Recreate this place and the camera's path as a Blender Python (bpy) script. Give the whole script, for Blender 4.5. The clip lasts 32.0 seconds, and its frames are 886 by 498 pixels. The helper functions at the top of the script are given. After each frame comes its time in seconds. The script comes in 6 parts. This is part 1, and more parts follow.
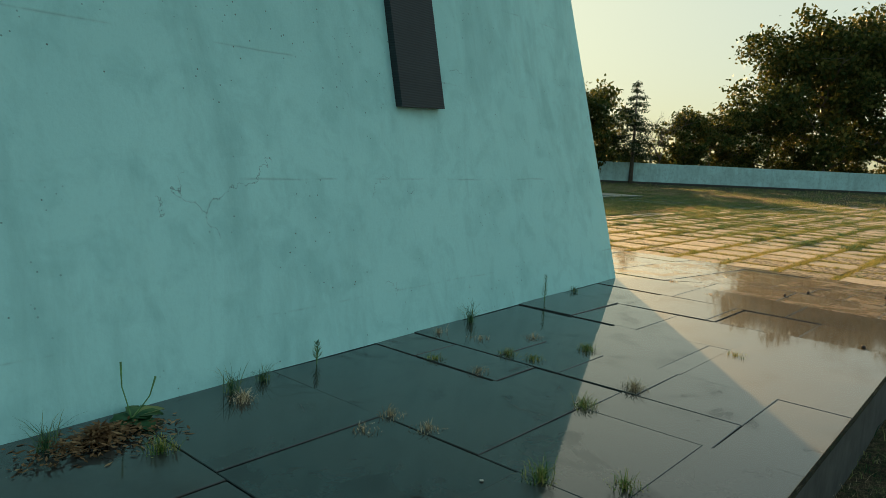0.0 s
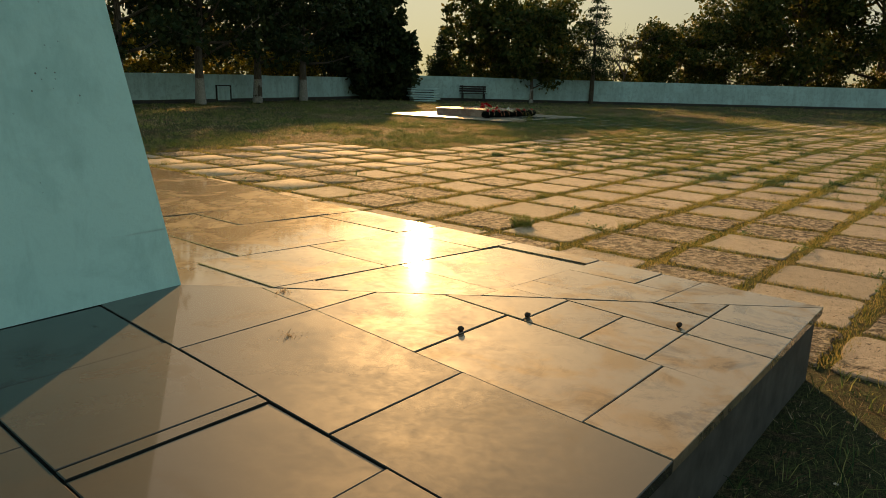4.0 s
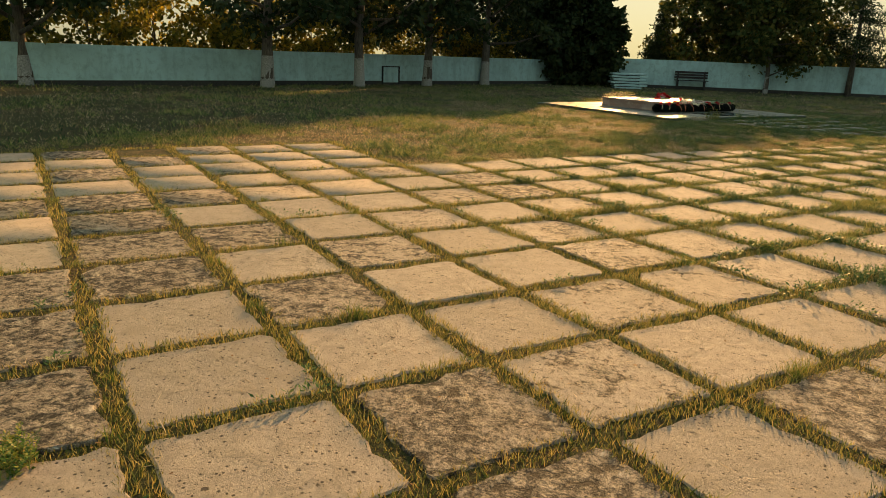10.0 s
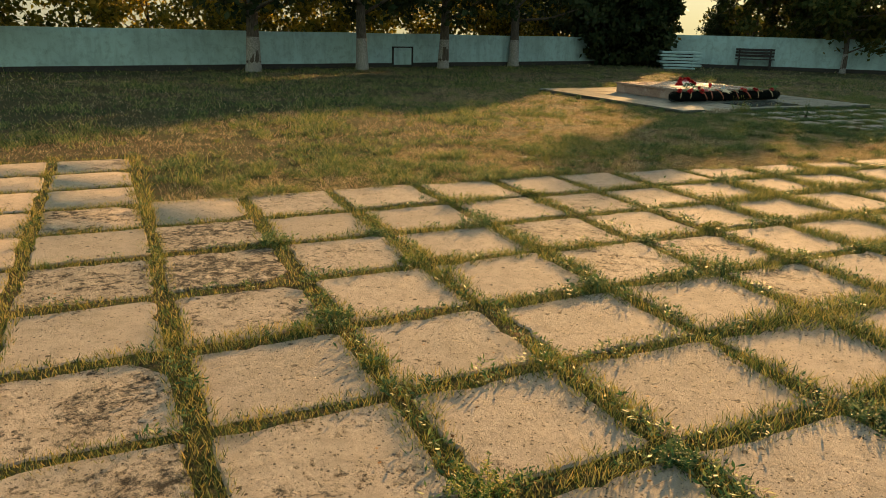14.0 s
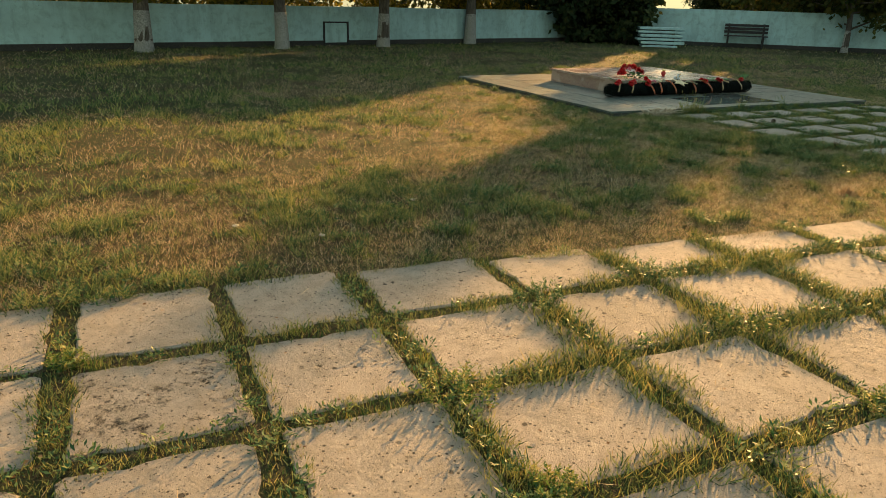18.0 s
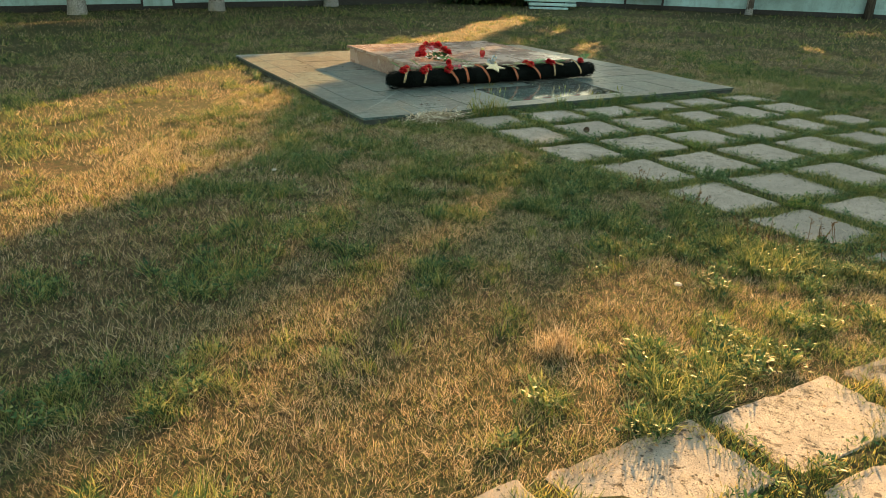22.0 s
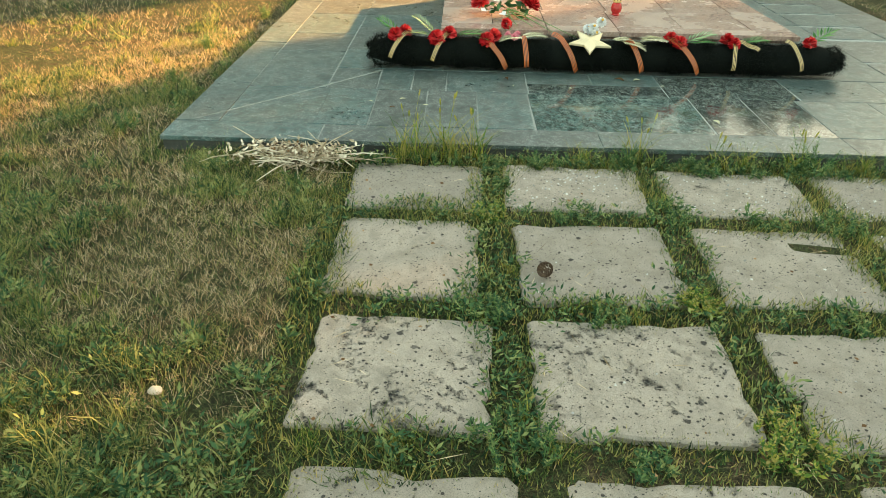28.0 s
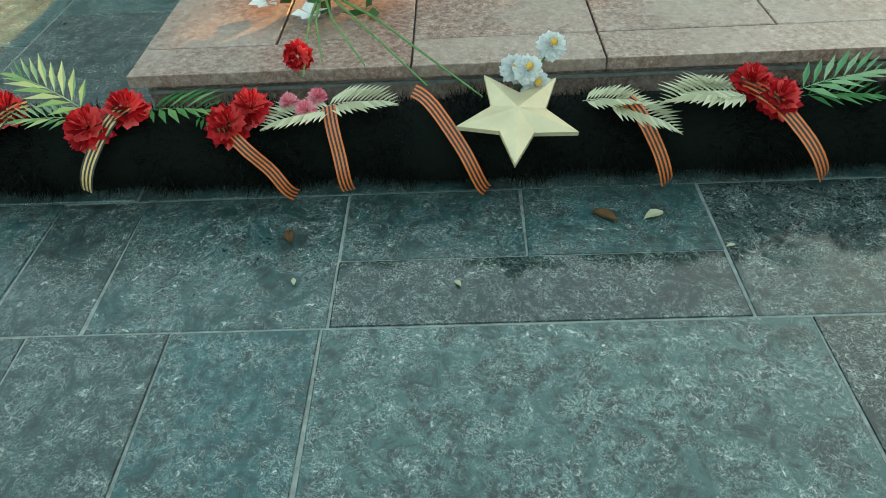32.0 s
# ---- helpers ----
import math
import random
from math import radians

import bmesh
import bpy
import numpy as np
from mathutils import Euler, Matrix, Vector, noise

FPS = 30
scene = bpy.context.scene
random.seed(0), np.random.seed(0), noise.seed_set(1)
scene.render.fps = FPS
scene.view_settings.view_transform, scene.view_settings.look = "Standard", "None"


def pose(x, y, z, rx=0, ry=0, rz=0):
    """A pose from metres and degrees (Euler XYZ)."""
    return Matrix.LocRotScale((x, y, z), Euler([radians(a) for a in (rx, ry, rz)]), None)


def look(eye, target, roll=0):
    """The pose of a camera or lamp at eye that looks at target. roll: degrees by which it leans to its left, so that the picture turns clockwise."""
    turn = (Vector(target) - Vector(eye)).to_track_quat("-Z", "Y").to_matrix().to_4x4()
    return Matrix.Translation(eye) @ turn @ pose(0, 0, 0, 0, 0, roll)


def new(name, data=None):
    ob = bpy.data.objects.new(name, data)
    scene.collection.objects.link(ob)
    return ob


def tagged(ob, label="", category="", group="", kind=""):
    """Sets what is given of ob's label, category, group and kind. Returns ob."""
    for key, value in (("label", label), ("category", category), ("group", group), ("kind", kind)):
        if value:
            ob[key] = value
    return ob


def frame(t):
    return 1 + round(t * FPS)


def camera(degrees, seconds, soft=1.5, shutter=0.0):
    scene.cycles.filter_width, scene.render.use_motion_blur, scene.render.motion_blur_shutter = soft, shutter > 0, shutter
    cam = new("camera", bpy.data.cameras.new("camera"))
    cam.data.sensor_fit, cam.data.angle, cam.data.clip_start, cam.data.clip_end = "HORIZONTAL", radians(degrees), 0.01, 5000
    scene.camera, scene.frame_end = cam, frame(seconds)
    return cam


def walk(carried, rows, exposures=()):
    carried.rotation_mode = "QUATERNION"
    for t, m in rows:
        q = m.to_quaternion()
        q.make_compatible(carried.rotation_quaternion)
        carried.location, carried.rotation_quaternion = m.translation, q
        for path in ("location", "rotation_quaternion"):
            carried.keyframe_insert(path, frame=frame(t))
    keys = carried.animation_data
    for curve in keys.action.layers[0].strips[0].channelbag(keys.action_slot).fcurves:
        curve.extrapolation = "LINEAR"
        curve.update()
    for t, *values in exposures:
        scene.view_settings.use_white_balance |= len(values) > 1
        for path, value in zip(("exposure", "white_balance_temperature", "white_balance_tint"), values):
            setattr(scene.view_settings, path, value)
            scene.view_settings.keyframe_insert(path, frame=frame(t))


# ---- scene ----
cam = camera(63.4, 32.0, soft=0.6)
PATH = [
    (0, (0.780, 1.137, 1.167), (0.708, 3.119, 0.904), 2.7),
    (1, (1.258, 1.807, 1.157), (1.297, 3.783, 0.848), 2.8),
    (2, (1.853, 2.481, 1.174), (1.932, 4.446, 0.808), 3.0),
    (3, (2.429, 3.181, 1.122), (2.480, 5.138, 0.709), 1.7),
    (3.5, (2.696, 3.567, 1.105), (2.717, 5.517, 0.665), 1.5),
    (5.5, (3.741, 4.850, 1.110), (3.463, 6.762, 0.591), 2.1),
    (6, (3.923, 5.196, 1.110), (3.557, 7.088, 0.571), 2.0),
    (7, (4.290, 5.912, 1.116), (3.785, 7.755, 0.524), 1.5),
    (8, (4.621, 6.637, 1.100), (4.037, 8.452, 0.494), 1.4),
    (9, (4.940, 7.413, 1.165), (4.319, 9.232, 0.613), 1.8),
    (10, (5.177, 8.229, 1.124), (4.506, 10.038, 0.597), 2.2),
    (11, (5.386, 9.030, 1.167), (4.619, 10.797, 0.626), 2.4),
    (12, (5.668, 9.867, 1.166), (4.817, 11.593, 0.623), 1.8),
    (13, (5.918, 10.757, 1.177), (5.048, 12.469, 0.620), 1.4),
    (14, (6.192, 11.567, 1.202), (5.335, 13.276, 0.614), 1.5),
    (15, (6.375, 12.470, 1.214), (5.544, 14.181, 0.598), 1.6),
    (15.5, (6.435, 12.904, 1.210), (5.615, 14.621, 0.595), 1.4),
    (17.5, (6.531, 14.837, 1.257), (5.661, 16.523, 0.624), 1.2),
    (18, (6.594, 15.260, 1.266), (5.733, 16.942, 0.610), 1.6),
    (19, (6.785, 16.173, 1.294), (5.975, 17.867, 0.605), 2.2),
    (20, (6.952, 17.129, 1.288), (6.202, 18.841, 0.575), 2.0),
    (21, (7.188, 18.048, 1.304), (6.490, 19.768, 0.559), 1.6),
    (22, (7.370, 18.913, 1.332), (6.668, 20.627, 0.577), 1.8),
    (23, (7.605, 19.797, 1.279), (6.876, 21.487, 0.497), 2.2),
    (24, (7.824, 20.669, 1.241), (7.043, 22.309, 0.404), 2.6),
    (24.5, (7.893, 21.125, 1.254), (7.045, 22.719, 0.393), 3.2),
    (26.5, (8.136, 22.639, 1.266), (6.877, 23.872, 0.320), 3.6),
    (27, (7.988, 23.045, 1.245), (6.665, 24.199, 0.286), 2.9),
    (28, (7.572, 23.776, 1.200), (6.187, 24.819, 0.204), 1.3),
    (29, (7.126, 24.520, 1.107), (5.708, 25.490, 0.083), -0.3),
    (30, (6.581, 25.212, 1.092), (5.182, 26.137, 0.003), 0.0),
    (31, (5.977, 25.756, 1.055), (4.611, 26.658, -0.094), -1.0),
    (31.5, (5.737, 26.004, 1.010), (4.419, 26.898, -0.200), -1.7),
    (32, (5.566, 26.186, 0.933), (4.337, 27.056, -0.383), -3.5),
]
walk(cam, [(t, look(eye, target, roll)) for t, eye, target, roll in PATH], [
    (0, 1.95, 5900, 1), (1.5, 1.85, 6150, 4), (3, 1.45, 6400, 7), (6, 1.42, 7000, 10), (9, 1.75, 6850, 9), (15, 2.0, 6650, 8), (19, 2.35, 6600, 6),
    (21, 2.6, 6650, 6), (22, 2.98, 6700, 7), (23.3, 3.35, 6850, 8), (27, 3.9, 7500, 9), (30, 3.35, 7000, 7), (32, 3.2, 6250, 2)])

# ---------------------------------------------------------------- light
SUN_YAW, SUN_UP = 3.0, 13.0            # degrees to the left of +y, and above the horizon
world = bpy.data.worlds.new("world")
scene.world = world
world.use_nodes = True
wn = world.node_tree
sky = wn.nodes.new("ShaderNodeTexSky")
sky.sky_type = "NISHITA"
sky.sun_disc = False
sky.sun_elevation = radians(SUN_UP)
sky.sun_rotation = radians(-SUN_YAW)
sky.altitude, sky.air_density, sky.dust_density, sky.ozone_density = 100, 1.0, 3.0, 2.0
# evening haze evens the sky out: softer contrast between the sun's side and the rest
haze = wn.nodes.new("ShaderNodeGamma")
haze.inputs[1].default_value = 0.15
tone = wn.nodes.new("ShaderNodeHueSaturation")
tone.inputs["Saturation"].default_value = 2.7
wn.links.new(sky.outputs[0], haze.inputs[0])
wn.links.new(haze.outputs[0], tone.inputs["Color"])
cast = wn.nodes.new("ShaderNodeMix")
cast.data_type, cast.blend_type = "RGBA", "MULTIPLY"
cast.inputs[0].default_value = 1.0
cast.inputs[7].default_value = (0.97, 1.0, 0.84, 1)
wn.links.new(tone.outputs[0], cast.inputs[6])
wn.links.new(cast.outputs[2], wn.nodes["Background"].inputs[0])
wn.nodes["Background"].inputs[1].default_value = 0.14
sun_data = bpy.data.lights.new("sun", "SUN")
sun_data.energy, sun_data.angle, sun_data.color = 3.4, radians(0.6), (1.0, 0.55, 0.20)
sun = new("sun", sun_data)
sy, su = radians(SUN_YAW), radians(SUN_UP)
SUN_DIR = Vector((-math.sin(sy) * math.cos(su), math.cos(sy) * math.cos(su), math.sin(su)))
sun.matrix_world = look(SUN_DIR * 60, (0, 0, 0))


# ---------------------------------------------------------------- materials
def material(name, build):
    m = bpy.data.materials.new(name)
    m.use_nodes = True
    t = m.node_tree
    build(t, t.nodes["Principled BSDF"])
    return m


def tex_noise(t, scale, detail=4, rough=0.55, vec=None, distort=0.0):
    n = t.nodes.new("ShaderNodeTexNoise")
    n.inputs["Scale"].default_value, n.inputs["Detail"].default_value = scale, detail
    n.inputs["Roughness"].default_value, n.inputs["Distortion"].default_value = rough, distort
    if vec is not None:
        t.links.new(vec, n.inputs["Vector"])
    return n.outputs["Fac"]


def ramp(t, fac, stops):
    n = t.nodes.new("ShaderNodeValToRGB")
    while len(n.color_ramp.elements) < len(stops):
        n.color_ramp.elements.new(0.5)
    for e, (p, c) in zip(n.color_ramp.elements, stops):
        e.position = p
        e.color = (*c, 1) if isinstance(c, tuple) else (c, c, c, 1)
    t.links.new(fac, n.inputs[0])
    return n.outputs[0]


def mixc(t, fac, a, b, mode="MIX"):
    n = t.nodes.new("ShaderNodeMix")
    n.data_type, n.blend_type = "RGBA", mode
    for v, s in ((fac, n.inputs[0]), (a, n.inputs[6]), (b, n.inputs[7])):
        if isinstance(v, bpy.types.NodeSocket):
            t.links.new(v, s)
        else:
            s.default_value = (*v, 1) if isinstance(v, tuple) else v
    return n.outputs[2]


def bump(t, bsdf, height, strength=0.4, dist=0.01):
    n = t.nodes.new("ShaderNodeBump")
    n.inputs["Strength"].default_value, n.inputs["Distance"].default_value = strength, dist
    t.links.new(height, n.inputs["Height"])
    t.links.new(n.outputs[0], bsdf.inputs["Normal"])


def coords(t, kind="Object"):
    return t.nodes.new("ShaderNodeTexCoord").outputs[kind]


def place(t):
    return t.nodes.new("ShaderNodeNewGeometry").outputs["Position"]


def shifted(t, amount=37.0):
    """World position moved by a random amount for each object."""
    r = t.nodes.new("ShaderNodeObjectInfo").outputs["Random"]
    m = t.nodes.new("ShaderNodeMath")
    m.operation, m.inputs[1].default_value = "MULTIPLY", amount
    t.links.new(r, m.inputs[0])
    v = t.nodes.new("ShaderNodeVectorMath")
    v.operation = "ADD"
    t.links.new(place(t), v.inputs[0])
    t.links.new(m.outputs[0], v.inputs[1])
    return v.outputs[0], r


def simple(name, color, rough=0.6, metal=0.0, grain=0.0, scale=60.0, bumpy=0.0):
    def build(t, b):
        b.inputs["Roughness"].default_value, b.inputs["Metallic"].default_value = rough, metal
        f = tex_noise(t, scale, 3, 0.6, coords(t))
        lo, hi = tuple(c * (1 - grain) for c in color), tuple(min(1, c * (1 + grain)) for c in color)
        t.links.new(ramp(t, f, [(0.3, lo), (0.7, hi)]), b.inputs["Base Color"])
        if bumpy:
            bump(t, b, f, bumpy, 0.004)
    return material(name, build)


def varied(name, stops, rough=0.6, through_light=0.0, per="island"):
    """Blades and leaves: the colour differs from piece to piece."""
    def build(t, b):
        if per == "island":
            r = t.nodes.new("ShaderNodeNewGeometry").outputs["Random Per Island"]
        else:
            r = t.nodes.new("ShaderNodeObjectInfo").outputs["Random"]
        wide = tex_noise(t, 0.9, 3, 0.6, place(t))
        clump = tex_noise(t, 13, 3, 0.65, place(t))
        big = mixc(t, 0.62, wide, clump)
        n = t.nodes.new("ShaderNodeMath")
        n.operation = "MULTIPLY_ADD"
        n.inputs[1].default_value, n.inputs[2].default_value = 1.0, -0.8
        t.links.new(r, n.inputs[0])
        a = t.nodes.new("ShaderNodeMath")
        a.operation = "MULTIPLY_ADD"
        a.inputs[1].default_value = 1.6
        t.links.new(big, a.inputs[0])
        t.links.new(n.outputs[0], a.inputs[2])
        col = ramp(t, a.outputs[0], stops)
        t.links.new(col, b.inputs["Base Color"])
        b.inputs["Roughness"].default_value = rough
        b.inputs["Specular IOR Level"].default_value = 0.12
        if through_light:
            tr = t.nodes.new("ShaderNodeBsdfTranslucent")
            t.links.new(col, tr.inputs[0])
            mx = t.nodes.new("ShaderNodeMixShader")
            mx.inputs[0].default_value = through_light
            t.links.new(b.outputs[0], mx.inputs[1])
            t.links.new(tr.outputs[0], mx.inputs[2])
            t.links.new(mx.outputs[0], t.nodes["Material Output"].inputs[0])
    return material(name, build)


def island_random(t):
    """A random number for each paver, whether it is an object or an island of a joined mesh."""
    a = t.nodes.new("ShaderNodeMath")
    a.operation = "ADD"
    t.links.new(t.nodes.new("ShaderNodeObjectInfo").outputs["Random"], a.inputs[0])
    t.links.new(t.nodes.new("ShaderNodeNewGeometry").outputs["Random Per Island"], a.inputs[1])
    f = t.nodes.new("ShaderNodeMath")
    f.operation = "FRACT"
    t.links.new(a.outputs[0], f.inputs[0])
    return f.outputs[0]


def build_concrete(t, b, coarse):
    """Cast concrete (coarse: 0 whole, 1 half worn, 2 worn): sandy skin with pits and dirt; where the skin has gone,
    dark gravel shows, its hollows and tops toned for raking light.
    """
    r = island_random(t)
    m = t.nodes.new("ShaderNodeMath")
    m.operation, m.inputs[1].default_value = "MULTIPLY", 37.0
    t.links.new(r, m.inputs[0])
    v = t.nodes.new("ShaderNodeVectorMath")
    v.operation = "ADD"
    t.links.new(place(t), v.inputs[0])
    t.links.new(m.outputs[0], v.inputs[1])
    vec = v.outputs[0]
    big = tex_noise(t, 2.6, 5, 0.6, vec)
    mid = tex_noise(t, 13, 6, 0.7, vec, 0.4)
    fine = tex_noise(t, 75, 6, 0.75, vec, 0.6)
    sand = tex_noise(t, 340, 3, 0.8, vec)
    tone = ramp(t, r, [(0.0, (0.35, 0.305, 0.26)), (0.35, (0.45, 0.385, 0.325)), (0.7, (0.39, 0.34, 0.29)), (1.0, (0.47, 0.405, 0.34))])
    col = mixc(t, ramp(t, big, [(0.42, 0.0), (0.7, 0.5)]), tone, (0.27, 0.24, 0.20))
    col = mixc(t, ramp(t, mid, [(0.44, 0.0), (0.62, 0.6)]), col, (0.25, 0.22, 0.18))
    col = mixc(t, ramp(t, sand, [(0.40, 0.6), (0.52, 0.0)]), col, (0.17, 0.15, 0.125))
    # scattered pits, each a small dark hole of uneven shape
    pit = None
    for scale, share in ((22, 0.80), (48, 0.58), (110, 0.48)):
        cell = t.nodes.new("ShaderNodeTexVoronoi")
        cell.inputs["Scale"].default_value = scale
        t.links.new(vec, cell.inputs["Vector"])
        off = t.nodes.new("ShaderNodeMath")
        off.operation, off.inputs[1].default_value = "MULTIPLY_ADD", 0.55
        t.links.new(fine, off.inputs[0])
        t.links.new(cell.outputs["Distance"], off.inputs[2])
        hole = ramp(t, off.outputs[0], [(0.46, 1.0), (0.51, 0.0)])
        hole = mixc(t, 1.0, hole, ramp(t, cell.outputs["Color"], [(share, 0.0), (share + 0.03, 1.0)]), "MULTIPLY")
        pit = hole if pit is None else mixc(t, 1.0, pit, hole, "LIGHTEN")
    col = mixc(t, pit, col, (0.055, 0.05, 0.045))
    skin = mixc(t, 0.25, mid, sand)
    h = mixc(t, pit, mixc(t, 0.6, (0.75, 0.75, 0.75), skin), (0.35, 0.35, 0.35))
    # stretches where the skin is gone
    lost = t.nodes.new("ShaderNodeMath")
    lost.operation = "ADD"
    t.links.new(mixc(t, 0.5, tex_noise(t, 4.2, 5, 0.7, vec), tex_noise(t, 30, 6, 0.75, vec, 0.5)), lost.inputs[0])
    t.links.new(ramp(t, r, [(0.0, 0.09), (0.35, 0.0), (0.7, 0.04), (1.0, 0.14)] if coarse == 2 else [(0.0, 0.0), (0.75, 0.0), (1.0, 0.09)]), lost.inputs[1])
    at = (0.60, 0.52, 0.46)[coarse]
    worn = ramp(t, lost.outputs[0], [(at, 0.0), (at + 0.06, 1.0)])
    chips = tex_noise(t, 19, 8, 0.7, vec, 0.4)
    crumbs = tex_noise(t, 85, 4, 0.7, vec)
    grit = mixc(t, 0.3, chips, crumbs)
    # hollows near black, chip tops pale: raking light put into the gravel's colour
    stone = ramp(t, grit, [(0.43, (0.018, 0.018, 0.018)), (0.475, (0.085, 0.087, 0.085)), (0.515, (0.24, 0.22, 0.19)), (0.57, (0.48, 0.425, 0.36))])
    col = mixc(t, worn, col, stone)
    h = mixc(t, worn, h, mixc(t, 1.0, ramp(t, grit, [(0.40, 0.0), (0.60, 1.0)]), (0.8, 0.8, 0.8), "MULTIPLY"))
    t.links.new(col, b.inputs["Base Color"])
    b.inputs["Roughness"].default_value = 0.88
    b.inputs["Specular IOR Level"].default_value = 0.3
    bump(t, b, h, 1.0, 0.034 if coarse == 2 else 0.026)


def build_slate(t, b, finish):
    # slate has two copies: lightened as if in sun, darkened as if in shade
    green, sun_toned = finish in ("green", "polished"), finish == "sun_toned"
    vec, r = shifted(t)
    big = tex_noise(t, 2.2, 6, 0.66, vec, 0.6)
    fine = tex_noise(t, 26, 6, 0.7, vec, 0.5)
    if green:
        col = ramp(t, r, [(0.0, (0.016, 0.025, 0.025)), (0.2, (0.020, 0.066, 0.069)), (0.6, (0.026, 0.086, 0.089)), (0.85, (0.03, 0.048, 0.047)), (1.0, (0.055, 0.108, 0.102))])
        dark = ramp(t, tex_noise(t, 17, 8, 0.78, vec, 1.2), [(0.42, 0.85), (0.55, 0.0)])
        col = mixc(t, dark, col, (0.018, 0.025, 0.024))
        lace = ramp(t, tex_noise(t, 95, 6, 0.7, vec, 1.1), [(0.475, 0.0), (0.505, 0.95), (0.535, 0.0)])
        where = ramp(t, tex_noise(t, 14, 6, 0.75, vec, 0.8), [(0.40, 0.0), (0.60, 1.0)])
        col = mixc(t, mixc(t, 1.0, lace, where, "MULTIPLY"), col, (0.42, 0.48, 0.45))
        flake = ramp(t, tex_noise(t, 75, 5, 0.8, vec, 0.8), [(0.58, 0.0), (0.64, 0.8)])
        col = mixc(t, mixc(t, 1.0, flake, where, "MULTIPLY"), col, (0.66, 0.68, 0.63))
        veil = ramp(t, big, [(0.45, 0.0), (0.75, 0.12)])
        col = mixc(t, veil, col, (0.09, 0.115, 0.105))
    elif sun_toned:
        col = ramp(t, r, [(0.0, (0.12, 0.105, 0.08)), (0.5, (0.17, 0.145, 0.105)), (1.0, (0.22, 0.18, 0.125))])
        col = mixc(t, ramp(t, big, [(0.42, 0.0), (0.66, 0.7)]), col, (0.19, 0.14, 0.09))
        col = mixc(t, ramp(t, tex_noise(t, 5, 7, 0.75, vec, 0.7), [(0.50, 0.0), (0.60, 0.85)]), col, (0.055, 0.043, 0.032))
        col = mixc(t, ramp(t, fine, [(0.5, 0.0), (0.75, 0.4)]), col, (0.10, 0.085, 0.068))
    else:
        col = ramp(t, r, [(0.0, (0.016, 0.020, 0.020)), (0.5, (0.024, 0.026, 0.025)), (1.0, (0.036, 0.034, 0.030))])
        col = mixc(t, ramp(t, big, [(0.42, 0.0), (0.72, 0.5)]), col, (0.055, 0.046, 0.036))
        col = mixc(t, ramp(t, fine, [(0.5, 0.0), (0.8, 0.4)]), col, (0.036, 0.038, 0.037))
        stain = ramp(t, tex_noise(t, 6, 7, 0.75, vec, 0.7), [(0.56, 0.0), (0.66, 0.5)])
        col = mixc(t, stain, col, (0.03, 0.028, 0.026))
    t.links.new(col, b.inputs["Base Color"])
    lo, hi = {"green": (0.26, 0.42), "polished": (0.04, 0.10), "sun_toned": (0.52, 0.7), "plain": (0.55, 0.72)}[finish]
    rough = ramp(t, mixc(t, 0.4, big, fine), [(0.36, lo), (0.64, hi)])
    t.links.new(rough, b.inputs["Roughness"])
    b.inputs["IOR"].default_value = 1.62 if green else 1.5
    b.inputs["Specular IOR Level"].default_value = 0.5 if green else 0.13
    if not green:
        # rubbed smooth in patches, dull between them
        rubbed = tex_noise(t, 3.4, 7, 0.7, vec, 0.8)
        t.links.new(ramp(t, rubbed, [(0.40, 0.35), (0.50, 1.0)] if sun_toned else [(0.34, 0.7), (0.46, 1.0)]), b.inputs["Coat Weight"])
        b.inputs["Coat Roughness"].default_value, b.inputs["Coat IOR"].default_value = 0.05, 1.85 if sun_toned else 1.6
    # a faint cream sheen on the green stone, strongest at a flat angle
    b.inputs["Sheen Weight"].default_value = 0.05 if green else 0.0
    b.inputs["Sheen Roughness"].default_value = 0.35
    b.inputs["Sheen Tint"].default_value = (1.0, 0.93, 0.80, 1)
    bump(t, b, fine, 0.1 if finish == "green" else 0.02, 0.004)


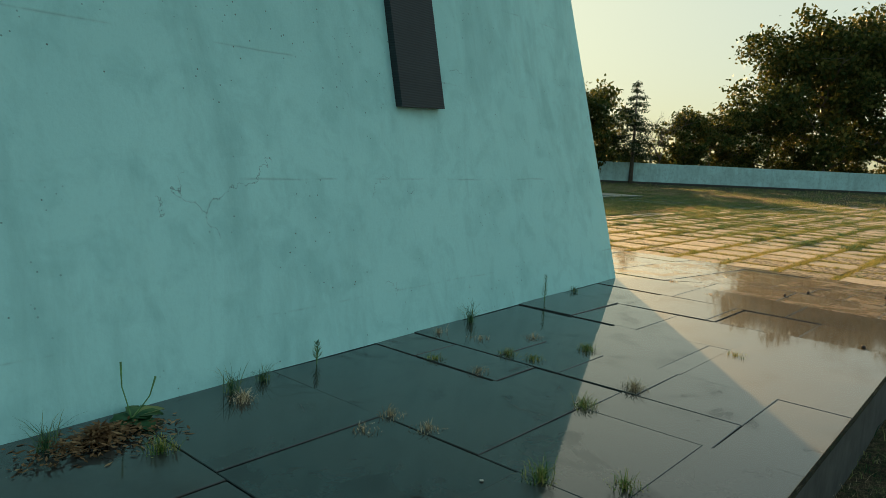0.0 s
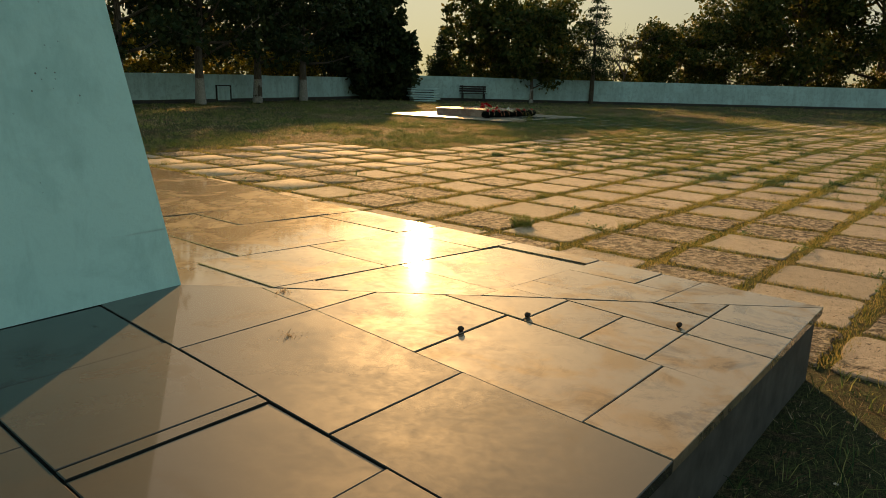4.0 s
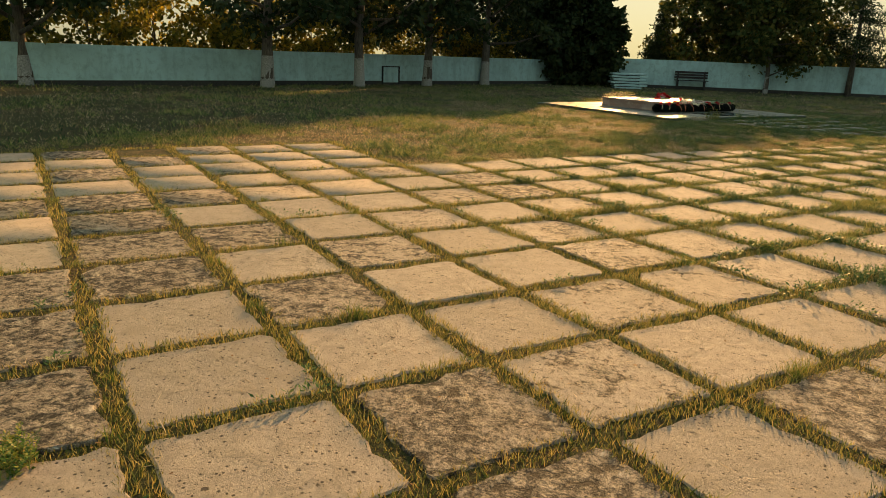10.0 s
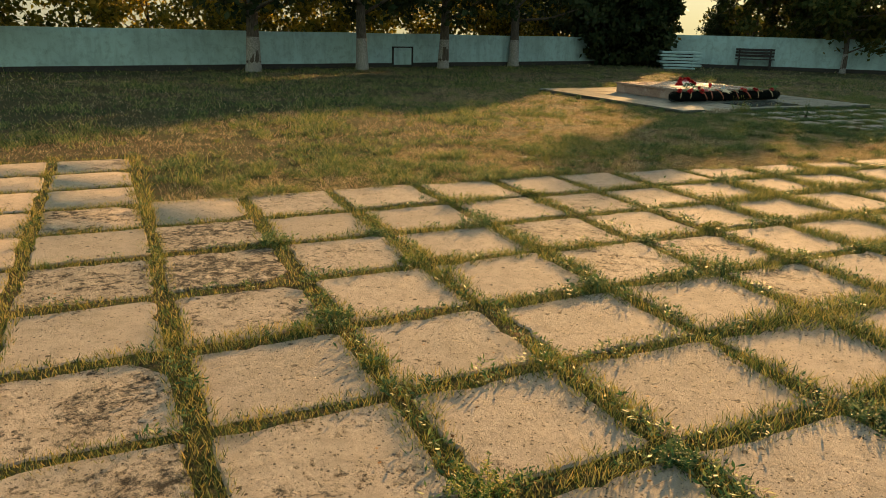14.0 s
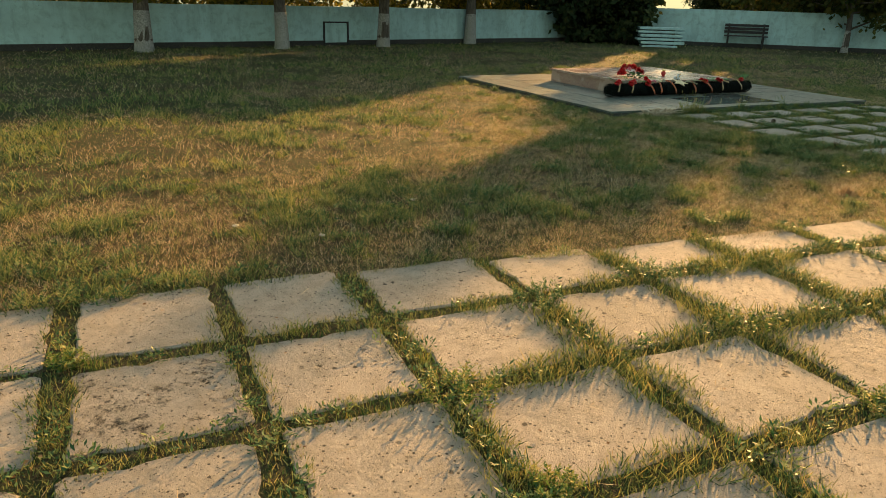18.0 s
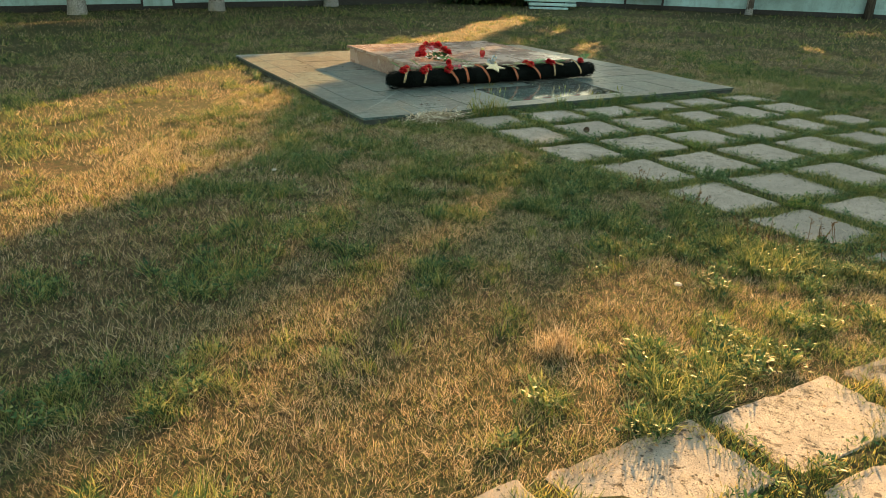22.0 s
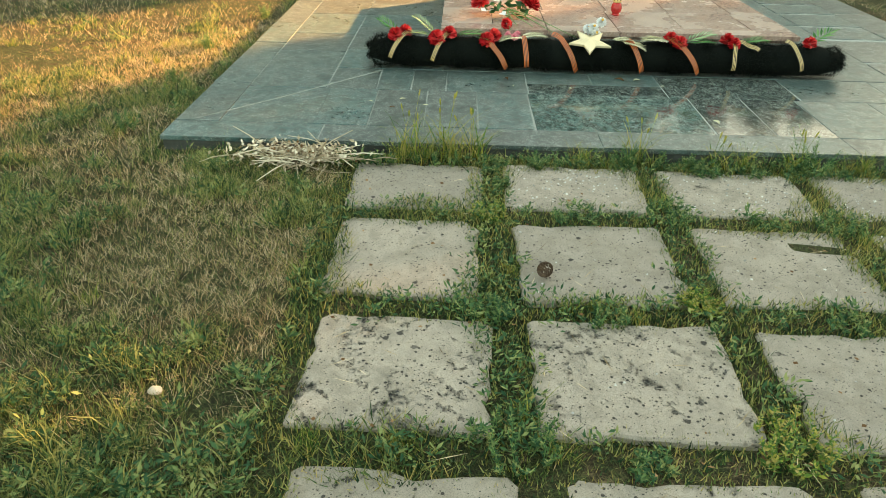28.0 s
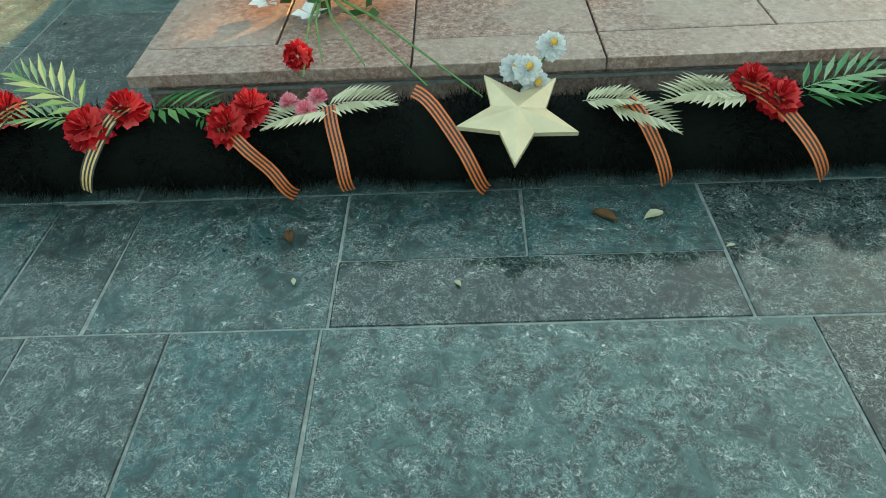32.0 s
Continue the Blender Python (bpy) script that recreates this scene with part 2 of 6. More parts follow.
def build_plaster(t, b, base, stain):
    vec = place(t)
    big = tex_noise(t, 0.8, 6, 0.62, vec)
    mid = tex_noise(t, 5.5, 5, 0.65, vec, 0.4)
    fine = tex_noise(t, 60, 4, 0.7, vec)
    mp = t.nodes.new("ShaderNodeMapping")
    mp.inputs["Scale"].default_value = (1, 1, 0.22)
    t.links.new(vec, mp.inputs["Vector"])
    streak = tex_noise(t, 3.2, 6, 0.68, mp.outputs[0], 0.3)
    col = mixc(t, ramp(t, big, [(0.42, 0.0), (0.7, 0.6)]), base, stain)
    col = mixc(t, ramp(t, mid, [(0.48, 0.0), (0.68, 0.7)]), col, stain)
    col = mixc(t, ramp(t, streak, [(0.5, 0.0), (0.68, 0.55)]), col, tuple(c * 0.86 for c in stain))
    col = mixc(t, ramp(t, fine, [(0.5, 0.0), (0.75, 0.25)]), col, stain)
    # pour lines between the lifts of the cast
    sep = t.nodes.new("ShaderNodeSeparateXYZ")
    t.links.new(vec, sep.inputs[0])
    lift = t.nodes.new("ShaderNodeMath")
    lift.operation, lift.inputs[1].default_value = "MULTIPLY_ADD", 0.035
    t.links.new(tex_noise(t, 1.6, 3, 0.6, vec), lift.inputs[0])
    t.links.new(sep.outputs[2], lift.inputs[2])
    part_of = t.nodes.new("ShaderNodeMath")
    part_of.operation, part_of.inputs[1].default_value = "PINGPONG", 0.262
    t.links.new(lift.outputs[0], part_of.inputs[0])
    seam = ramp(t, part_of.outputs[0], [(0.0012, 1.0), (0.005, 0.0)])
    seam = mixc(t, 1.0, seam, ramp(t, tex_noise(t, 2.4, 5, 0.7, mp.outputs[0]), [(0.5, 0.0), (0.62, 1.0)]), "MULTIPLY")
    # hairline cracks
    crack = t.nodes.new("ShaderNodeTexVoronoi")
    crack.feature = "DISTANCE_TO_EDGE"
    crack.inputs["Scale"].default_value = 1.3
    jog = t.nodes.new("ShaderNodeVectorMath")
    jog.operation = "ADD"
    wander = t.nodes.new("ShaderNodeTexNoise")
    wander.inputs["Scale"].default_value, wander.inputs["Detail"].default_value = 3.5, 6
    t.links.new(vec, wander.inputs["Vector"])
    t.links.new(vec, jog.inputs[0])
    t.links.new(wander.outputs["Color"], jog.inputs[1])
    t.links.new(jog.outputs[0], crack.inputs["Vector"])
    line = ramp(t, crack.outputs["Distance"], [(0.0008, 0.9), (0.003, 0.0)])
    line = mixc(t, 1.0, line, ramp(t, tex_noise(t, 1.9, 3, 0.6, vec), [(0.6, 0.0), (0.63, 1.0)]), "MULTIPLY")
    spots = t.nodes.new("ShaderNodeTexVoronoi")
    spots.inputs["Scale"].default_value = 26
    t.links.new(vec, spots.inputs["Vector"])
    dot = ramp(t, spots.outputs["Distance"], [(0.06, 1.0), (0.11, 0.0)])
    some = ramp(t, mixc(t, 0.5, mid, big), [(0.5, 0.0), (0.56, 1.0)])
    hole = mixc(t, 1.0, mixc(t, 1.0, dot, some, "MULTIPLY"), mixc(t, 1.0, mixc(t, 0.35, (0, 0, 0), seam), line, "LIGHTEN"), "LIGHTEN")
    col = mixc(t, hole, col, (0.13, 0.16, 0.15))
    t.links.new(col, b.inputs["Base Color"])
    b.inputs["Roughness"].default_value = 0.8
    bump(t, b, mixc(t, hole, mixc(t, 0.5, mid, fine), (0.0, 0.0, 0.0)), 0.3, 0.01)


def build_granite(t, b):
    vec, r = shifted(t)
    fine = tex_noise(t, 60, 4, 0.85, vec)
    big = tex_noise(t, 3, 4, 0.6, vec)
    col = ramp(t, fine, [(0.32, (0.07, 0.038, 0.03)), (0.46, (0.25, 0.135, 0.11)), (0.56, (0.37, 0.25, 0.205)), (0.68, (0.52, 0.43, 0.36))])
    col = mixc(t, ramp(t, big, [(0.4, 0.1), (0.7, 0.5)]), col, (0.52, 0.44, 0.37))
    t.links.new(col, b.inputs["Base Color"])
    t.links.new(ramp(t, big, [(0.3, 0.18), (0.7, 0.34)]), b.inputs["Roughness"])
    b.inputs["IOR"].default_value = 1.65
    bump(t, b, fine, 0.1, 0.002)


def build_soil(t, b):
    """Thatch: matted straw lying every way over earth darkened for shaded gaps, with green low growth in patches."""
    vec = place(t)
    big = tex_noise(t, 0.35, 6, 0.62, vec)
    mid = tex_noise(t, 3.0, 6, 0.7, vec)
    fine = tex_noise(t, 45, 5, 0.75, vec)
    clump = tex_noise(t, 15, 5, 0.7, vec, 0.5)
    straw = None
    for turn, scale in ((0.3, 210), (1.15, 260), (2.0, 230), (2.7, 300)):
        m = t.nodes.new("ShaderNodeMapping")
        m.inputs["Rotation"].default_value = (0, 0, turn)
        m.inputs["Location"].default_value = (turn, turn * 3, 0)
        n = t.nodes.new("ShaderNodeMapping")
        n.inputs["Scale"].default_value = (0.09, 1, 1)
        t.links.new(vec, m.inputs["Vector"])
        t.links.new(m.outputs[0], n.inputs["Vector"])
        lay = ramp(t, tex_noise(t, scale, 3, 0.6, n.outputs[0], 0.25), [(0.52, 0.0), (0.66, 1.0)])
        straw = lay if straw is None else mixc(t, 1.0, straw, lay, "LIGHTEN")
    # earth toned well down, standing for shade among the blades
    earth = ramp(t, mid, [(0.32, (0.03, 0.024, 0.015)), (0.68, (0.06, 0.047, 0.028))])
    stalk = ramp(t, mixc(t, 0.5, mid, fine), [(0.36, (0.10, 0.07, 0.037)), (0.52, (0.21, 0.155, 0.085)), (0.66, (0.38, 0.29, 0.165))])
    green = ramp(t, mixc(t, 0.55, big, clump), [(0.42, 0.0), (0.52, 0.85)])
    stalk = mixc(t, green, stalk, (0.09, 0.12, 0.042))
    earth = mixc(t, green, earth, (0.022, 0.034, 0.014))
    col = mixc(t, straw, earth, stalk)
    # fine dark specks paint in the shadow between stalks
    col = mixc(t, ramp(t, fine, [(0.36, 0.85), (0.5, 0.0)]), col, (0.028, 0.025, 0.016))
    t.links.new(col, b.inputs["Base Color"])
    b.inputs["Roughness"].default_value = 0.95
    b.inputs["Specular IOR Level"].default_value = 0.15
    bump(t, b, mixc(t, 0.5, mixc(t, 0.5, mid, straw), fine), 0.9, 0.03)


def build_bark(t, b):
    vec = coords(t)
    m = t.nodes.new("ShaderNodeMapping")
    m.inputs["Scale"].default_value = (1, 1, 0.18)
    t.links.new(vec, m.inputs["Vector"])
    f = tex_noise(t, 28, 5, 0.7, m.outputs[0])
    col = ramp(t, f, [(0.35, (0.05, 0.04, 0.032)), (0.55, (0.12, 0.10, 0.08)), (0.75, (0.2, 0.17, 0.14))])
    t.links.new(col, b.inputs["Base Color"])
    b.inputs["Roughness"].default_value = 0.95
    bump(t, b, f, 0.9, 0.03)


M_PAVER = material("concrete", lambda t, b: build_concrete(t, b, 0))
M_PAVER_HALF = material("half_worn_concrete", lambda t, b: build_concrete(t, b, 1))
M_PAVER_WORN = material("worn_concrete", lambda t, b: build_concrete(t, b, 2))
# shaded copy of the slate first, then its sunlit copy
M_SLATE = material("slate", lambda t, b: build_slate(t, b, "plain"))
M_SLATE_SUN_TONED = material("sun_toned_slate", lambda t, b: build_slate(t, b, "sun_toned"))
M_GREENSTONE = material("green_stone", lambda t, b: build_slate(t, b, "green"))
M_POLISHED = material("polished_green_stone", lambda t, b: build_slate(t, b, "polished"))
M_PLASTER = material("white_plaster", lambda t, b: build_plaster(t, b, (0.46, 0.76, 0.73), (0.34, 0.60, 0.58)))
M_FENCE = material("whitewash", lambda t, b: build_plaster(t, b, (0.42, 0.62, 0.62), (0.27, 0.38, 0.38)))
M_GRANITE = material("pink_granite", build_granite)
M_SOIL = material("soil", build_soil)
M_BARK = material("bark", build_bark)
M_LIMEWASH = simple("limewashed_bark", (0.30, 0.29, 0.27), 0.9, 0, 0.5, 30, 0.8)
M_MORTAR = simple("mortar", (0.30, 0.31, 0.29), 0.9, 0, 0.25, 40, 0.4)
M_JOINT = simple("dark_joint", (0.045, 0.042, 0.038), 0.95, 0, 0.3, 30)
M_PLINTH = simple("plinth_render", (0.055, 0.055, 0.052), 0.85, 0, 0.4, 9, 0.5)


def build_panel(t, b):
    """Dark sheet with fine level ribs."""
    wave = t.nodes.new("ShaderNodeTexWave")
    wave.bands_direction = "Z"
    wave.inputs["Scale"].default_value, wave.inputs["Distortion"].default_value = 24.0, 0.4
    t.links.new(place(t), wave.inputs["Vector"])
    dust = tex_noise(t, 7, 5, 0.6, place(t))
    col = mixc(t, ramp(t, dust, [(0.35, 0.0), (0.75, 0.8)]), (0.010, 0.016, 0.020), (0.020, 0.028, 0.032))
    t.links.new(mixc(t, ramp(t, wave.outputs["Fac"], [(0.3, 0.5), (0.6, 0.0)]), col, (0.006, 0.009, 0.011)), b.inputs["Base Color"])
    b.inputs["Roughness"].default_value = 0.65
    bump(t, b, wave.outputs["Fac"], 0.35, 0.004)


M_PANEL = material("dark_panel", build_panel)
M_GRASS = varied("grass", [(0.12, (0.05, 0.11, 0.025)), (0.3, (0.10, 0.18, 0.035)), (0.5, (0.22, 0.27, 0.05)), (0.68, (0.36, 0.33, 0.07)), (0.85, (0.38, 0.31, 0.11))], 0.6, 0.25)
M_DRY = varied("dry_grass", [(0.12, (0.14, 0.10, 0.055)), (0.35, (0.36, 0.25, 0.13)), (0.6, (0.55, 0.41, 0.235)), (0.85, (0.72, 0.58, 0.40))], 0.7, 0.3)
M_JOINT_GRASS = varied("joint_grass", [(0.12, (0.06, 0.09, 0.022)), (0.32, (0.18, 0.19, 0.045)), (0.55, (0.36, 0.30, 0.075)), (0.85, (0.54, 0.41, 0.15))], 0.6, 0.35)
M_TURF = varied("turf", [(0.12, (0.022, 0.055, 0.026)), (0.35, (0.065, 0.125, 0.048)), (0.6, (0.17, 0.22, 0.07)), (0.85, (0.36, 0.35, 0.13))], 0.6, 0.4)
M_WEED = varied("weed", [(0.1, (0.03, 0.085, 0.04)), (0.45, (0.07, 0.145, 0.06)), (0.7, (0.15, 0.22, 0.08)), (0.9, (0.28, 0.31, 0.12))], 0.5, 0.35)
M_LEAF = varied("leaf", [(0.15, (0.03, 0.05, 0.012)), (0.5, (0.06, 0.075, 0.018)), (0.85, (0.13, 0.12, 0.03))], 0.55, 0.35)
# leaf colour brightened and yellowed to stand for sun shining on the scrub
M_SUNLIT_LEAF = varied("sunlit_leaf", [(0.15, (0.08, 0.09, 0.015)), (0.5, (0.20, 0.18, 0.025)), (0.85, (0.36, 0.28, 0.04))], 0.55, 0.5)
M_NEEDLE = varied("needles", [(0.15, (0.018, 0.035, 0.014)), (0.5, (0.03, 0.05, 0.02)), (0.85, (0.05, 0.06, 0.02))], 0.6, 0.15)


# ---------------------------------------------------------------- mesh helpers
def link_bm(name, bm, mat, parent=None, label="", smooth=False):
    me = bpy.data.meshes.new(name)
    bm.to_mesh(me)
    bm.free()
    me.materials.append(mat)
    if smooth:
        me.polygons.foreach_set("use_smooth", np.ones(len(me.polygons), dtype=bool))
    ob = new(name, me)
    if parent is not None:
        ob.parent = parent
    if label:
        ob["label"] = label
    return ob


def part(name, bm, mat, parent, label="", smooth=False):
    return link_bm(name, bm, mat, parent, label, smooth)


def loose(name, bm, mat, parent, label=""):
    """A part of many fine pieces that nobody could count."""
    ob = link_bm(name, bm, mat, parent, label)
    ob["kind"] = "stuff"
    return ob


def np_mesh(name, verts, faces, mat, smooth=False):
    """A mesh from arrays: faces is (n, 3) or (n, 4)."""
    verts, faces = np.asarray(verts, np.float32), np.asarray(faces, np.int32)
    me = bpy.data.meshes.new(name)
    k = faces.shape[1]
    me.vertices.add(len(verts))
    me.vertices.foreach_set("co", verts.ravel())
    me.loops.add(faces.size)
    me.loops.foreach_set("vertex_index", faces.ravel())
    me.polygons.add(len(faces))
    me.polygons.foreach_set("loop_start", np.arange(0, faces.size, k, dtype=np.int32))
    if smooth:
        me.polygons.foreach_set("use_smooth", np.ones(len(faces), dtype=bool))
    me.update(calc_edges=True)
    me.materials.append(mat)
    return me


def thing(name, at=(0, 0, 0), turn=0.0, label="", category="", group="", kind=""):
    e = new(name)
    e.empty_display_size = 0.1
    e.matrix_world = pose(*at, 0, 0, turn)
    return tagged(e, label, category, group, kind)


def box_bm(bm, lo, hi, bevel=0.0, m=None):
    """Adds a box between two corners."""
    c = [(a + b) / 2 for a, b in zip(lo, hi)]
    d = [b - a for a, b in zip(lo, hi)]
    r = bmesh.ops.create_cube(bm, size=1, matrix=Matrix.Translation(c) @ Matrix.Diagonal((*d, 1)))
    if bevel:
        es = list({e for v in r["verts"] for e in v.link_edges})
        r = bmesh.ops.bevel(bm, geom=es, offset=bevel, segments=1, affect="EDGES")
    if m is not None:
        bmesh.ops.transform(bm, matrix=m, verts=r["verts"])
    return r


def box(lo, hi, bevel=0.0):
    bm = bmesh.new()
    box_bm(bm, lo, hi, bevel)
    return bm


def prism(bm, ring, z0, z1, inset=0.0):
    """A flat-topped piece over a ring of (x, y), counter-clockwise; inset chamfers its upper edge."""
    n = len(ring)
    cx, cy = sum(p[0] for p in ring) / n, sum(p[1] for p in ring) / n
    low = [bm.verts.new((x, y, z0)) for x, y in ring]
    mid = [bm.verts.new((x, y, z1 - inset)) for x, y in ring]
    loops = [low, mid]
    if inset:
        top = []
        for x, y in ring:
            d = math.hypot(x - cx, y - cy) or 1
            top.append(bm.verts.new((x - (x - cx) / d * inset * 1.4, y - (y - cy) / d * inset * 1.4, z1)))
        loops.append(top)
    for a, b in zip(loops, loops[1:]):
        for i in range(n):
            bm.faces.new((a[i], a[(i + 1) % n], b[(i + 1) % n], b[i]))
    bm.faces.new(loops[-1])
    bm.faces.new(list(reversed(low)))


def tube(bm, pts, radii, sides=8, cap=True):
    """A round limb along points."""
    rings = []
    pts = [Vector(p) for p in pts]
    for i, p in enumerate(pts):
        d = (pts[min(i + 1, len(pts) - 1)] - pts[max(i - 1, 0)]).normalized()
        a = d.cross(Vector((0.31, 0.91, 0.27)))
        a = a.normalized() if a.length > 1e-4 else Vector((1, 0, 0))
        b = d.cross(a)
        rings.append([bm.verts.new(p + (a * math.cos(k * math.tau / sides) + b * math.sin(k * math.tau / sides)) * radii[i]) for k in range(sides)])
    for r, s in zip(rings, rings[1:]):
        for k in range(sides):
            bm.faces.new((r[k], r[(k + 1) % sides], s[(k + 1) % sides], s[k]))
    if cap:
        bm.faces.new(list(reversed(rings[0])))
        bm.faces.new(rings[-1])


rng = np.random.default_rng(7)


# ---------------------------------------------------------------- plan
# The site's own axes: U runs along the plinth's side and the memorial's front, V to the left of it.
AXIS = radians(51.5)
UX, UY = math.cos(AXIS), math.sin(AXIS)
P0 = (4.39, 6.565)                    # corner of the plinth


def site(u, v, z=0.0):
    return (P0[0] + u * UX - v * UY, P0[1] + u * UY + v * UX, z)


def to_site(x, y):
    dx, dy = x - P0[0], y - P0[1]
    return dx * UX + dy * UY, -dx * UY + dy * UX


def smooth_step(a, b, x):
    t = np.clip((x - a) / (b - a), 0, 1)
    return t * t * (3 - 2 * t)


def ground_z(x, y):
    return -0.11 * smooth_step(19.5, 24.5, y)


PLINTH_Z = 0.29

# ---------------------------------------------------------------- ground
def make_ground():
    """One sheet: fine in the middle, wide steps out to the horizon."""
    near_x, near_y = np.arange(-16, 26.01, 0.25), np.arange(-8, 50.01, 0.25)
    far = np.array([3, 8, 20, 50, 120, 300, 700, 1500.0])
    xs = np.concatenate([near_x[0] - far[::-1], near_x, near_x[-1] + far])
    ys = np.concatenate([near_y[0] - far[::-1], near_y, near_y[-1] + far])
    gx, gy = np.meshgrid(xs, ys, indexing="ij")
    gz = ground_z(gx, gy) + 0.012 * np.sin(gx * 1.7 + np.sin(gy * 1.1)) * np.cos(gy * 1.9 + gx * 0.4) - 0.012
    su, sv = (gx - P0[0]) * UX + (gy - P0[1]) * UY, -(gx - P0[0]) * UY + (gy - P0[1]) * UX
    paved = (su > 0) & (su < 26) & (sv < 9.5)
    gz = np.where(paved, ground_z(gx, gy) - 0.006, gz)
    gz += rng.normal(0, 1, gz.shape) * np.where(paved, 0.0015, 0.004)
    gz = np.where(gy > 52, gz - 0.02 * (gy - 52), gz)
    verts = np.stack([gx, gy, gz], -1).reshape(-1, 3)
    n, m = gx.shape
    i = (np.arange(n - 1)[:, None] * m + np.arange(m - 1)[None]).ravel()
    faces = np.stack([i, i + m, i + m + 1, i + 1], 1)
    ob = new("ground", np_mesh("ground", verts, faces, M_SOIL, True))
    tagged(ob, "bare dry soil and thin trampled turf under the whole place", "ground", kind="structure")


make_ground()


# ---------------------------------------------------------------- plinth and monument
PLINTH = thing("monument_plinth", (*P0, 0), 51.5, "low plinth paved with irregular dark polished slate slabs", "plinth", kind="structure")


EDGE_SKEW = 0.02                      # the side edge runs out of square by this much


def front_edge(v):
    return 0.015 + 0.036 * v


def make_plinth():
    bm = bmesh.new()
    box_bm(bm, (-13, 0.02, -0.25), (-0.02, 11.6, PLINTH_Z - 0.03))
    for vert in bm.verts:
        vert.co.y += EDGE_SKEW * vert.co.x if vert.co.y < 1 else 0
        vert.co.x += front_edge(vert.co.y) if vert.co.x > -1 else 0
    part("plinth_core", bm, M_PLINTH, PLINTH, "dark rendered edge with stains")
    bm = bmesh.new()
    box_bm(bm, (-12.9, 0.05, PLINTH_Z - 0.031), (-0.05, 11.5, PLINTH_Z - 0.012))
    for vert in bm.verts:
        vert.co.y += EDGE_SKEW * vert.co.x if vert.co.y < 1 else 0
        vert.co.x += front_edge(vert.co.y) if vert.co.x > -1 else 0
    part("bedding", bm, M_JOINT, PLINTH)


make_plinth()

MON_U, MON_V, LEAN_U, LEAN_V, SKEW = -1.524, 1.956, 0.10, 0.22, 0.074


def side_face(u, h, out=0.0):
    """A point of the leaning side face, h above the plinth; out: how far proud of it."""
    return (u - LEAN_U * h * 0, MON_V + SKEW * (u - MON_U) + LEAN_V * h - out, PLINTH_Z + h)


def make_monument():
    mon = thing("monument", (*P0, 0), 51.5, "tall white plastered monument with leaning sides, stained and cracked", "monument")
    top, back = 7.5, -11.0
    bm = bmesh.new()
    n_u, n_h = 60, 44
    rows = []
    for j in range(n_h + 1):
        h = top * (j / n_h) ** 1.2
        front = MON_U - LEAN_U * h
        row = []
        for i in range(n_u + 1):
            u = back + (front - back) * i / n_u
            x, y, z = side_face(u, h)
            k = 1.0 if 0 < i < n_u else 0.0
            wob = 0.006 * noise.noise(Vector((u * 1.1, h * 1.3, 3.0))) + 0.003 * noise.noise(Vector((u * 4, h * 4, 9.0)))
            row.append(bm.verts.new((u, y + wob * k, z)))
        fy = 9.6 - LEAN_V * h
        row.append(bm.verts.new((front, fy, PLINTH_Z + h)))
        row.append(bm.verts.new((back, fy, PLINTH_Z + h)))
        rows.append(row)
    for a, b in zip(rows, rows[1:]):
        n = len(a)
        for i in range(n):
            bm.faces.new((a[i], a[(i + 1) % n], b[(i + 1) % n], b[i]))
    bm.faces.new(rows[-1])
    bm.faces.new(list(reversed(rows[0])))
    bmesh.ops.recalc_face_normals(bm, faces=bm.faces)
    body = part("body", bm, M_PLASTER, mon)
    # dark upright panel set on the side face
    bm = bmesh.new()
    ring = []
    for u, h in ((-3.90, 1.10), (-3.545, 1.115), (-3.545 - 0.02, 6.6), (-3.90 - 0.02, 6.6)):
        ring.append((u, h))
    lo = [bm.verts.new(side_face(u, h, -0.02)) for u, h in ring]
    hi = [bm.verts.new(side_face(u, h, 0.045)) for u, h in ring]
    for i in range(4):
        bm.faces.new((lo[i], lo[(i + 1) % 4], hi[(i + 1) % 4], hi[i]))
    bm.faces.new(hi)
    bm.faces.new(list(reversed(lo)))
    bmesh.ops.recalc_face_normals(bm, faces=bm.faces)
    part("panel", bm, M_PANEL, mon, "dark slate-grey upright panel")


make_monument()


# ---------------------------------------------------------------- enclosing walls
def make_wall(name, a, b, height, thick, label, coping):
    a, b = Vector((*a, 0)), Vector((*b, 0))
    d = b - a
    length = d.length
    turn = math.degrees(math.atan2(d.y, d.x))
    w = thing(name, (a.x, a.y, -0.14), turn, label, "wall", kind="structure")
    bm = bmesh.new()
    n = int(length / 0.8)
    rings = []
    for i in range(n + 1):
        x = length * i / n
        top = height + 0.025 * noise.noise(Vector((x * 0.35, height, 1))) + 0.01 * noise.noise(Vector((x * 1.7, height, 5)))
        off = 0.012 * noise.noise(Vector((x * 0.6, 4, height)))
        rings.append([bm.verts.new(p) for p in ((x, off, -0.2), (x, off, top - 0.02), (x, off + 0.02, top), (x, thick, top), (x, thick, -0.2))])
    for r, s in zip(rings, rings[1:]):
        for k in range(5):
            bm.faces.new((r[k], s[k], s[(k + 1) % 5], r[(k + 1) % 5]))
    bm.faces.new(rings[0])
    bm.faces.new(list(reversed(rings[-1])))
    bmesh.ops.recalc_face_normals(bm, faces=bm.faces)
    part("wall_body", bm, M_FENCE, w)
    # thin dark strip along the foot of the inner face
    bm = bmesh.new()
    box_bm(bm, (0, thick + 0.004, -0.2), (length, thick + 0.05, 0.17))
    part("footing", bm, M_JOINT, w, "dark strip along the foot of the wall")
    return w


make_wall("wall_west", (-2.2, 44.2), (-17.0, 12.0), 1.13, 0.3, "low whitewashed boundary wall, stained and patched, in shade", False)
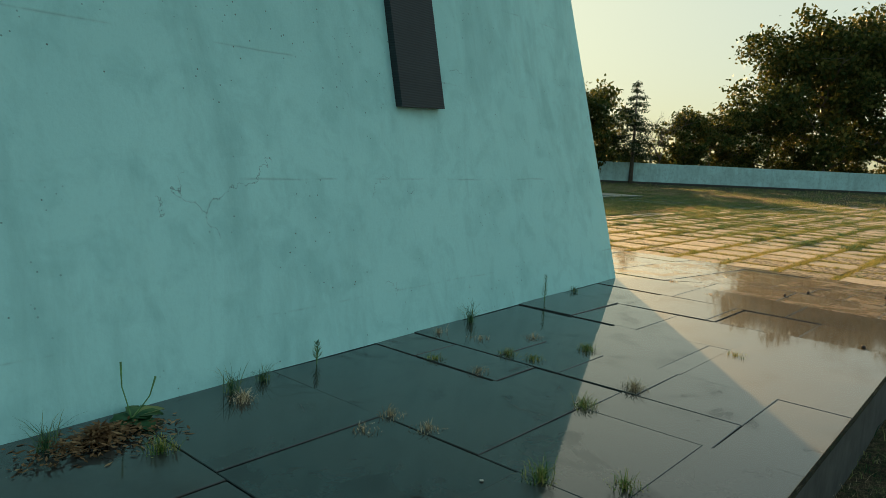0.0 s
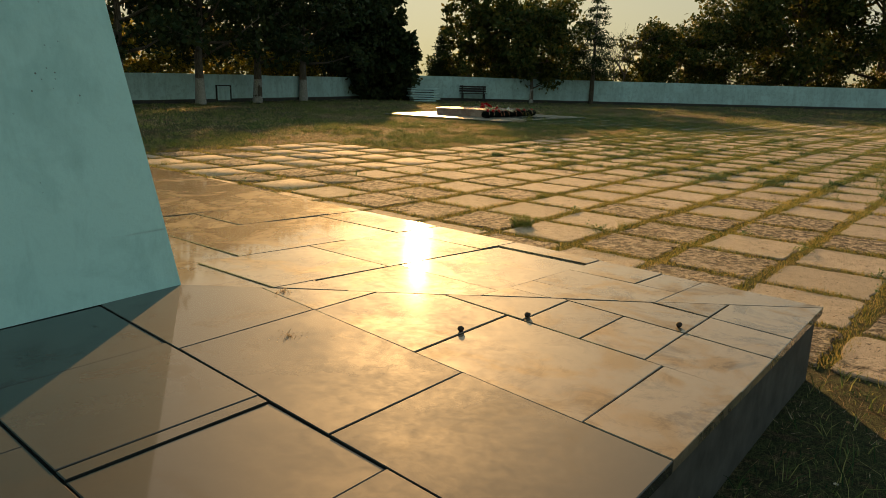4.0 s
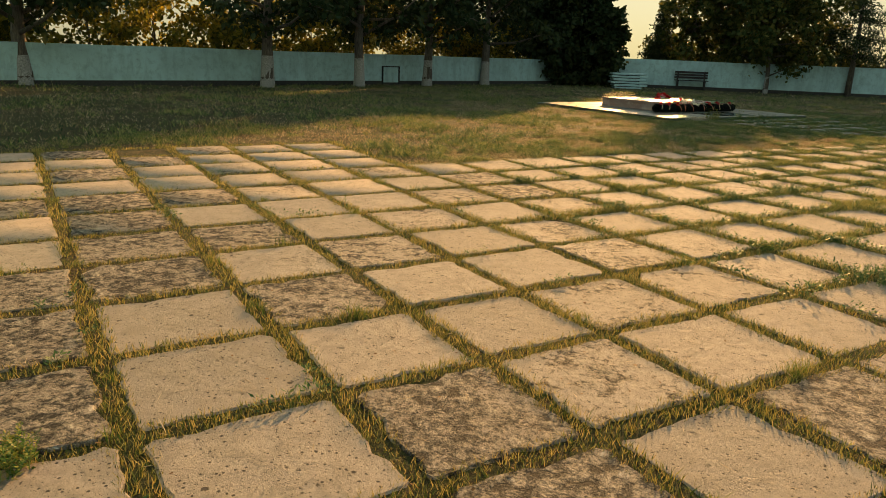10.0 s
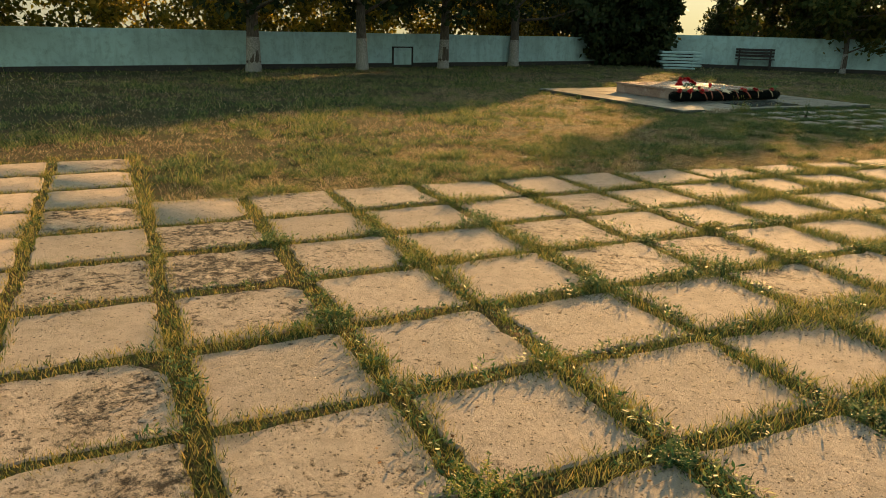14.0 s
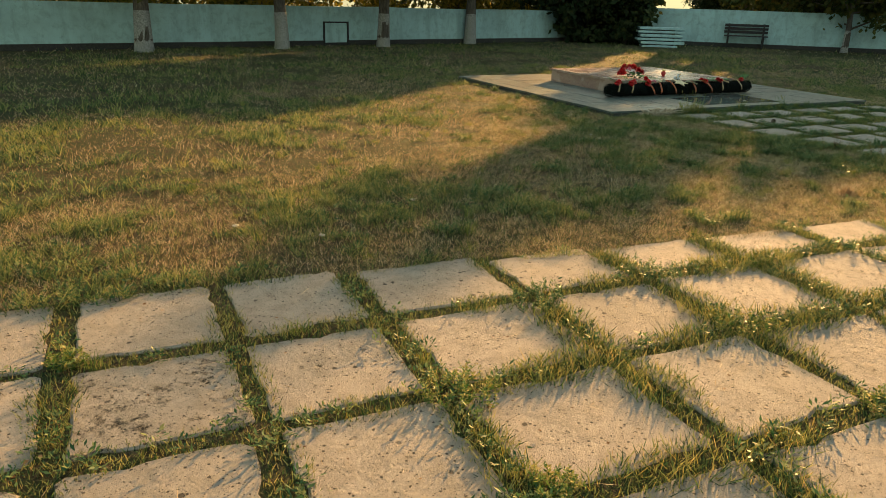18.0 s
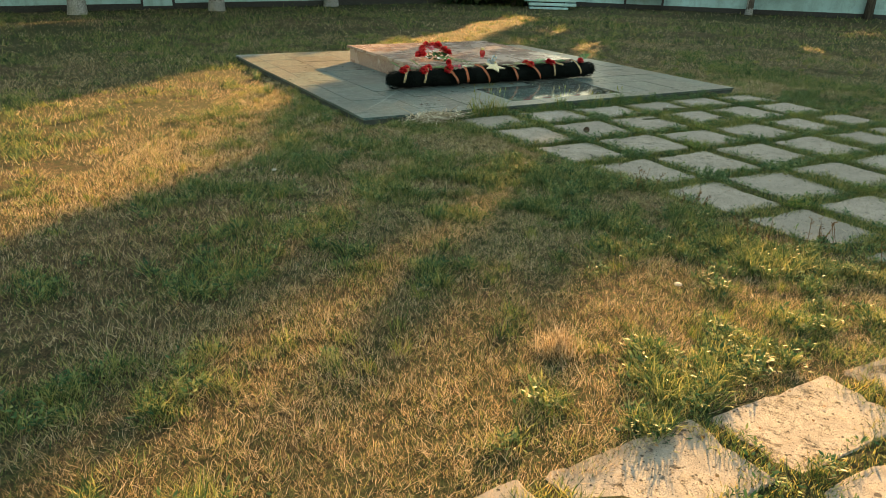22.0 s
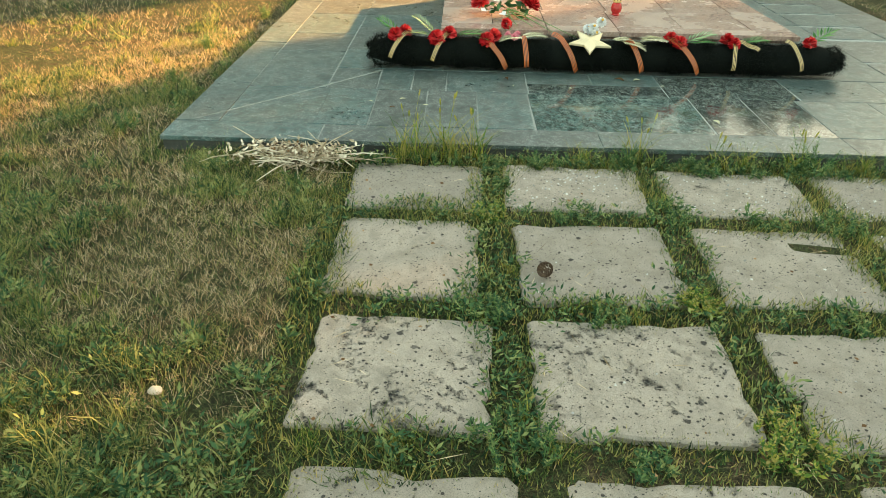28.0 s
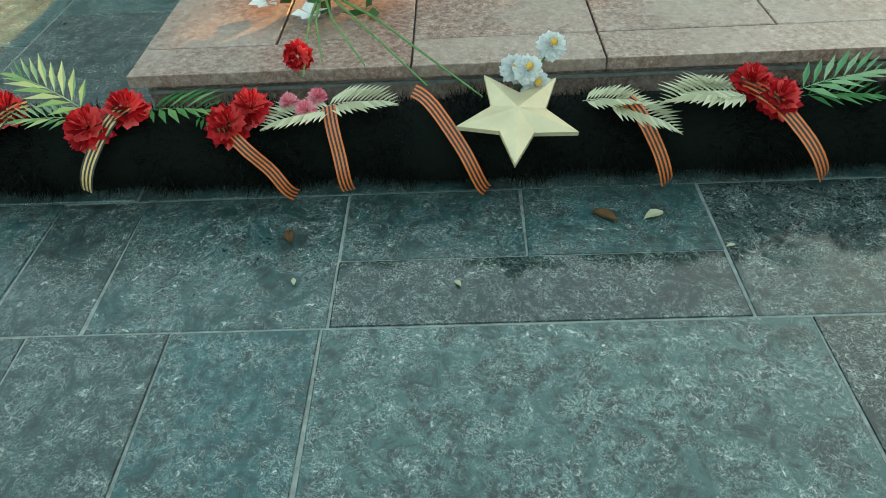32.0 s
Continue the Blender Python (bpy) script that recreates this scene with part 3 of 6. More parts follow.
make_wall("wall_north", (46.0, 53.0), (-2.6, 44.1), 1.32, 0.3, "low whitewashed boundary wall with patched render", False)



# ---------------------------------------------------------------- trees
def leaf_cloud(centres, sizes, count, leaf, seed, droop=0.0, long=1.6):
    """Many small leaf quads scattered in clumps: arrays of vertices and faces."""
    g = np.random.default_rng(seed)
    centres, sizes = np.asarray(centres), np.asarray(sizes)
    w = sizes ** 2
    pick = g.choice(len(centres), count, p=w / w.sum())
    p = centres[pick] + g.normal(size=(count, 3)) * (sizes[pick] * 0.55)[:, None] * np.array([1, 1, 0.7])
    a = g.normal(size=(count, 3))
    a[:, 2] -= droop
    a /= np.linalg.norm(a, axis=1)[:, None]
    b = np.cross(a, g.normal(size=(count, 3)))
    b /= np.linalg.norm(b, axis=1)[:, None]
    s = leaf * g.uniform(0.6, 1.3, count)[:, None]
    verts = np.stack([p, p + a * s * long * 0.5 + b * s * 0.5, p + a * s * long, p + a * s * long * 0.5 - b * s * 0.5], 1).reshape(-1, 3)
    i = np.arange(count)[:, None] * 4
    return verts, i + np.arange(4)[None]


def broad_tree(x, y, height, spread, seed, label, leaves=9000, leaf=0.13, trunk=0.13, clear=0.3, lean=0.0, limewash=False, density=1.0, mat=None):
    g = random.Random(seed)
    z = float(ground_z(np.float64(x), np.float64(y))) - 0.05
    tree = thing("tree", (x, y, z), 0, label, "tree", "trees round the lawn")
    bm = bmesh.new()
    tip = Vector((lean * height, 0.1 * lean * height, height * 0.8))
    pts = [Vector((0, 0, -0.1)) + tip * f + Vector((g.uniform(-1, 1), g.uniform(-1, 1), 0)) * 0.05 * height * f * (1 - f) for f in (0, 0.12, 0.3, 0.5, 0.72, 1)]
    tube(bm, pts, [trunk * k for k in (1.35, 1.0, 0.85, 0.62, 0.4, 0.12)], 9)
    centres, sizes = [], []
    limbs = 22
    for k in range(limbs):
        f = clear + (0.95 - clear) * (k + g.random()) / limbs
        base = tip * f
        ang = k * 2.4 + g.uniform(-0.5, 0.5)
        reach = spread * (0.55 + 0.5 * g.random()) * math.sqrt(max(0.15, 1 - ((f - 0.45) / 0.62) ** 2))
        rise = reach * g.uniform(0.15, 0.75)
        end = base + Vector((math.cos(ang) * reach, math.sin(ang) * reach, rise))
        midp = base.lerp(end, 0.5) + Vector((0, 0, -0.06 * reach))
        tube(bm, [base, midp, end], [trunk * 0.42 * (1 - f * 0.6), trunk * 0.24, trunk * 0.07], 6)
        for q in (0.45, 0.7, 0.9, 1.08):
            for _ in range(2):
                c = base.lerp(end, q) + Vector((g.gauss(0, 1), g.gauss(0, 1), g.gauss(0, 0.8))) * spread * 0.13
                centres.append(c)
                sizes.append(spread * g.uniform(0.07, 0.2))
                if g.random() < 0.5:
                    tube(bm, [base.lerp(end, q * 0.9), c], [trunk * 0.1, trunk * 0.03], 4, False)
    for _ in range(6):
        centres.append(tip + Vector((g.gauss(0, 0.25) * spread, g.gauss(0, 0.25) * spread, g.uniform(-0.2, 0.25) * height * 0.4)))
        sizes.append(spread * g.uniform(0.08, 0.18))
    part("trunk", bm, M_BARK, tree, "", True)
    if limewash:
        bm = bmesh.new()
        tube(bm, [pts[0], pts[0].lerp(pts[1], 0.6), pts[1].lerp(pts[2], 0.35)], [trunk * 1.37, trunk * 1.14, trunk * 0.98], 9, False)
        part("limewash", bm, M_LIMEWASH, tree, "greyish limewash on the trunk's foot", True)
    v, f = leaf_cloud(np.array([tuple(c) for c in centres]), sizes, int(leaves * density), leaf, seed, 0.3)
    crown = new("crown", np_mesh("crown", v, f, mat or M_LEAF))
    crown.parent = tree
    return tree


def conifer(x, y, height, spread, seed, label, whorls=16, trunk=0.10, needles=9000, clear=0.1, sparse=1.0):
    g = random.Random(seed)
    z = float(ground_z(np.float64(x), np.float64(y))) - 0.05
    tree = thing("conifer_tree", (x, y, z), 0, label, "tree", "trees round the lawn")
    bm = bmesh.new()
    tube(bm, [(0, 0, -0.1), (0.02, 0, height * 0.4), (0, 0.03, height)], [trunk * 1.2, trunk * 0.8, 0.015], 8)
    centres, sizes = [], []
    for w in range(whorls):
        f = clear + (0.97 - clear) * w / (whorls - 1)
        zz = height * f
        reach = spread * (1 - f) ** 0.8 + 0.08
        for b in range(6):
            if g.random() > sparse:
                continue
            ang = b * math.tau / 6 + w * 0.7 + g.uniform(-0.3, 0.3)
            r = reach * g.uniform(0.65, 1.1)
            end = Vector((math.cos(ang) * r, math.sin(ang) * r, zz - 0.12 * r + g.uniform(-0.1, 0.1)))
            tube(bm, [(0, 0, zz), end], [trunk * 0.22 * (1.1 - f), 0.008], 4, False)
            for q in np.linspace(0.3, 1.0, 5):
                centres.append(Vector((0, 0, zz)).lerp(end, q) + Vector((g.gauss(0, 0.05), g.gauss(0, 0.05), -0.04)))
                sizes.append(0.06 + 0.17 * r * (1.15 - q * 0.6))
    part("trunk", bm, M_BARK, tree, "", True)
    v, f = leaf_cloud(np.array([tuple(c) for c in centres]), sizes, needles, 0.05, seed, 0.5, 3.2)
    crown = new("crown", np_mesh("crown", v, f, M_NEEDLE))
    crown.parent = tree
    return tree


def bare_tree(x, y, height, spread, seed, label):
    g = random.Random(seed)
    tree = thing("bare_tree", (x, y, -0.15), 0, label, "tree", "trees round the lawn")
    bm = bmesh.new()

    def limb(p, d, length, r, depth):
        q = p + d * length
        tube(bm, [p, p.lerp(q, 0.5) + Vector((g.gauss(0, 1), g.gauss(0, 1), 0)) * 0.03 * length, q], [r, r * 0.8, r * 0.55], 5, False)
        if depth:
            for _ in range(3):
                nd = (d + Vector((g.gauss(0, 1), g.gauss(0, 1), g.gauss(0.25, 0.5))) * spread).normalized()
                limb(p.lerp(q, g.uniform(0.55, 1)), nd, length * g.uniform(0.5, 0.8), r * 0.55, depth - 1)

    limb(Vector((0, 0, 0)), Vector((0.03, 0, 1)), height * 0.4, 0.06, 4)
    part("branches", bm, M_BARK, tree)
    return tree


# trunks inside the left wall
for n, (x, y, h, s, tr) in enumerate([(-12.0, 22.4, 6.0, 2.6, 0.20), (-8.3, 28.0, 7.5, 2.8, 0.19), (-6.75, 31.3, 7.5, 2.6, 0.17), (-5.5, 34.5, 7.5, 2.6, 0.17), (-4.35, 38.2, 7.5, 2.5, 0.18), (-3.15, 43.2, 6.5, 2.2, 0.11)]):
    broad_tree(x, y, h, s, 20 + n, "dark pine-like tree with a bare furrowed trunk inside the wall", 8000, 0.14, tr, 0.27, 0.02 - 0.04 * (n == 0), True, 1.0, M_NEEDLE)
# the dense dark mass in the walls' corner
for n, (x, y, h, s) in enumerate([(-2.2, 42.8, 6.0, 1.9), (-1.35, 44.3, 6.2, 1.5), (-3.4, 46.5, 7.0, 2.3), (-0.3, 43.4, 4.2, 1.15)]):
    broad_tree(x, y, h, s, 40 + n, "dense dark bushy tree in the corner of the walls", 12000, 0.155, 0.12, 0.02, 0, False, 1.0, M_NEEDLE)
conifer(1.9, 48.5, 4.3, 1.2, 51, "young spruce beyond the wall against the bright sky", 16, 0.1, 12000)
# the group to the right of the gap
for n, (x, y, h, s, tr) in enumerate([(3.45, 46.7, 7.8, 1.5, 0.11), (4.9, 47.2, 6.8, 1.9, 0.11), (7.0, 45.2, 6.0, 2.3, 0.10), (5.9, 48.6, 7.0, 2.2, 0.12), (8.3, 49.5, 7.0, 2.4, 0.12)]):
    broad_tree(x, y, h, s, 60 + n, "rounded tree with small leaves against the evening sky", (4200, 4400, 6800, 5200, 5600)[n], 0.155, tr, 0.16, 0.0, n == 2)
conifer(10.5, 46.0, 6.3, 2.3, 71, "thin ragged conifer with a bare trunk inside the wall", 12, 0.12, 7500, 0.3, 0.8)
bare_tree(12.2, 48.8, 5.6, 0.55, 72, "thin leafless tree behind the wall")
bare_tree(13.0, 49.4, 5.2, 0.6, 73, "thin leafless tree behind the wall")
for n, (x, y, h, s) in enumerate([(14.6, 50.0, 5.4, 1.9), (16.7, 51.0, 5.2, 2.1), (18.9, 51.6, 6.0, 2.3), (21.2, 52.4, 7.2, 2.8)]):
    broad_tree(x, y, h, s, 80 + n, "straggling leafy tree behind the wall", 7000, 0.13, 0.1, 0.06, 0.03)
for n, (x, y, h, s) in enumerate([(25.5, 53.5, 12.5, 5.6), (32.0, 55.5, 14.0, 6.4), (39.5, 57.0, 14.0, 6.4)]):
    broad_tree(x, y, h, s, 90 + n, "large spreading tree with golden edges behind the wall", 26000, 0.2, 0.3, 0.1, -0.04)
# scrub behind the left wall, its leaf colour brightened to look sunlit
for n in range(14):
    f = n / 13
    x, y = -20.0 + 17.0 * f, 17.0 + 32.0 * f
    broad_tree(x + 0.5 * math.sin(n * 2.1), y, 3.4 + 0.9 * math.sin(n * 1.7), 2.2, 110 + n, "shrubs behind the boundary wall, leaves coloured as if sunlit", 4500, 0.12, 0.06, 0.03, 0, False, 1.0, M_SUNLIT_LEAF)
for n in range(9):
    x = 2.5 + n * 4.2
    broad_tree(x, 48.2 + 0.18 * x + 1.2, 2.1 + 0.5 * math.sin(n * 1.9), 1.7, 140 + n, "low scrub behind the boundary wall", 4500, 0.12, 0.05, 0.02)

# ---------------------------------------------------------------- paving slabs of the plinth
def clip_ring(ring, a, b, c):
    """Keeps the part of a convex ring where a*x + b*y >= c."""
    out = []
    for (x0, y0), (x1, y1) in zip(ring, ring[1:] + ring[:1]):
        d0, d1 = a * x0 + b * y0 - c, a * x1 + b * y1 - c
        if d0 >= 0:
            out.append((x0, y0))
        if (d0 >= 0) != (d1 >= 0):
            f = d0 / (d0 - d1)
            out.append((x0 + f * (x1 - x0), y0 + f * (y1 - y0)))
    return out


def ring_area(ring):
    return 0.5 * sum(x0 * y1 - x1 * y0 for (x0, y0), (x1, y1) in zip(ring, ring[1:] + ring[:1]))


SIDE_COLUMNS = [(-0.4, 0.0, (0.0, 0.28, 3)), (-0.63, -0.4, (0.0, 0.28, 3)), (-0.95, -0.63, (0.0, 0.28, 0.515, 0.755, 3)), (-1.445, -0.95, (0.0, 0.215, 0.825, 1.35, 3)),
                (-1.945, -1.445, (0.0, 0.62, 1.35, 3)), (-2.44, -1.945, (0.0, 0.42, 0.865, 0.915, 1.43, 3)), (-3.6, -2.44, (0.0, 0.58)), (-3.0, -2.44, (0.58, 1.08, 1.48, 3)),
                (-3.6, -3.0, (0.58, 0.68, 1.2, 3)), (-4.28, -3.6, (0.0, 0.185)), (-4.0, -3.6, (0.185, 0.585, 0.94, 1.25, 3)), (-4.28, -4.0, (0.185, 0.645, 1.05, 1.5, 3)), (-4.88, -4.28, (0.0, 0.215, 0.66, 1.06, 3))]
FRONT_ROWS = [(0.0, 0.475, (0.0, -2)), (0.475, 0.66, (0.0, -0.205)), (0.66, 0.975, (0.0, -0.205)), (0.475, 0.975, (-0.205, -0.475, -0.635, -2)), (0.975, 1.47, (0.0, -0.06, -0.695, -1.12, -2)),
              (1.47, 2.01, (0.0, -0.18, -0.745, -1.3, -2)), (2.01, 2.66, (0.0, -0.2, -0.53, -1.1, -2)), (2.66, 3.12, (0.0, -0.12, -0.69, -1.2, -2)), (3.12, 4.15, (0.0, -0.43, -1.0, -2))]


def column_lean(x):
    if x > -0.05:
        return 0.0
    return 0.03 + 0.07 * min(1.0, max(0.0, (x + 2.4) / 0.9))


def make_slates():
    g = random.Random(5)
    slope = MON_V / -MON_U
    rings = []
    sides, fronts = list(SIDE_COLUMNS), list(FRONT_ROWS)
    u = -4.88
    while u > -12.6:
        w = g.choice([0.34, 0.45, 0.5, 0.56, 0.62])
        cuts = [0.0]
        while cuts[-1] < 2.6:
            cuts.append(cuts[-1] + g.uniform(0.4, 0.85))
        sides.append((u - w, u, tuple(cuts)))
        u -= w
    v = 4.15
    while v < 11.4:
        w = g.choice([0.33, 0.42, 0.5, 0.55, 0.62])
        cuts = [0.0]
        while cuts[-1] > -1.9:
            cuts.append(cuts[-1] - g.uniform(0.38, 0.8))
        fronts.append((v, v + w, tuple(cuts)))
        v += w
    for ua, ub, cuts in sides:
        for va, vb in zip(cuts, cuts[1:]):
            e = g.uniform(0.0013, 0.003)
            lo = [EDGE_SKEW * q if va == 0.0 else va + e + g.uniform(-0.003, 0.003) for q in (ua, ub)]
            raw = [(ua + e, lo[0]), (ub - e, lo[1]), (ub - e, vb - e), (ua + e, vb - e)]
            # the columns lean, most of all near the corner
            rings.append(clip_ring([(x + column_lean(x) * (y - 0.55), y) for x, y in raw], -1.0, -1.0 / slope, 0.004))
    sides_end = len(rings)
    for va, vb, cuts in fronts:
        for ub, ua in zip(cuts, cuts[1:]):
            e = g.uniform(0.0013, 0.003)
            lower = 0.0 if va == 0.0 else (-0.07 if va < 1.2 else -0.15)
            right = [front_edge(q) if ub == 0.0 else ub - e for q in (va, vb)]
            upper = -0.07 if vb < 1.2 else -0.15
            ring = [(ua + e, va + e + lower * ua), (right[0], va + e + lower * right[0]), (right[1], vb - e + upper * right[1]), (ua + e, vb - e + upper * ua)]
            rings.append(clip_ring(ring, 1.0, 1.0 / slope, 0.004))
    for n, ring in enumerate(rings):
        if len(ring) < 3 or ring_area(ring) < 0.004:
            continue
        cu, cv = sum(p[0] for p in ring) / len(ring), sum(p[1] for p in ring) / len(ring)
        if cu < MON_U - 0.3 and cv > MON_V + 0.35:
            continue
        lift = g.uniform(-0.003, 0.003)
        bm = bmesh.new()
        prism(bm, ring, PLINTH_Z - 0.03, PLINTH_Z + lift, 0.002)
        tilt = (g.uniform(-0.004, 0.004), g.uniform(-0.004, 0.004))
        for vert in bm.verts:
            vert.co.z += (vert.co.x - cu) * tilt[0] + (vert.co.y - cv) * tilt[1]
        # side slabs take the copy darkened for the monument's shade, others the lightened one
        part("slate_slab", bm, M_SLATE if n < sides_end and cu < -1.43 else M_SLATE_SUN_TONED, PLINTH)


make_slates()


# ---------------------------------------------------------------- concrete pavers
PITCH = 0.57
U_LINES = np.array([0.11, 0.735, 1.36, 1.985, 2.64, 3.25, 3.865, 4.53, 5.17, 5.825, 6.48, 7.19, 7.87, 8.48, 9.08, 9.79, 10.45, 11.14, 11.86] + [11.86 + 0.672 * k for k in range(1, 20)])
V_LINES = np.array([2.49 + 0.624 * m for m in range(-36, 0)] + [2.49 + 0.631 * m for m in range(0, 15)])
# the path to the memorial has its own wider joints, and its columns drift
U_PATH = np.array([14.92, 15.58, 16.28, 16.97, 17.66, 18.35, 19.04])
V_PATH = np.array([6.78, 7.45, 8.13, 8.82, 9.50, 10.13, 10.79, 11.33])
# cells (from U_LINES, from V_LINES) whose cast skin has worn off
WORN = {(1, -1), (2, -2), (4, -1), (4, -2), (4, -3), (0, -1), (2, 0), (2, 1), (4, 1), (2, 2), (3, 2), (3, 3), (4, 3), (3, 4), (3, 5), (4, 5), (0, 2), (0, 1), (1, -3), (2, -3), (5, -3), (3, -2), (0, -2), (0, -3), (9, 4), (8, 4), (8, 3), (8, 5), (1, 4), (2, 5), (1, 6)}
HALF_WORN = {(7, 2), (7, 1), (7, 4), (6, 3), (5, 2), (12, 5), (6, -2), (9, 6)}


def path_drift(v):
    return 0.075 * np.clip(10.2 - v, 0, 3.5)


def field_edge(u):
    """Where the turf has grown over the last row of the field."""
    return np.interp(u, (5.3, 9.0, 10.1, 11.2, 14.0), (6.94, 6.9, 6.77, 6.66, 6.63))


def paver_mesh(g, mat, size=PITCH, ragged=1.0, steps=9):
    """A cast square slab with knocked corners and wavy edges."""
    bm = bmesh.new()
    half = size / 2
    ring = []
    cut = [g.uniform(0.008, 0.04) for _ in range(4)]
    if g.random() < 0.3:
        cut[g.randrange(4)] = g.uniform(0.06, 0.14)
    corners = [(-1, -1), (1, -1), (1, 1), (-1, 1)]
    for k, (sx, sy) in enumerate(corners):
        nx, ny = corners[(k + 1) % 4]
        c, c2 = cut[k], cut[(k + 1) % 4]
        dx, dy = (nx - sx) / 2, (ny - sy) / 2
        ax, ay = sx * half + dx * c, sy * half + dy * c
        bx, by = nx * half - dx * c2, ny * half - dy * c2
        drift, bite = 0.0, g.uniform(0.1, 0.9)
        for i in range(steps + 1):
            f = i / steps
            drift = 0.6 * drift + g.uniform(-0.007, 0.005) * ragged
            w = drift - (g.uniform(0.01, 0.022) * ragged if abs(f - bite) < 0.07 else 0.0) if 0 < i < steps else g.uniform(-0.003, 0.001)
            ring.append((ax + (bx - ax) * f + dy * w, ay + (by - ay) * f - dx * w))
    prism(bm, ring, -0.07, 0.0, 0.006)
    me = bpy.data.meshes.new("paver")
    bm.to_mesh(me)
    bm.free()
    me.materials.append(mat)
    return me


def make_pavers():
    g = random.Random(11)
    smooth = [paver_mesh(g, M_PAVER) for _ in range(16)]
    worn = [paver_mesh(g, M_PAVER_WORN, PITCH, 1.5) for _ in range(10)]
    half = [paver_mesh(g, M_PAVER_HALF) for _ in range(8)]
    plain = [[paver_mesh(g, m, PITCH, 1.0, 3) for _ in range(8)] for m in (M_PAVER, M_PAVER_HALF, M_PAVER_WORN)]
    field = thing("pavement", (0, 0, 0), 0, "square cast concrete pavers with grass growing in the joints", "paving", kind="structure")
    cells = []
    for i, (u_a, u_b) in enumerate(zip(U_LINES, U_LINES[1:])):
        for j, (v_a, v_b) in enumerate(zip(V_LINES, V_LINES[1:])):
            u, v = (u_a + u_b) / 2, (v_a + v_b) / 2
            edge = 9.0 if u < 5.3 else 6.7
            if u > 5.3 and v_a < 6.5 < v_b:
                v_b = float(field_edge(u)) + 0.04
                v = (v_a + v_b) / 2
            if v >= edge or g.random() < 0.008:
                continue
            share = 0.42 if u < 3.3 else (0.16 if u < 6 else 0.05)
            cell = (i, j - 36)
            if -4 < cell[1] < 6 and i < 5:
                share = 0.04
            lucky = g.random() < share
            kind = 2 if (cell in WORN and i < 7) or (lucky and u < 3.3) else 1 if cell in WORN or cell in HALF_WORN or lucky else 0
            joint = 0.062 if u < 5 else 0.075
            near = abs((v - 0.2 - 0.45 * u) * 0.91) + max(0, u - 17) * 1.5
            cells.append((near, u, v, (u_b - u_a - joint) / PITCH, (v_b - v_a - joint) / PITCH, kind))
    for u_a, u_b in zip(U_PATH, U_PATH[1:]):
        for v_a, v_b in zip(V_PATH, V_PATH[1:]):
            u, v = (u_a + u_b) / 2, (v_a + v_b) / 2
            wide = 0.12 if v_b < 11 else 0.09
            cells.append((abs(u - 16.2) * 0.6, u + float(path_drift(v)), v, (u_b - u_a - wide) / PITCH, (v_b - v_a - wide) / PITCH, 0))
    cells.sort()
    rest = {0: ([], [], 0), 1: ([], [], 0), 2: ([], [], 0)}
    for n, (near, u, v, su, sv, kind) in enumerate(cells):
        x, y, _ = site(u, v)
        if y > 41:
            continue
        me = g.choice((smooth, half, worn)[kind] if n < 300 else plain[kind])
        z = float(ground_z(np.float64(x), np.float64(y))) + 0.001 + g.uniform(-0.003, 0.005)
        m = pose(x + g.uniform(-0.012, 0.012), y + g.uniform(-0.012, 0.012), z, g.uniform(-0.6, 0.6), g.uniform(-0.6, 0.6), 51.5 + 180 * g.randrange(2) + g.uniform(-1.6, 1.6)) @ Matrix.Diagonal((su, sv, 1, 1))
        if n < 300:
            ob = new("paver", me)
            ob.parent = field
            ob.matrix_world = m
        else:
            vs, fs, count = rest[kind]
            co = np.array([tuple(m @ p.co) for p in me.vertices])
            vs.append(co)
            me.calc_loop_triangles()
            fs.extend(tuple(q + count for q in p.vertices) for p in me.loop_triangles)
            rest[kind] = (vs, fs, count + len(co))
    for kind, mat in ((0, M_PAVER), (1, M_PAVER_HALF), (2, M_PAVER_WORN)):
        vs, fs, _ = rest[kind]
        ob = new("far_pavers", np_mesh("far_pavers", np.concatenate(vs), fs, mat))
        ob.parent = field
        ob["kind"] = "stuff"


make_pavers()

# ---------------------------------------------------------------- memorial slab
M_SHIFT = -0.28
# the memorial stands a little out of line with the pavers, turned about its middle
M_TURN = radians(0.6)
MEMORIAL_DEG = 51.5 + 0.6


def memorial_site(u, v, z=0.0):
    du, dv = u - 16.2, v - 12.6
    return site(16.2 + du * math.cos(M_TURN) - dv * math.sin(M_TURN), 12.6 + M_SHIFT + du * math.sin(M_TURN) + dv * math.cos(M_TURN), z)


MEMORIAL = memorial_site(0, 0)
DAIS_Z, TIER_Z = -0.05, 0.165
DU0, DU1, DV0, DV1 = 14.0, 18.92, 11.68, 16.30
TU0, TU1, TV0, TV1 = 15.29, 17.53, 13.10, 15.22
M_BLACKSTONE = simple("dark_slab_edge", (0.05, 0.055, 0.05), 0.7, 0, 0.4, 12, 0.4)
M_PALEJOINT = simple("pale_mortar", (0.27, 0.29, 0.27), 0.9, 0, 0.3, 50, 0.3)


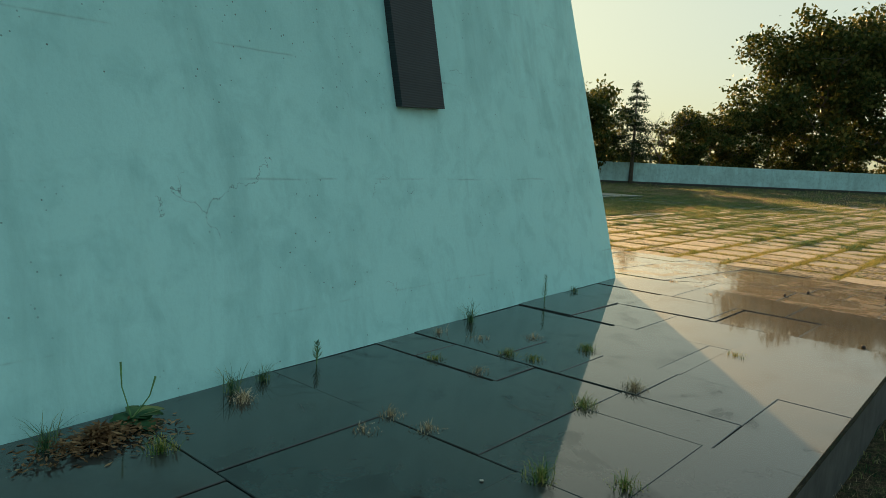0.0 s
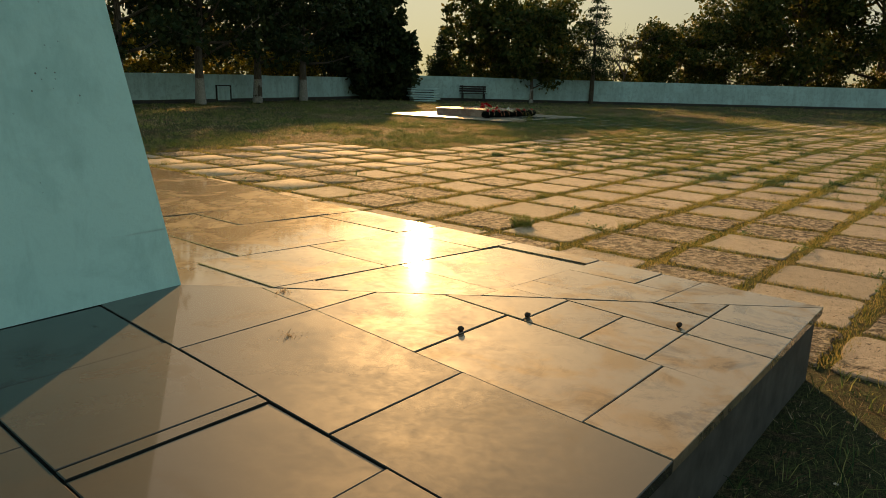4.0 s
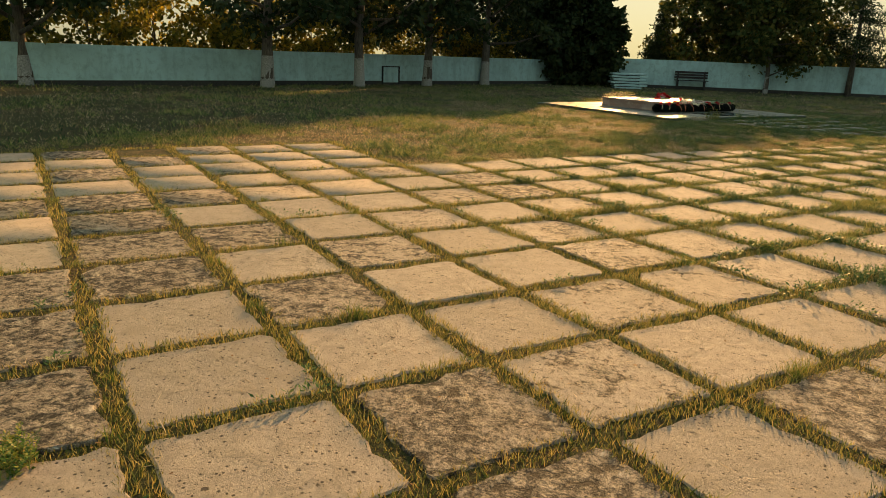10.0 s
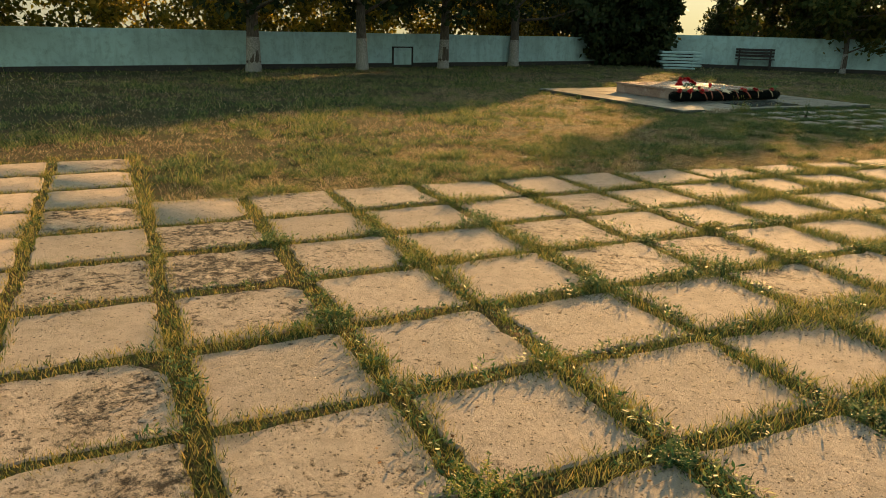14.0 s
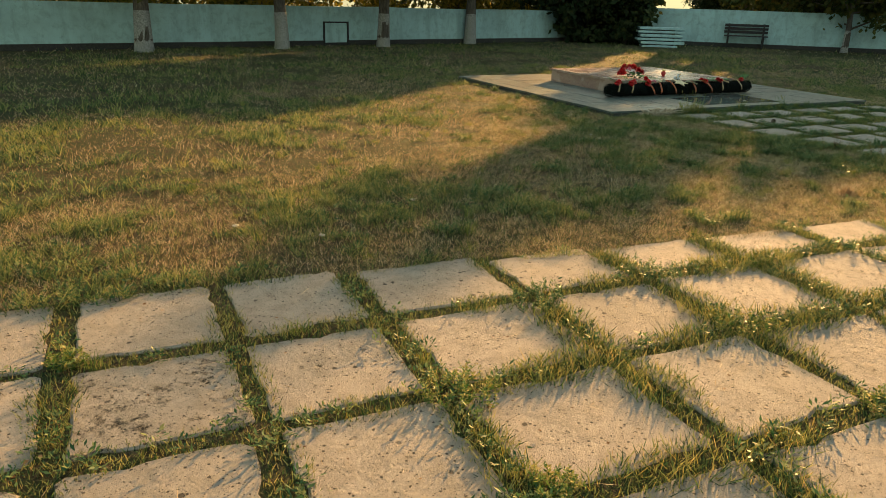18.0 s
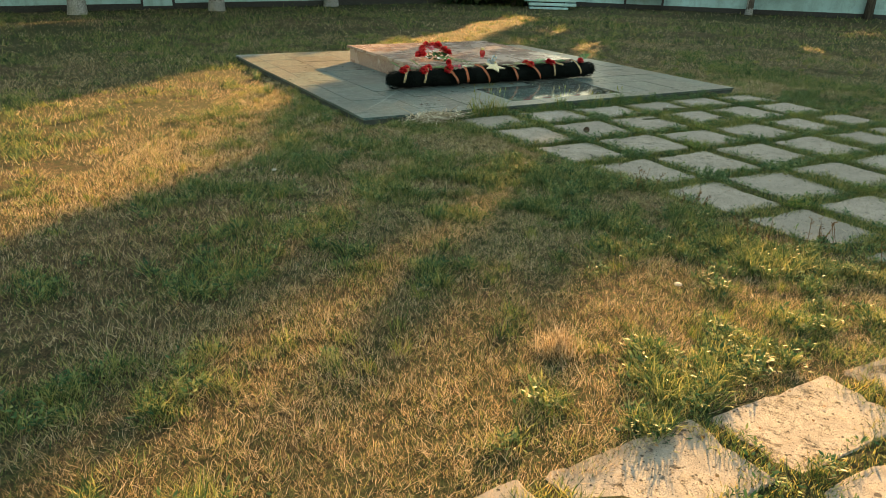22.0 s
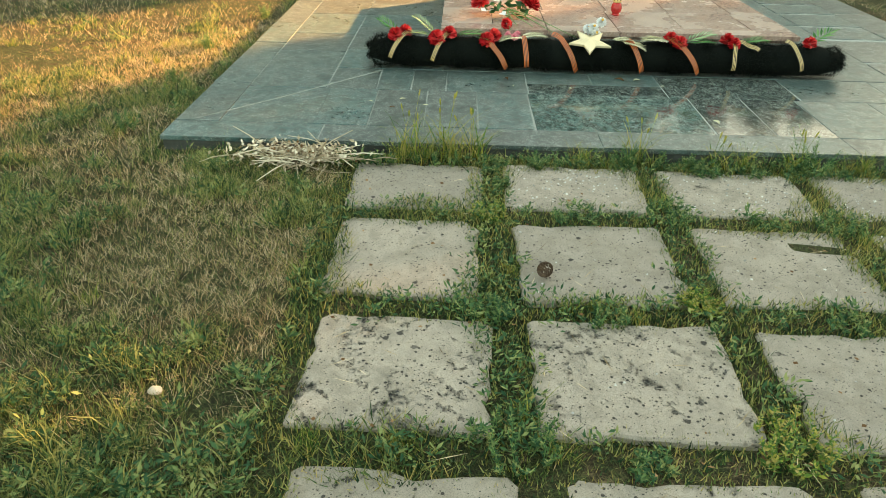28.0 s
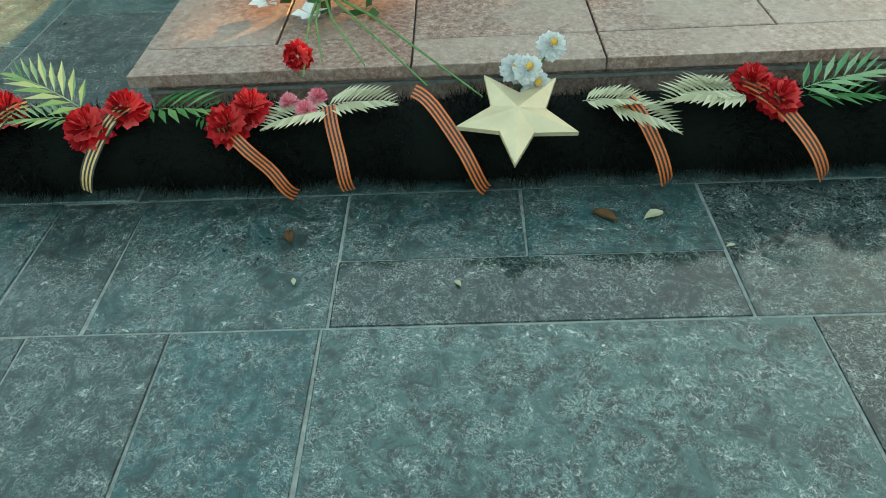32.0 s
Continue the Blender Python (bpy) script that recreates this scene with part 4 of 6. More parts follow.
def make_dais():
    g = random.Random(8)
    dais = thing("memorial_slab", MEMORIAL, MEMORIAL_DEG, "low memorial platform paved in dark green stone with pale joints", "memorial", kind="structure")
    bm = bmesh.new()
    box_bm(bm, (DU0 + 0.012, DV0 + 0.012, -0.3), (DU1 - 0.012, DV1 - 0.012, DAIS_Z - 0.025))
    part("slab_edge", bm, M_BLACKSTONE, dais, "dark stained edge")
    bm = bmesh.new()
    box_bm(bm, (DU0 + 0.02, DV0 + 0.02, DAIS_Z - 0.026), (DU1 - 0.02, DV1 - 0.02, DAIS_Z - 0.003))
    part("joint_mortar", bm, M_PALEJOINT, dais)
    gap = 0.0028
    cells = []

    def row(v0, v1, cuts):
        for a, b in zip(cuts, cuts[1:]):
            cells.append((a, b, v0, v1))

    # border along the front, then the wide course, then the courses under the garland
    row(DV0, 11.9, [DU0, 14.75, 16.1, 17.3, 18.1, DU1])
    row(11.9, 12.485, [14.22, 14.69, 14.96, 15.24, 15.515, 15.80, 16.70, 17.0, 17.3, 17.7, 18.15, 18.6])
    row(12.485, 12.9, [14.66, 14.94, 15.14, 15.34, 15.81])
    row(12.485, 12.67, [15.81, 16.6])
    row(12.67, 12.9, [15.81, 16.2, 16.6])
    row(12.485, 12.9, [16.6, 17.35, 17.9, 18.6])
    # left: border strips along the edge
    v = 11.9
    while v < DV1 - 0.3:
        d = g.uniform(0.55, 0.95)
        cells.append((DU0, 14.22, v, min(v + d, DV1)))
        v += d
    v = 12.485
    while v < DV1 - 0.2:
        d = g.uniform(0.4, 0.8)
        cells.append((14.22, 14.66, v, min(v + d, DV1)))
        v += d
    v = 12.9
    while v < DV1 - 0.2:
        d = g.uniform(0.4, 0.7)
        cells.append((14.66, TU0 + 0.02, v, min(v + d, DV1)))
        cells.append((TU1 - 0.02, 18.1, v, min(v + d, DV1)))
        cells.append((18.1, 18.6, v, min(v + d * 0.9, DV1)))
        v += d
    v = 11.9
    while v < DV1 - 0.2:
        d = g.uniform(0.6, 1.0)
        cells.append((18.6, DU1, v, min(v + d, DV1)))
        v += d
    row(TV1 - 0.02, DV1, [TU0 + 0.02, 15.9, 16.5, 17.1, TU1 - 0.02])
    cells.append((TU0 + 0.02, TU1 - 0.02, 12.9, TV0 + 0.02))
    for a, b, c, d in cells:
        j = [g.uniform(-0.004, 0.004) for _ in range(4)]
        ring = [(a + gap + j[0], c + gap), (b - gap + j[1], c + gap), (b - gap + j[2], d - gap), (a + gap + j[3], d - gap)]
        ring = [(min(max(x, DU0), DU1), min(max(y, DV0), DV1)) for x, y in ring]
        bm = bmesh.new()
        prism(bm, ring, DAIS_Z - 0.02, DAIS_Z + g.uniform(-0.001, 0.002), 0.002)
        part("stone_tile", bm, M_POLISHED if 11.85 < c < 12.6 and 15.75 < a < 17.2 else M_GREENSTONE, dais)
    # one long crack line laid with mortar across the left corner
    bm = bmesh.new()
    tube(bm, [(14.10, 11.93, DAIS_Z), (14.45, 12.3, DAIS_Z + 0.001), (14.93, 12.86, DAIS_Z)], [0.003, 0.003, 0.003], 6)
    part("mortar_seam", bm, M_PALEJOINT, dais)
    return dais


make_dais()


def make_tier():
    g = random.Random(9)
    tier = thing("grave_ledger", MEMORIAL, MEMORIAL_DEG, "raised ledger clad in speckled pink granite", "ledger")
    bm = bmesh.new()
    box_bm(bm, (TU0 + 0.03, TV0 + 0.03, DAIS_Z), (TU1 - 0.03, TV1 - 0.03, TIER_Z - 0.03))
    part("plinth_face", bm, M_GRANITE, tier, "dark red polished granite side", False)
    bm = bmesh.new()
    box_bm(bm, (TU0 + 0.012, TV0 + 0.012, TIER_Z - 0.034), (TU1 - 0.012, TV1 - 0.012, TIER_Z - 0.026))
    part("bed_joint", bm, M_MORTAR, tier)
    cells = [(TU0, 15.96, TV0, 13.24), (15.96, 16.41, TV0, 13.24), (16.41, TU1, TV0, 13.24)]
    v = [13.24, 13.72, 14.25, 14.74, TV1]
    for k in range(4):
        cuts = [TU0, 15.62 + 0.06 * k, 15.96 + 0.02 * k, 16.41 + 0.02 * k, 16.84 + 0.02 * k, 17.28 + 0.02 * k, TU1]
        for a, b in zip(cuts, cuts[1:]):
            cells.append((a, b, v[k], v[k + 1]))
    for a, b, c, d in cells:
        bm = bmesh.new()
        e = 0.0025
        prism(bm, [(a + e * (a > TU0), c + e * (c > TV0)), (b - e * (b < TU1), c + e * (c > TV0)), (b - e * (b < TU1), d - e * (d < TV1)), (a + e * (a > TU0), d - e * (d < TV1))], TIER_Z - 0.03, TIER_Z + g.uniform(-0.001, 0.001), 0.002)
        part("granite_tile", bm, M_GRANITE, tier)
    bm = bmesh.new()
    box_bm(bm, (TU0 + 0.03, TV0 + 0.022, TIER_Z - 0.06), (TU1 - 0.03, TV0 + 0.034, TIER_Z - 0.052))
    part("face_joint", bm, M_MORTAR, tier)


make_tier()

# ---------------------------------------------------------------- garland and flowers
M_TINSEL = varied("tinsel", [(0.1, (0.001, 0.002, 0.002)), (0.6, (0.003, 0.005, 0.004)), (0.95, (0.012, 0.018, 0.014))], 0.7)
M_CORE = varied("garland_core", [(0.2, (0.001, 0.002, 0.002)), (0.8, (0.004, 0.006, 0.005))], 0.95)
M_RED = varied("red_petals", [(0.2, (0.30, 0.006, 0.01)), (0.5, (0.60, 0.018, 0.028)), (0.9, (0.80, 0.10, 0.10))], 0.6, 0.25)
M_PINK = varied("pink_petals", [(0.2, (0.7, 0.18, 0.26)), (0.8, (0.85, 0.42, 0.48))], 0.6, 0.2)
M_WHITE = varied("white_petals", [(0.2, (0.68, 0.70, 0.72)), (0.8, (0.85, 0.85, 0.84))], 0.5, 0.2)
M_YELLOW = simple("yellow_centre", (0.62, 0.36, 0.05), 0.7, 0, 0.2)
M_PALM = varied("palm_leaf", [(0.2, (0.04, 0.16, 0.045)), (0.6, (0.10, 0.26, 0.09)), (0.9, (0.2, 0.36, 0.15))], 0.45, 0.25)
M_PALM_PALE = varied("pale_palm_leaf", [(0.2, (0.16, 0.34, 0.16)), (0.8, (0.36, 0.50, 0.30))], 0.45, 0.25)
M_FERN = varied("cream_fern", [(0.2, (0.50, 0.48, 0.32)), (0.8, (0.68, 0.66, 0.48))], 0.5, 0.2)
M_GOLD = simple("gold_star", (0.66, 0.55, 0.36), 0.4, 0.3, 0.08, 20, 0.05)
M_ORANGE = simple("ribbon_orange", (0.60, 0.14, 0.03), 0.35, 0, 0.1)
M_BLACK = simple("ribbon_black", (0.02, 0.018, 0.016), 0.35)
M_CREAM = simple("ribbon_cream", (0.62, 0.42, 0.17), 0.35, 0, 0.1)
M_STEM = simple("green_stem", (0.10, 0.22, 0.06), 0.5, 0, 0.3)
M_ROUND_LEAF = varied("dark_leaf", [(0.2, (0.02, 0.07, 0.03)), (0.8, (0.06, 0.15, 0.06))], 0.4, 0.15)

G_V, G_Z, G_R, G_U0, G_U1 = 12.965, 0.05, 0.10, 14.86, 17.74


def on_garland(u, ang, out=0.0):
    """A place on the garland's skin: ang in degrees, 90 on top, 0 at the front."""
    a = radians(ang)
    r = G_R + out
    return Vector((u, G_V - math.cos(a) * r, G_Z + math.sin(a) * r))


def carnation(g, at, size, mat, parent, name="carnation", turn=(0, 0, 1)):
    """A frilled flower head: layers of notched petals."""
    bm = bmesh.new()
    at, up = Vector(at), Vector(turn).normalized()
    q = up.to_track_quat("Z", "Y").to_matrix()
    for layer in range(7):
        n = 10 - layer
        tilt = radians(-8 + layer * 15)
        reach = size * (0.5 - 0.03 * layer)
        for k in range(n):
            a = k * math.tau / n + layer * 0.5 + g.uniform(-0.25, 0.25)
            base = []
            steps = 4
            for s in range(steps + 1):
                w = (s / steps - 0.5) * 0.95
                rr = reach * (1.0 + (0.1 if s % 2 else -0.1) + g.uniform(-0.1, 0.1))
                base.append(Vector((math.cos(a + w) * rr * math.cos(tilt), math.sin(a + w) * rr * math.cos(tilt), rr * math.sin(tilt) + size * 0.03 * layer + g.uniform(-0.06, 0.06) * size)))
            root = bm.verts.new(at + q @ Vector((math.cos(a) * size * 0.05, math.sin(a) * size * 0.05, 0.02 * size * layer)))
            rim = [bm.verts.new(at + q @ p) for p in base]
            for s in range(steps):
                bm.faces.new((root, rim[s], rim[s + 1]))
    return part(name, bm, mat, parent)


def palm(g, at, direction, length, mat, parent, leaflets=9, name="palm_leaf", droop=0.25, wide=0.16):
    bm = bmesh.new()
    at, d = Vector(at), Vector(direction).normalized()
    side = d.cross(Vector((0, 0, 1))).normalized()
    up = side.cross(d)
    spine = []
    for k in range(leaflets + 1):
        f = k / leaflets
        spine.append(at + d * length * f + Vector((0, 0, -droop * length * f * f)))
    for a, b in zip(spine, spine[1:]):
        v = [bm.verts.new(p) for p in (a - side * 0.0015, a + side * 0.0015, b + side * 0.0012, b - side * 0.0012)]
        bm.faces.new(v)
    for k in range(1, leaflets + 1):
        f = k / leaflets
        for s in (-1, 1):
            ll = length * 0.55 * math.sin(math.pi * (0.25 + 0.68 * f)) * g.uniform(0.85, 1.1)
            dd = (d * (0.55 + 0.5 * f) + side * s * (1.0 - 0.55 * f) + up * 0.25 + Vector((0, 0, -0.15))).normalized()
            ww = ll * wide * 0.5
            nrm = dd.cross(up).normalized()
            p = spine[k]
            m = p + dd * ll * 0.45
            v = [bm.verts.new(x) for x in (p, m + nrm * ww, p + dd * ll + Vector((0, 0, -0.12 * ll)), m - nrm * ww)]
            bm.faces.new(v)
    return part(name, bm, mat, parent)


def ribbon(g, pts, width, parent, bands, name="ribbon"):
    """A striped ribbon along points; bands: materials across it."""
    bm = bmesh.new()
    pts = [Vector(p) for p in pts]
    n = len(bands)
    grid = []
    for i, p in enumerate(pts):
        d = (pts[min(i + 1, len(pts) - 1)] - pts[max(i - 1, 0)]).normalized()
        out = Vector((0, -1, 0.6))
        s = d.cross(out).normalized()
        grid.append([bm.verts.new(p + s * width * (k / n - 0.5) + Vector((0, 0, g.uniform(-0.0005, 0.0005)))) for k in range(n + 1)])
    order = []
    for b in bands:
        if b not in order:
            order.append(b)
    for r, s in zip(grid, grid[1:]):
        for k in range(n):
            f = bm.faces.new((r[k], r[k + 1], s[k + 1], s[k]))
            f.material_index = order.index(bands[k])
    ob = part(name, bm, order[0], parent, "striped orange and black ribbon")
    for b in order[1:]:
        ob.data.materials.append(b)
    return ob


def make_garland():
    g = random.Random(21)
    gar = thing("garland", MEMORIAL, MEMORIAL_DEG, "black tinsel garland with red carnations, striped ribbons and a star", "garland")
    bm = bmesh.new()
    pts = [(G_U0 + (G_U1 - G_U0) * k / 20, G_V + 0.006 * math.sin(k * 1.3), G_Z + 0.004 * math.sin(k * 2.1)) for k in range(21)]
    tube(bm, pts, [0.05] + [G_R * 0.86 * (1 + 0.05 * math.sin(k * 1.9)) for k in range(19)] + [0.05], 16)
    part("core", bm, M_CORE, gar, "", True)
    n = 46000
    r = np.random.default_rng(4)
    u = r.uniform(G_U0 - 0.02, G_U1 + 0.02, n)
    a = r.uniform(0, math.tau, n)
    rad = G_R * (0.80 + 0.05 * np.sin(u * 11) + 0.04 * np.sin(u * 23 + a))
    end = np.minimum((u - G_U0 + 0.03) / 0.07, (G_U1 + 0.03 - u) / 0.07).clip(0.35, 1)
    rad = rad * end
    base = np.stack([u, G_V - np.cos(a) * rad, G_Z + np.sin(a) * rad], 1)
    d = np.stack([r.normal(0, 0.55, n), -np.cos(a) + r.normal(0, 0.45, n), np.sin(a) + r.normal(0, 0.45, n)], 1)
    d /= np.linalg.norm(d, axis=1)[:, None]
    s = np.cross(d, r.normal(size=(n, 3)))
    s /= np.linalg.norm(s, axis=1)[:, None]
    ln = (r.uniform(0.014, 0.04, n) * (1 + 0.35 * np.sin(u * 31 + 2 * np.sin(u * 7))))[:, None]
    tip = base + d * ln
    tip[:, 2] = np.maximum(tip[:, 2], DAIS_Z + 0.002)
    base[:, 2] = np.maximum(base[:, 2], DAIS_Z + 0.001)
    verts = np.stack([base - s * 0.0011, base + s * 0.0011, tip], 1).reshape(-1, 3)
    ob = new("tinsel", np_mesh("tinsel", verts, np.arange(3 * n).reshape(-1, 3), M_TINSEL))
    ob.parent = gar
    ob["kind"] = "stuff"
    # flower heads along the top
    for u, ang, size in ((15.02, 66, 0.075), (15.075, 84, 0.075), (15.27, 58, 0.082), (15.345, 80, 0.075), (15.575, 55, 0.078), (15.62, 76, 0.07), (16.69, 84, 0.075), (16.735, 62, 0.072), (17.03, 84, 0.075), (17.06, 64, 0.065), (17.52, 76, 0.07)):
        carnation(g, on_garland(u, ang, 0.014), size * 1.25, M_RED, gar, "carnation", on_garland(0, ang, 0.3) - on_garland(0, ang))
    for u, ang, size in ((15.70, 84, 0.045), (15.74, 70, 0.05), (15.76, 92, 0.045)):
        carnation(g, on_garland(u, ang, 0.014), size, M_PINK, gar, "pink_rose", on_garland(0, ang, 0.3) - on_garland(0, ang))
    # leaves
    for u, ang, d, ln, mat in ((15.03, 85, (-0.9, 0.35, 0.75), 0.17, M_PALM), (15.26, 80, (-0.75, 0.1, 0.75), 0.19, M_PALM_PALE), (15.24, 72, (-1, -0.2, 0.35), 0.14, M_PALM_PALE), (15.38, 80, (1, -0.1, 0.25), 0.18, M_PALM), (15.50, 70, (0.8, -0.4, 0.1), 0.1, M_PALM), (16.77, 72, (1, 0.0, 0.5), 0.19, M_PALM_PALE), (16.78, 66, (1, -0.2, 0.3), 0.16, M_PALM), (17.1, 75, (1, 0, 0.3), 0.17, M_PALM), (17.52, 80, (0.9, 0.2, 0.7), 0.19, M_PALM)):
        palm(g, on_garland(u, ang, 0.01), d, ln, mat, gar)
    for u, ang, d, ln in ((15.80, 72, (-1, -0.25, 0.15), 0.15), (15.78, 76, (1, 0.05, 0.25), 0.15), (16.33, 70, (1, -0.1, 0.25), 0.12), (16.38, 66, (0.95, -0.35, 0.0), 0.15), (16.52, 76, (1, 0, 0.2), 0.14), (16.68, 68, (-1, 0, 0.25), 0.18)):
        palm(g, on_garland(u, ang, 0.012), d, ln, M_FERN, gar, 16, "fern_leaf", 0.3, 0.2)
    # ribbons
    dark = [M_ORANGE, M_BLACK, M_ORANGE, M_BLACK, M_ORANGE, M_BLACK, M_ORANGE]
    pale = [M_BLACK, M_CREAM, M_BLACK, M_CREAM, M_BLACK, M_CREAM, M_BLACK]
    for u0, a0, u1, a1, bands in ((15.12, 92, 14.99, -6, pale), (15.36, 88, 15.245, -12, pale), (15.57, 50, 15.70, -32, dark), (15.79, 72, 15.82, -26, dark), (15.97, 92, 16.125, -38, dark), (16.42, 66, 16.52, -34, dark), (16.66, 84, 16.86, -34, dark), (17.06, 62, 17.06, -18, pale), (17.07, 74, 17.2, 40, pale), (17.38, 84, 17.47, -14, pale)):
        pts = []
        for k in range(15):
            f = k / 14
            pts.append(on_garland(u0 + (u1 - u0) * (f + 0.12 * math.sin(f * math.pi)), a0 + (a1 - a0) * f, 0.022 + 0.006 * math.sin(f * 9)))
        ribbon(g, pts, 0.029, gar, bands)
    # five-pointed star with raised ridges
    bm = bmesh.new()
    c = on_garland(16.19, 52, 0.035)
    ring = []
    for k in range(10):
        rr = 0.132 if k % 2 == 0 else 0.06
        a = radians(-90 + 36 * k)
        ring.append(Vector((math.cos(a) * rr, -0.0, math.sin(a) * rr)))
    tilt = Matrix.Rotation(radians(-72), 3, "X") @ Matrix.Rotation(radians(6), 3, "Y")
    top = bm.verts.new(c + tilt @ Vector((0, -0.022, 0)))
    rim = [bm.verts.new(c + tilt @ p) for p in ring]
    low = [bm.verts.new(c + tilt @ (p + Vector((0, 0.012, 0)))) for p in ring]
    for k in range(10):
        bm.faces.new((top, rim[k], rim[(k + 1) % 10]))
        bm.faces.new((rim[k], low[k], low[(k + 1) % 10], rim[(k + 1) % 10]))
    bm.faces.new(low)
    bmesh.ops.recalc_face_normals(bm, faces=bm.faces)
    part("star", bm, M_GOLD, gar, "pale gold five-pointed plastic star")
    # white daisies stuck behind the star
    for du, dv, dz in ((16.19, 0.03, 0.07), (16.235, 0.0, 0.045), (16.215, -0.005, 0.085), (16.27, 0.05, 0.11)):
        at = Vector((du, G_V + dv, G_Z + G_R + dz - 0.02))
        carnation(g, at, 0.062, M_WHITE, gar, "daisy", (0.1, -0.7, 0.6))
        bm = bmesh.new()
        bmesh.ops.create_uvsphere(bm, u_segments=8, v_segments=5, radius=0.008, matrix=Matrix.Translation(at + Vector((0.002, -0.022, 0.02))))
        part("daisy_centre", bm, M_YELLOW, gar)
        bm = bmesh.new()
        tube(bm, [at, (16.19, G_V + 0.02, G_Z + 0.06)], [0.0025, 0.0025], 5)
        part("stem", bm, M_STEM, gar)


make_garland()


def make_bouquet():
    g = random.Random(31)
    bq = thing("bouquet", MEMORIAL, MEMORIAL_DEG, "bouquet of artificial red and white flowers lying on the granite", "flowers")
    c = Vector((15.70, 13.38, TIER_Z))
    for dx, dy, dz, s in ((-0.13, 0.09, 0.07, 0.09), (-0.1, 0.14, 0.11, 0.08), (0.02, 0.16, 0.13, 0.09), (0.07, 0.13, 0.13, 0.1), (0.12, 0.09, 0.09, 0.1), (0.15, 0.06, 0.07, 0.085), (0.09, 0.17, 0.14, 0.08), (-0.03, 0.2, 0.14, 0.08), (-0.15, 0.13, 0.06, 0.07), (0.05, 0.05, 0.07, 0.0)):
        if s:
            carnation(g, c + Vector((dx * 1.2, dy * 1.15, dz * 1.15)), s * 1.3, M_RED, bq, "red_flower", (dx, dy - 0.12, 0.35))
    carnation(g, c + Vector((-0.02, 0.12, 0.14)), 0.07, M_PINK, bq, "pink_flower", (0, -0.4, 1))
    for dx, dy, dz in ((-0.12, 0.0, 0.05), (-0.04, 0.07, 0.1), (0.0, -0.06, 0.04), (0.02, 0.08, 0.11)):
        bm = bmesh.new()
        at = c + Vector((dx, dy, dz))
        for k in range(5):
            a = k * math.tau / 5 + g.random()
            d = Vector((math.cos(a), math.sin(a) - 0.4, 0.2)).normalized()
            s = d.cross(Vector((0, 0, 1))).normalized() * 0.017
            v = [bm.verts.new(p) for p in (at, at + d * 0.025 + s + Vector((0, 0, 0.008)), at + d * 0.05, at + d * 0.025 - s)]
            bm.faces.new(v)
        part("white_flower", bm, M_WHITE, bq)
    bm = bmesh.new()
    for _ in range(46):
        at = c + Vector((g.uniform(-0.13, 0.15), g.uniform(-0.02, 0.16), g.uniform(0.01, 0.09)))
        d = Vector((g.gauss(0, 1), g.gauss(-0.4, 1), g.gauss(0.3, 0.5))).normalized()
        s = d.cross(Vector((g.gauss(0, 1), g.gauss(0, 1), 1))).normalized() * 0.016
        v = [bm.verts.new(p) for p in (at, at + d * 0.03 + s, at + d * 0.065, at + d * 0.03 - s)]
        bm.faces.new(v)
    loose("foliage", bm, M_ROUND_LEAF, bq)
    for k, (x1, y1, z1) in enumerate(((0.02, -0.34, 0.012), (0.16, -0.33, 0.03), (0.3, -0.38, 0.0), (0.42, -0.42, -0.01), (0.06, -0.3, 0.03))):
        bm = bmesh.new()
        tube(bm, [c + Vector((0.02, 0.05, 0.06)), c + Vector((x1 * 0.4, -0.12, 0.05)), c + Vector((x1, y1, z1))], [0.004, 0.003, 0.002], 6)
        part("stem", bm, M_STEM, bq)
    carnation(g, c + Vector((0.0, -0.27, 0.03)), 0.07, M_RED, bq, "red_flower", (0, -0.8, 0.2))


make_bouquet()


def make_candle():
    lamp = thing("grave_candle", memorial_site(16.47, 13.60, TIER_Z), 0, "red ribbed glass grave candle with a brass lid on the granite", "candle")
    glass = simple("red_glass", (0.42, 0.012, 0.012), 0.12)
    brass = simple("brass_lid", (0.62, 0.47, 0.22), 0.35, 0.8, 0.15)

    def lathe(profile, seg, wave=0.0):
        bm = bmesh.new()
        rings = []
        for r, z in profile:
            rings.append([bm.verts.new((math.cos(k * math.tau / seg) * r * (1 + wave * (k % 2)), math.sin(k * math.tau / seg) * r * (1 + wave * (k % 2)), z)) for k in range(seg)])
        for a, b in zip(rings, rings[1:]):
            for k in range(seg):
                bm.faces.new((a[k], a[(k + 1) % seg], b[(k + 1) % seg], b[k]))
        bm.faces.new(list(reversed(rings[0])))
        bm.faces.new(rings[-1])
        return bm

    part("jar", lathe([(0.024, 0.0), (0.027, 0.004), (0.022, 0.012), (0.034, 0.03), (0.037, 0.05), (0.033, 0.07), (0.024, 0.082), (0.024, 0.088)], 28, -0.04), glass, lamp, "ribbed red glass jar")
    lid = part("lid", lathe([(0.027, 0.086), (0.028, 0.092), (0.026, 0.108), (0.02, 0.114), (0.004, 0.116)], 24), brass, lamp, "pierced brass lid")
    for k in range(8):
        a = k * math.tau / 8
        bm = bmesh.new()
        bmesh.ops.create_uvsphere(bm, u_segments=6, v_segments=4, radius=0.0045, matrix=Matrix.Translation((math.cos(a) * 0.0255, math.sin(a) * 0.0255, 0.1)))
        part("vent_hole", bm, M_BLACK, lid)


make_candle()

# ---------------------------------------------------------------- grass
WALK = np.array([(-7, -0.6), (0.0, -0.2), (4.2, 1.4), (9.0, 4.4), (13.2, 6.1), (15.3, 8.3), (16.6, 10.7)])


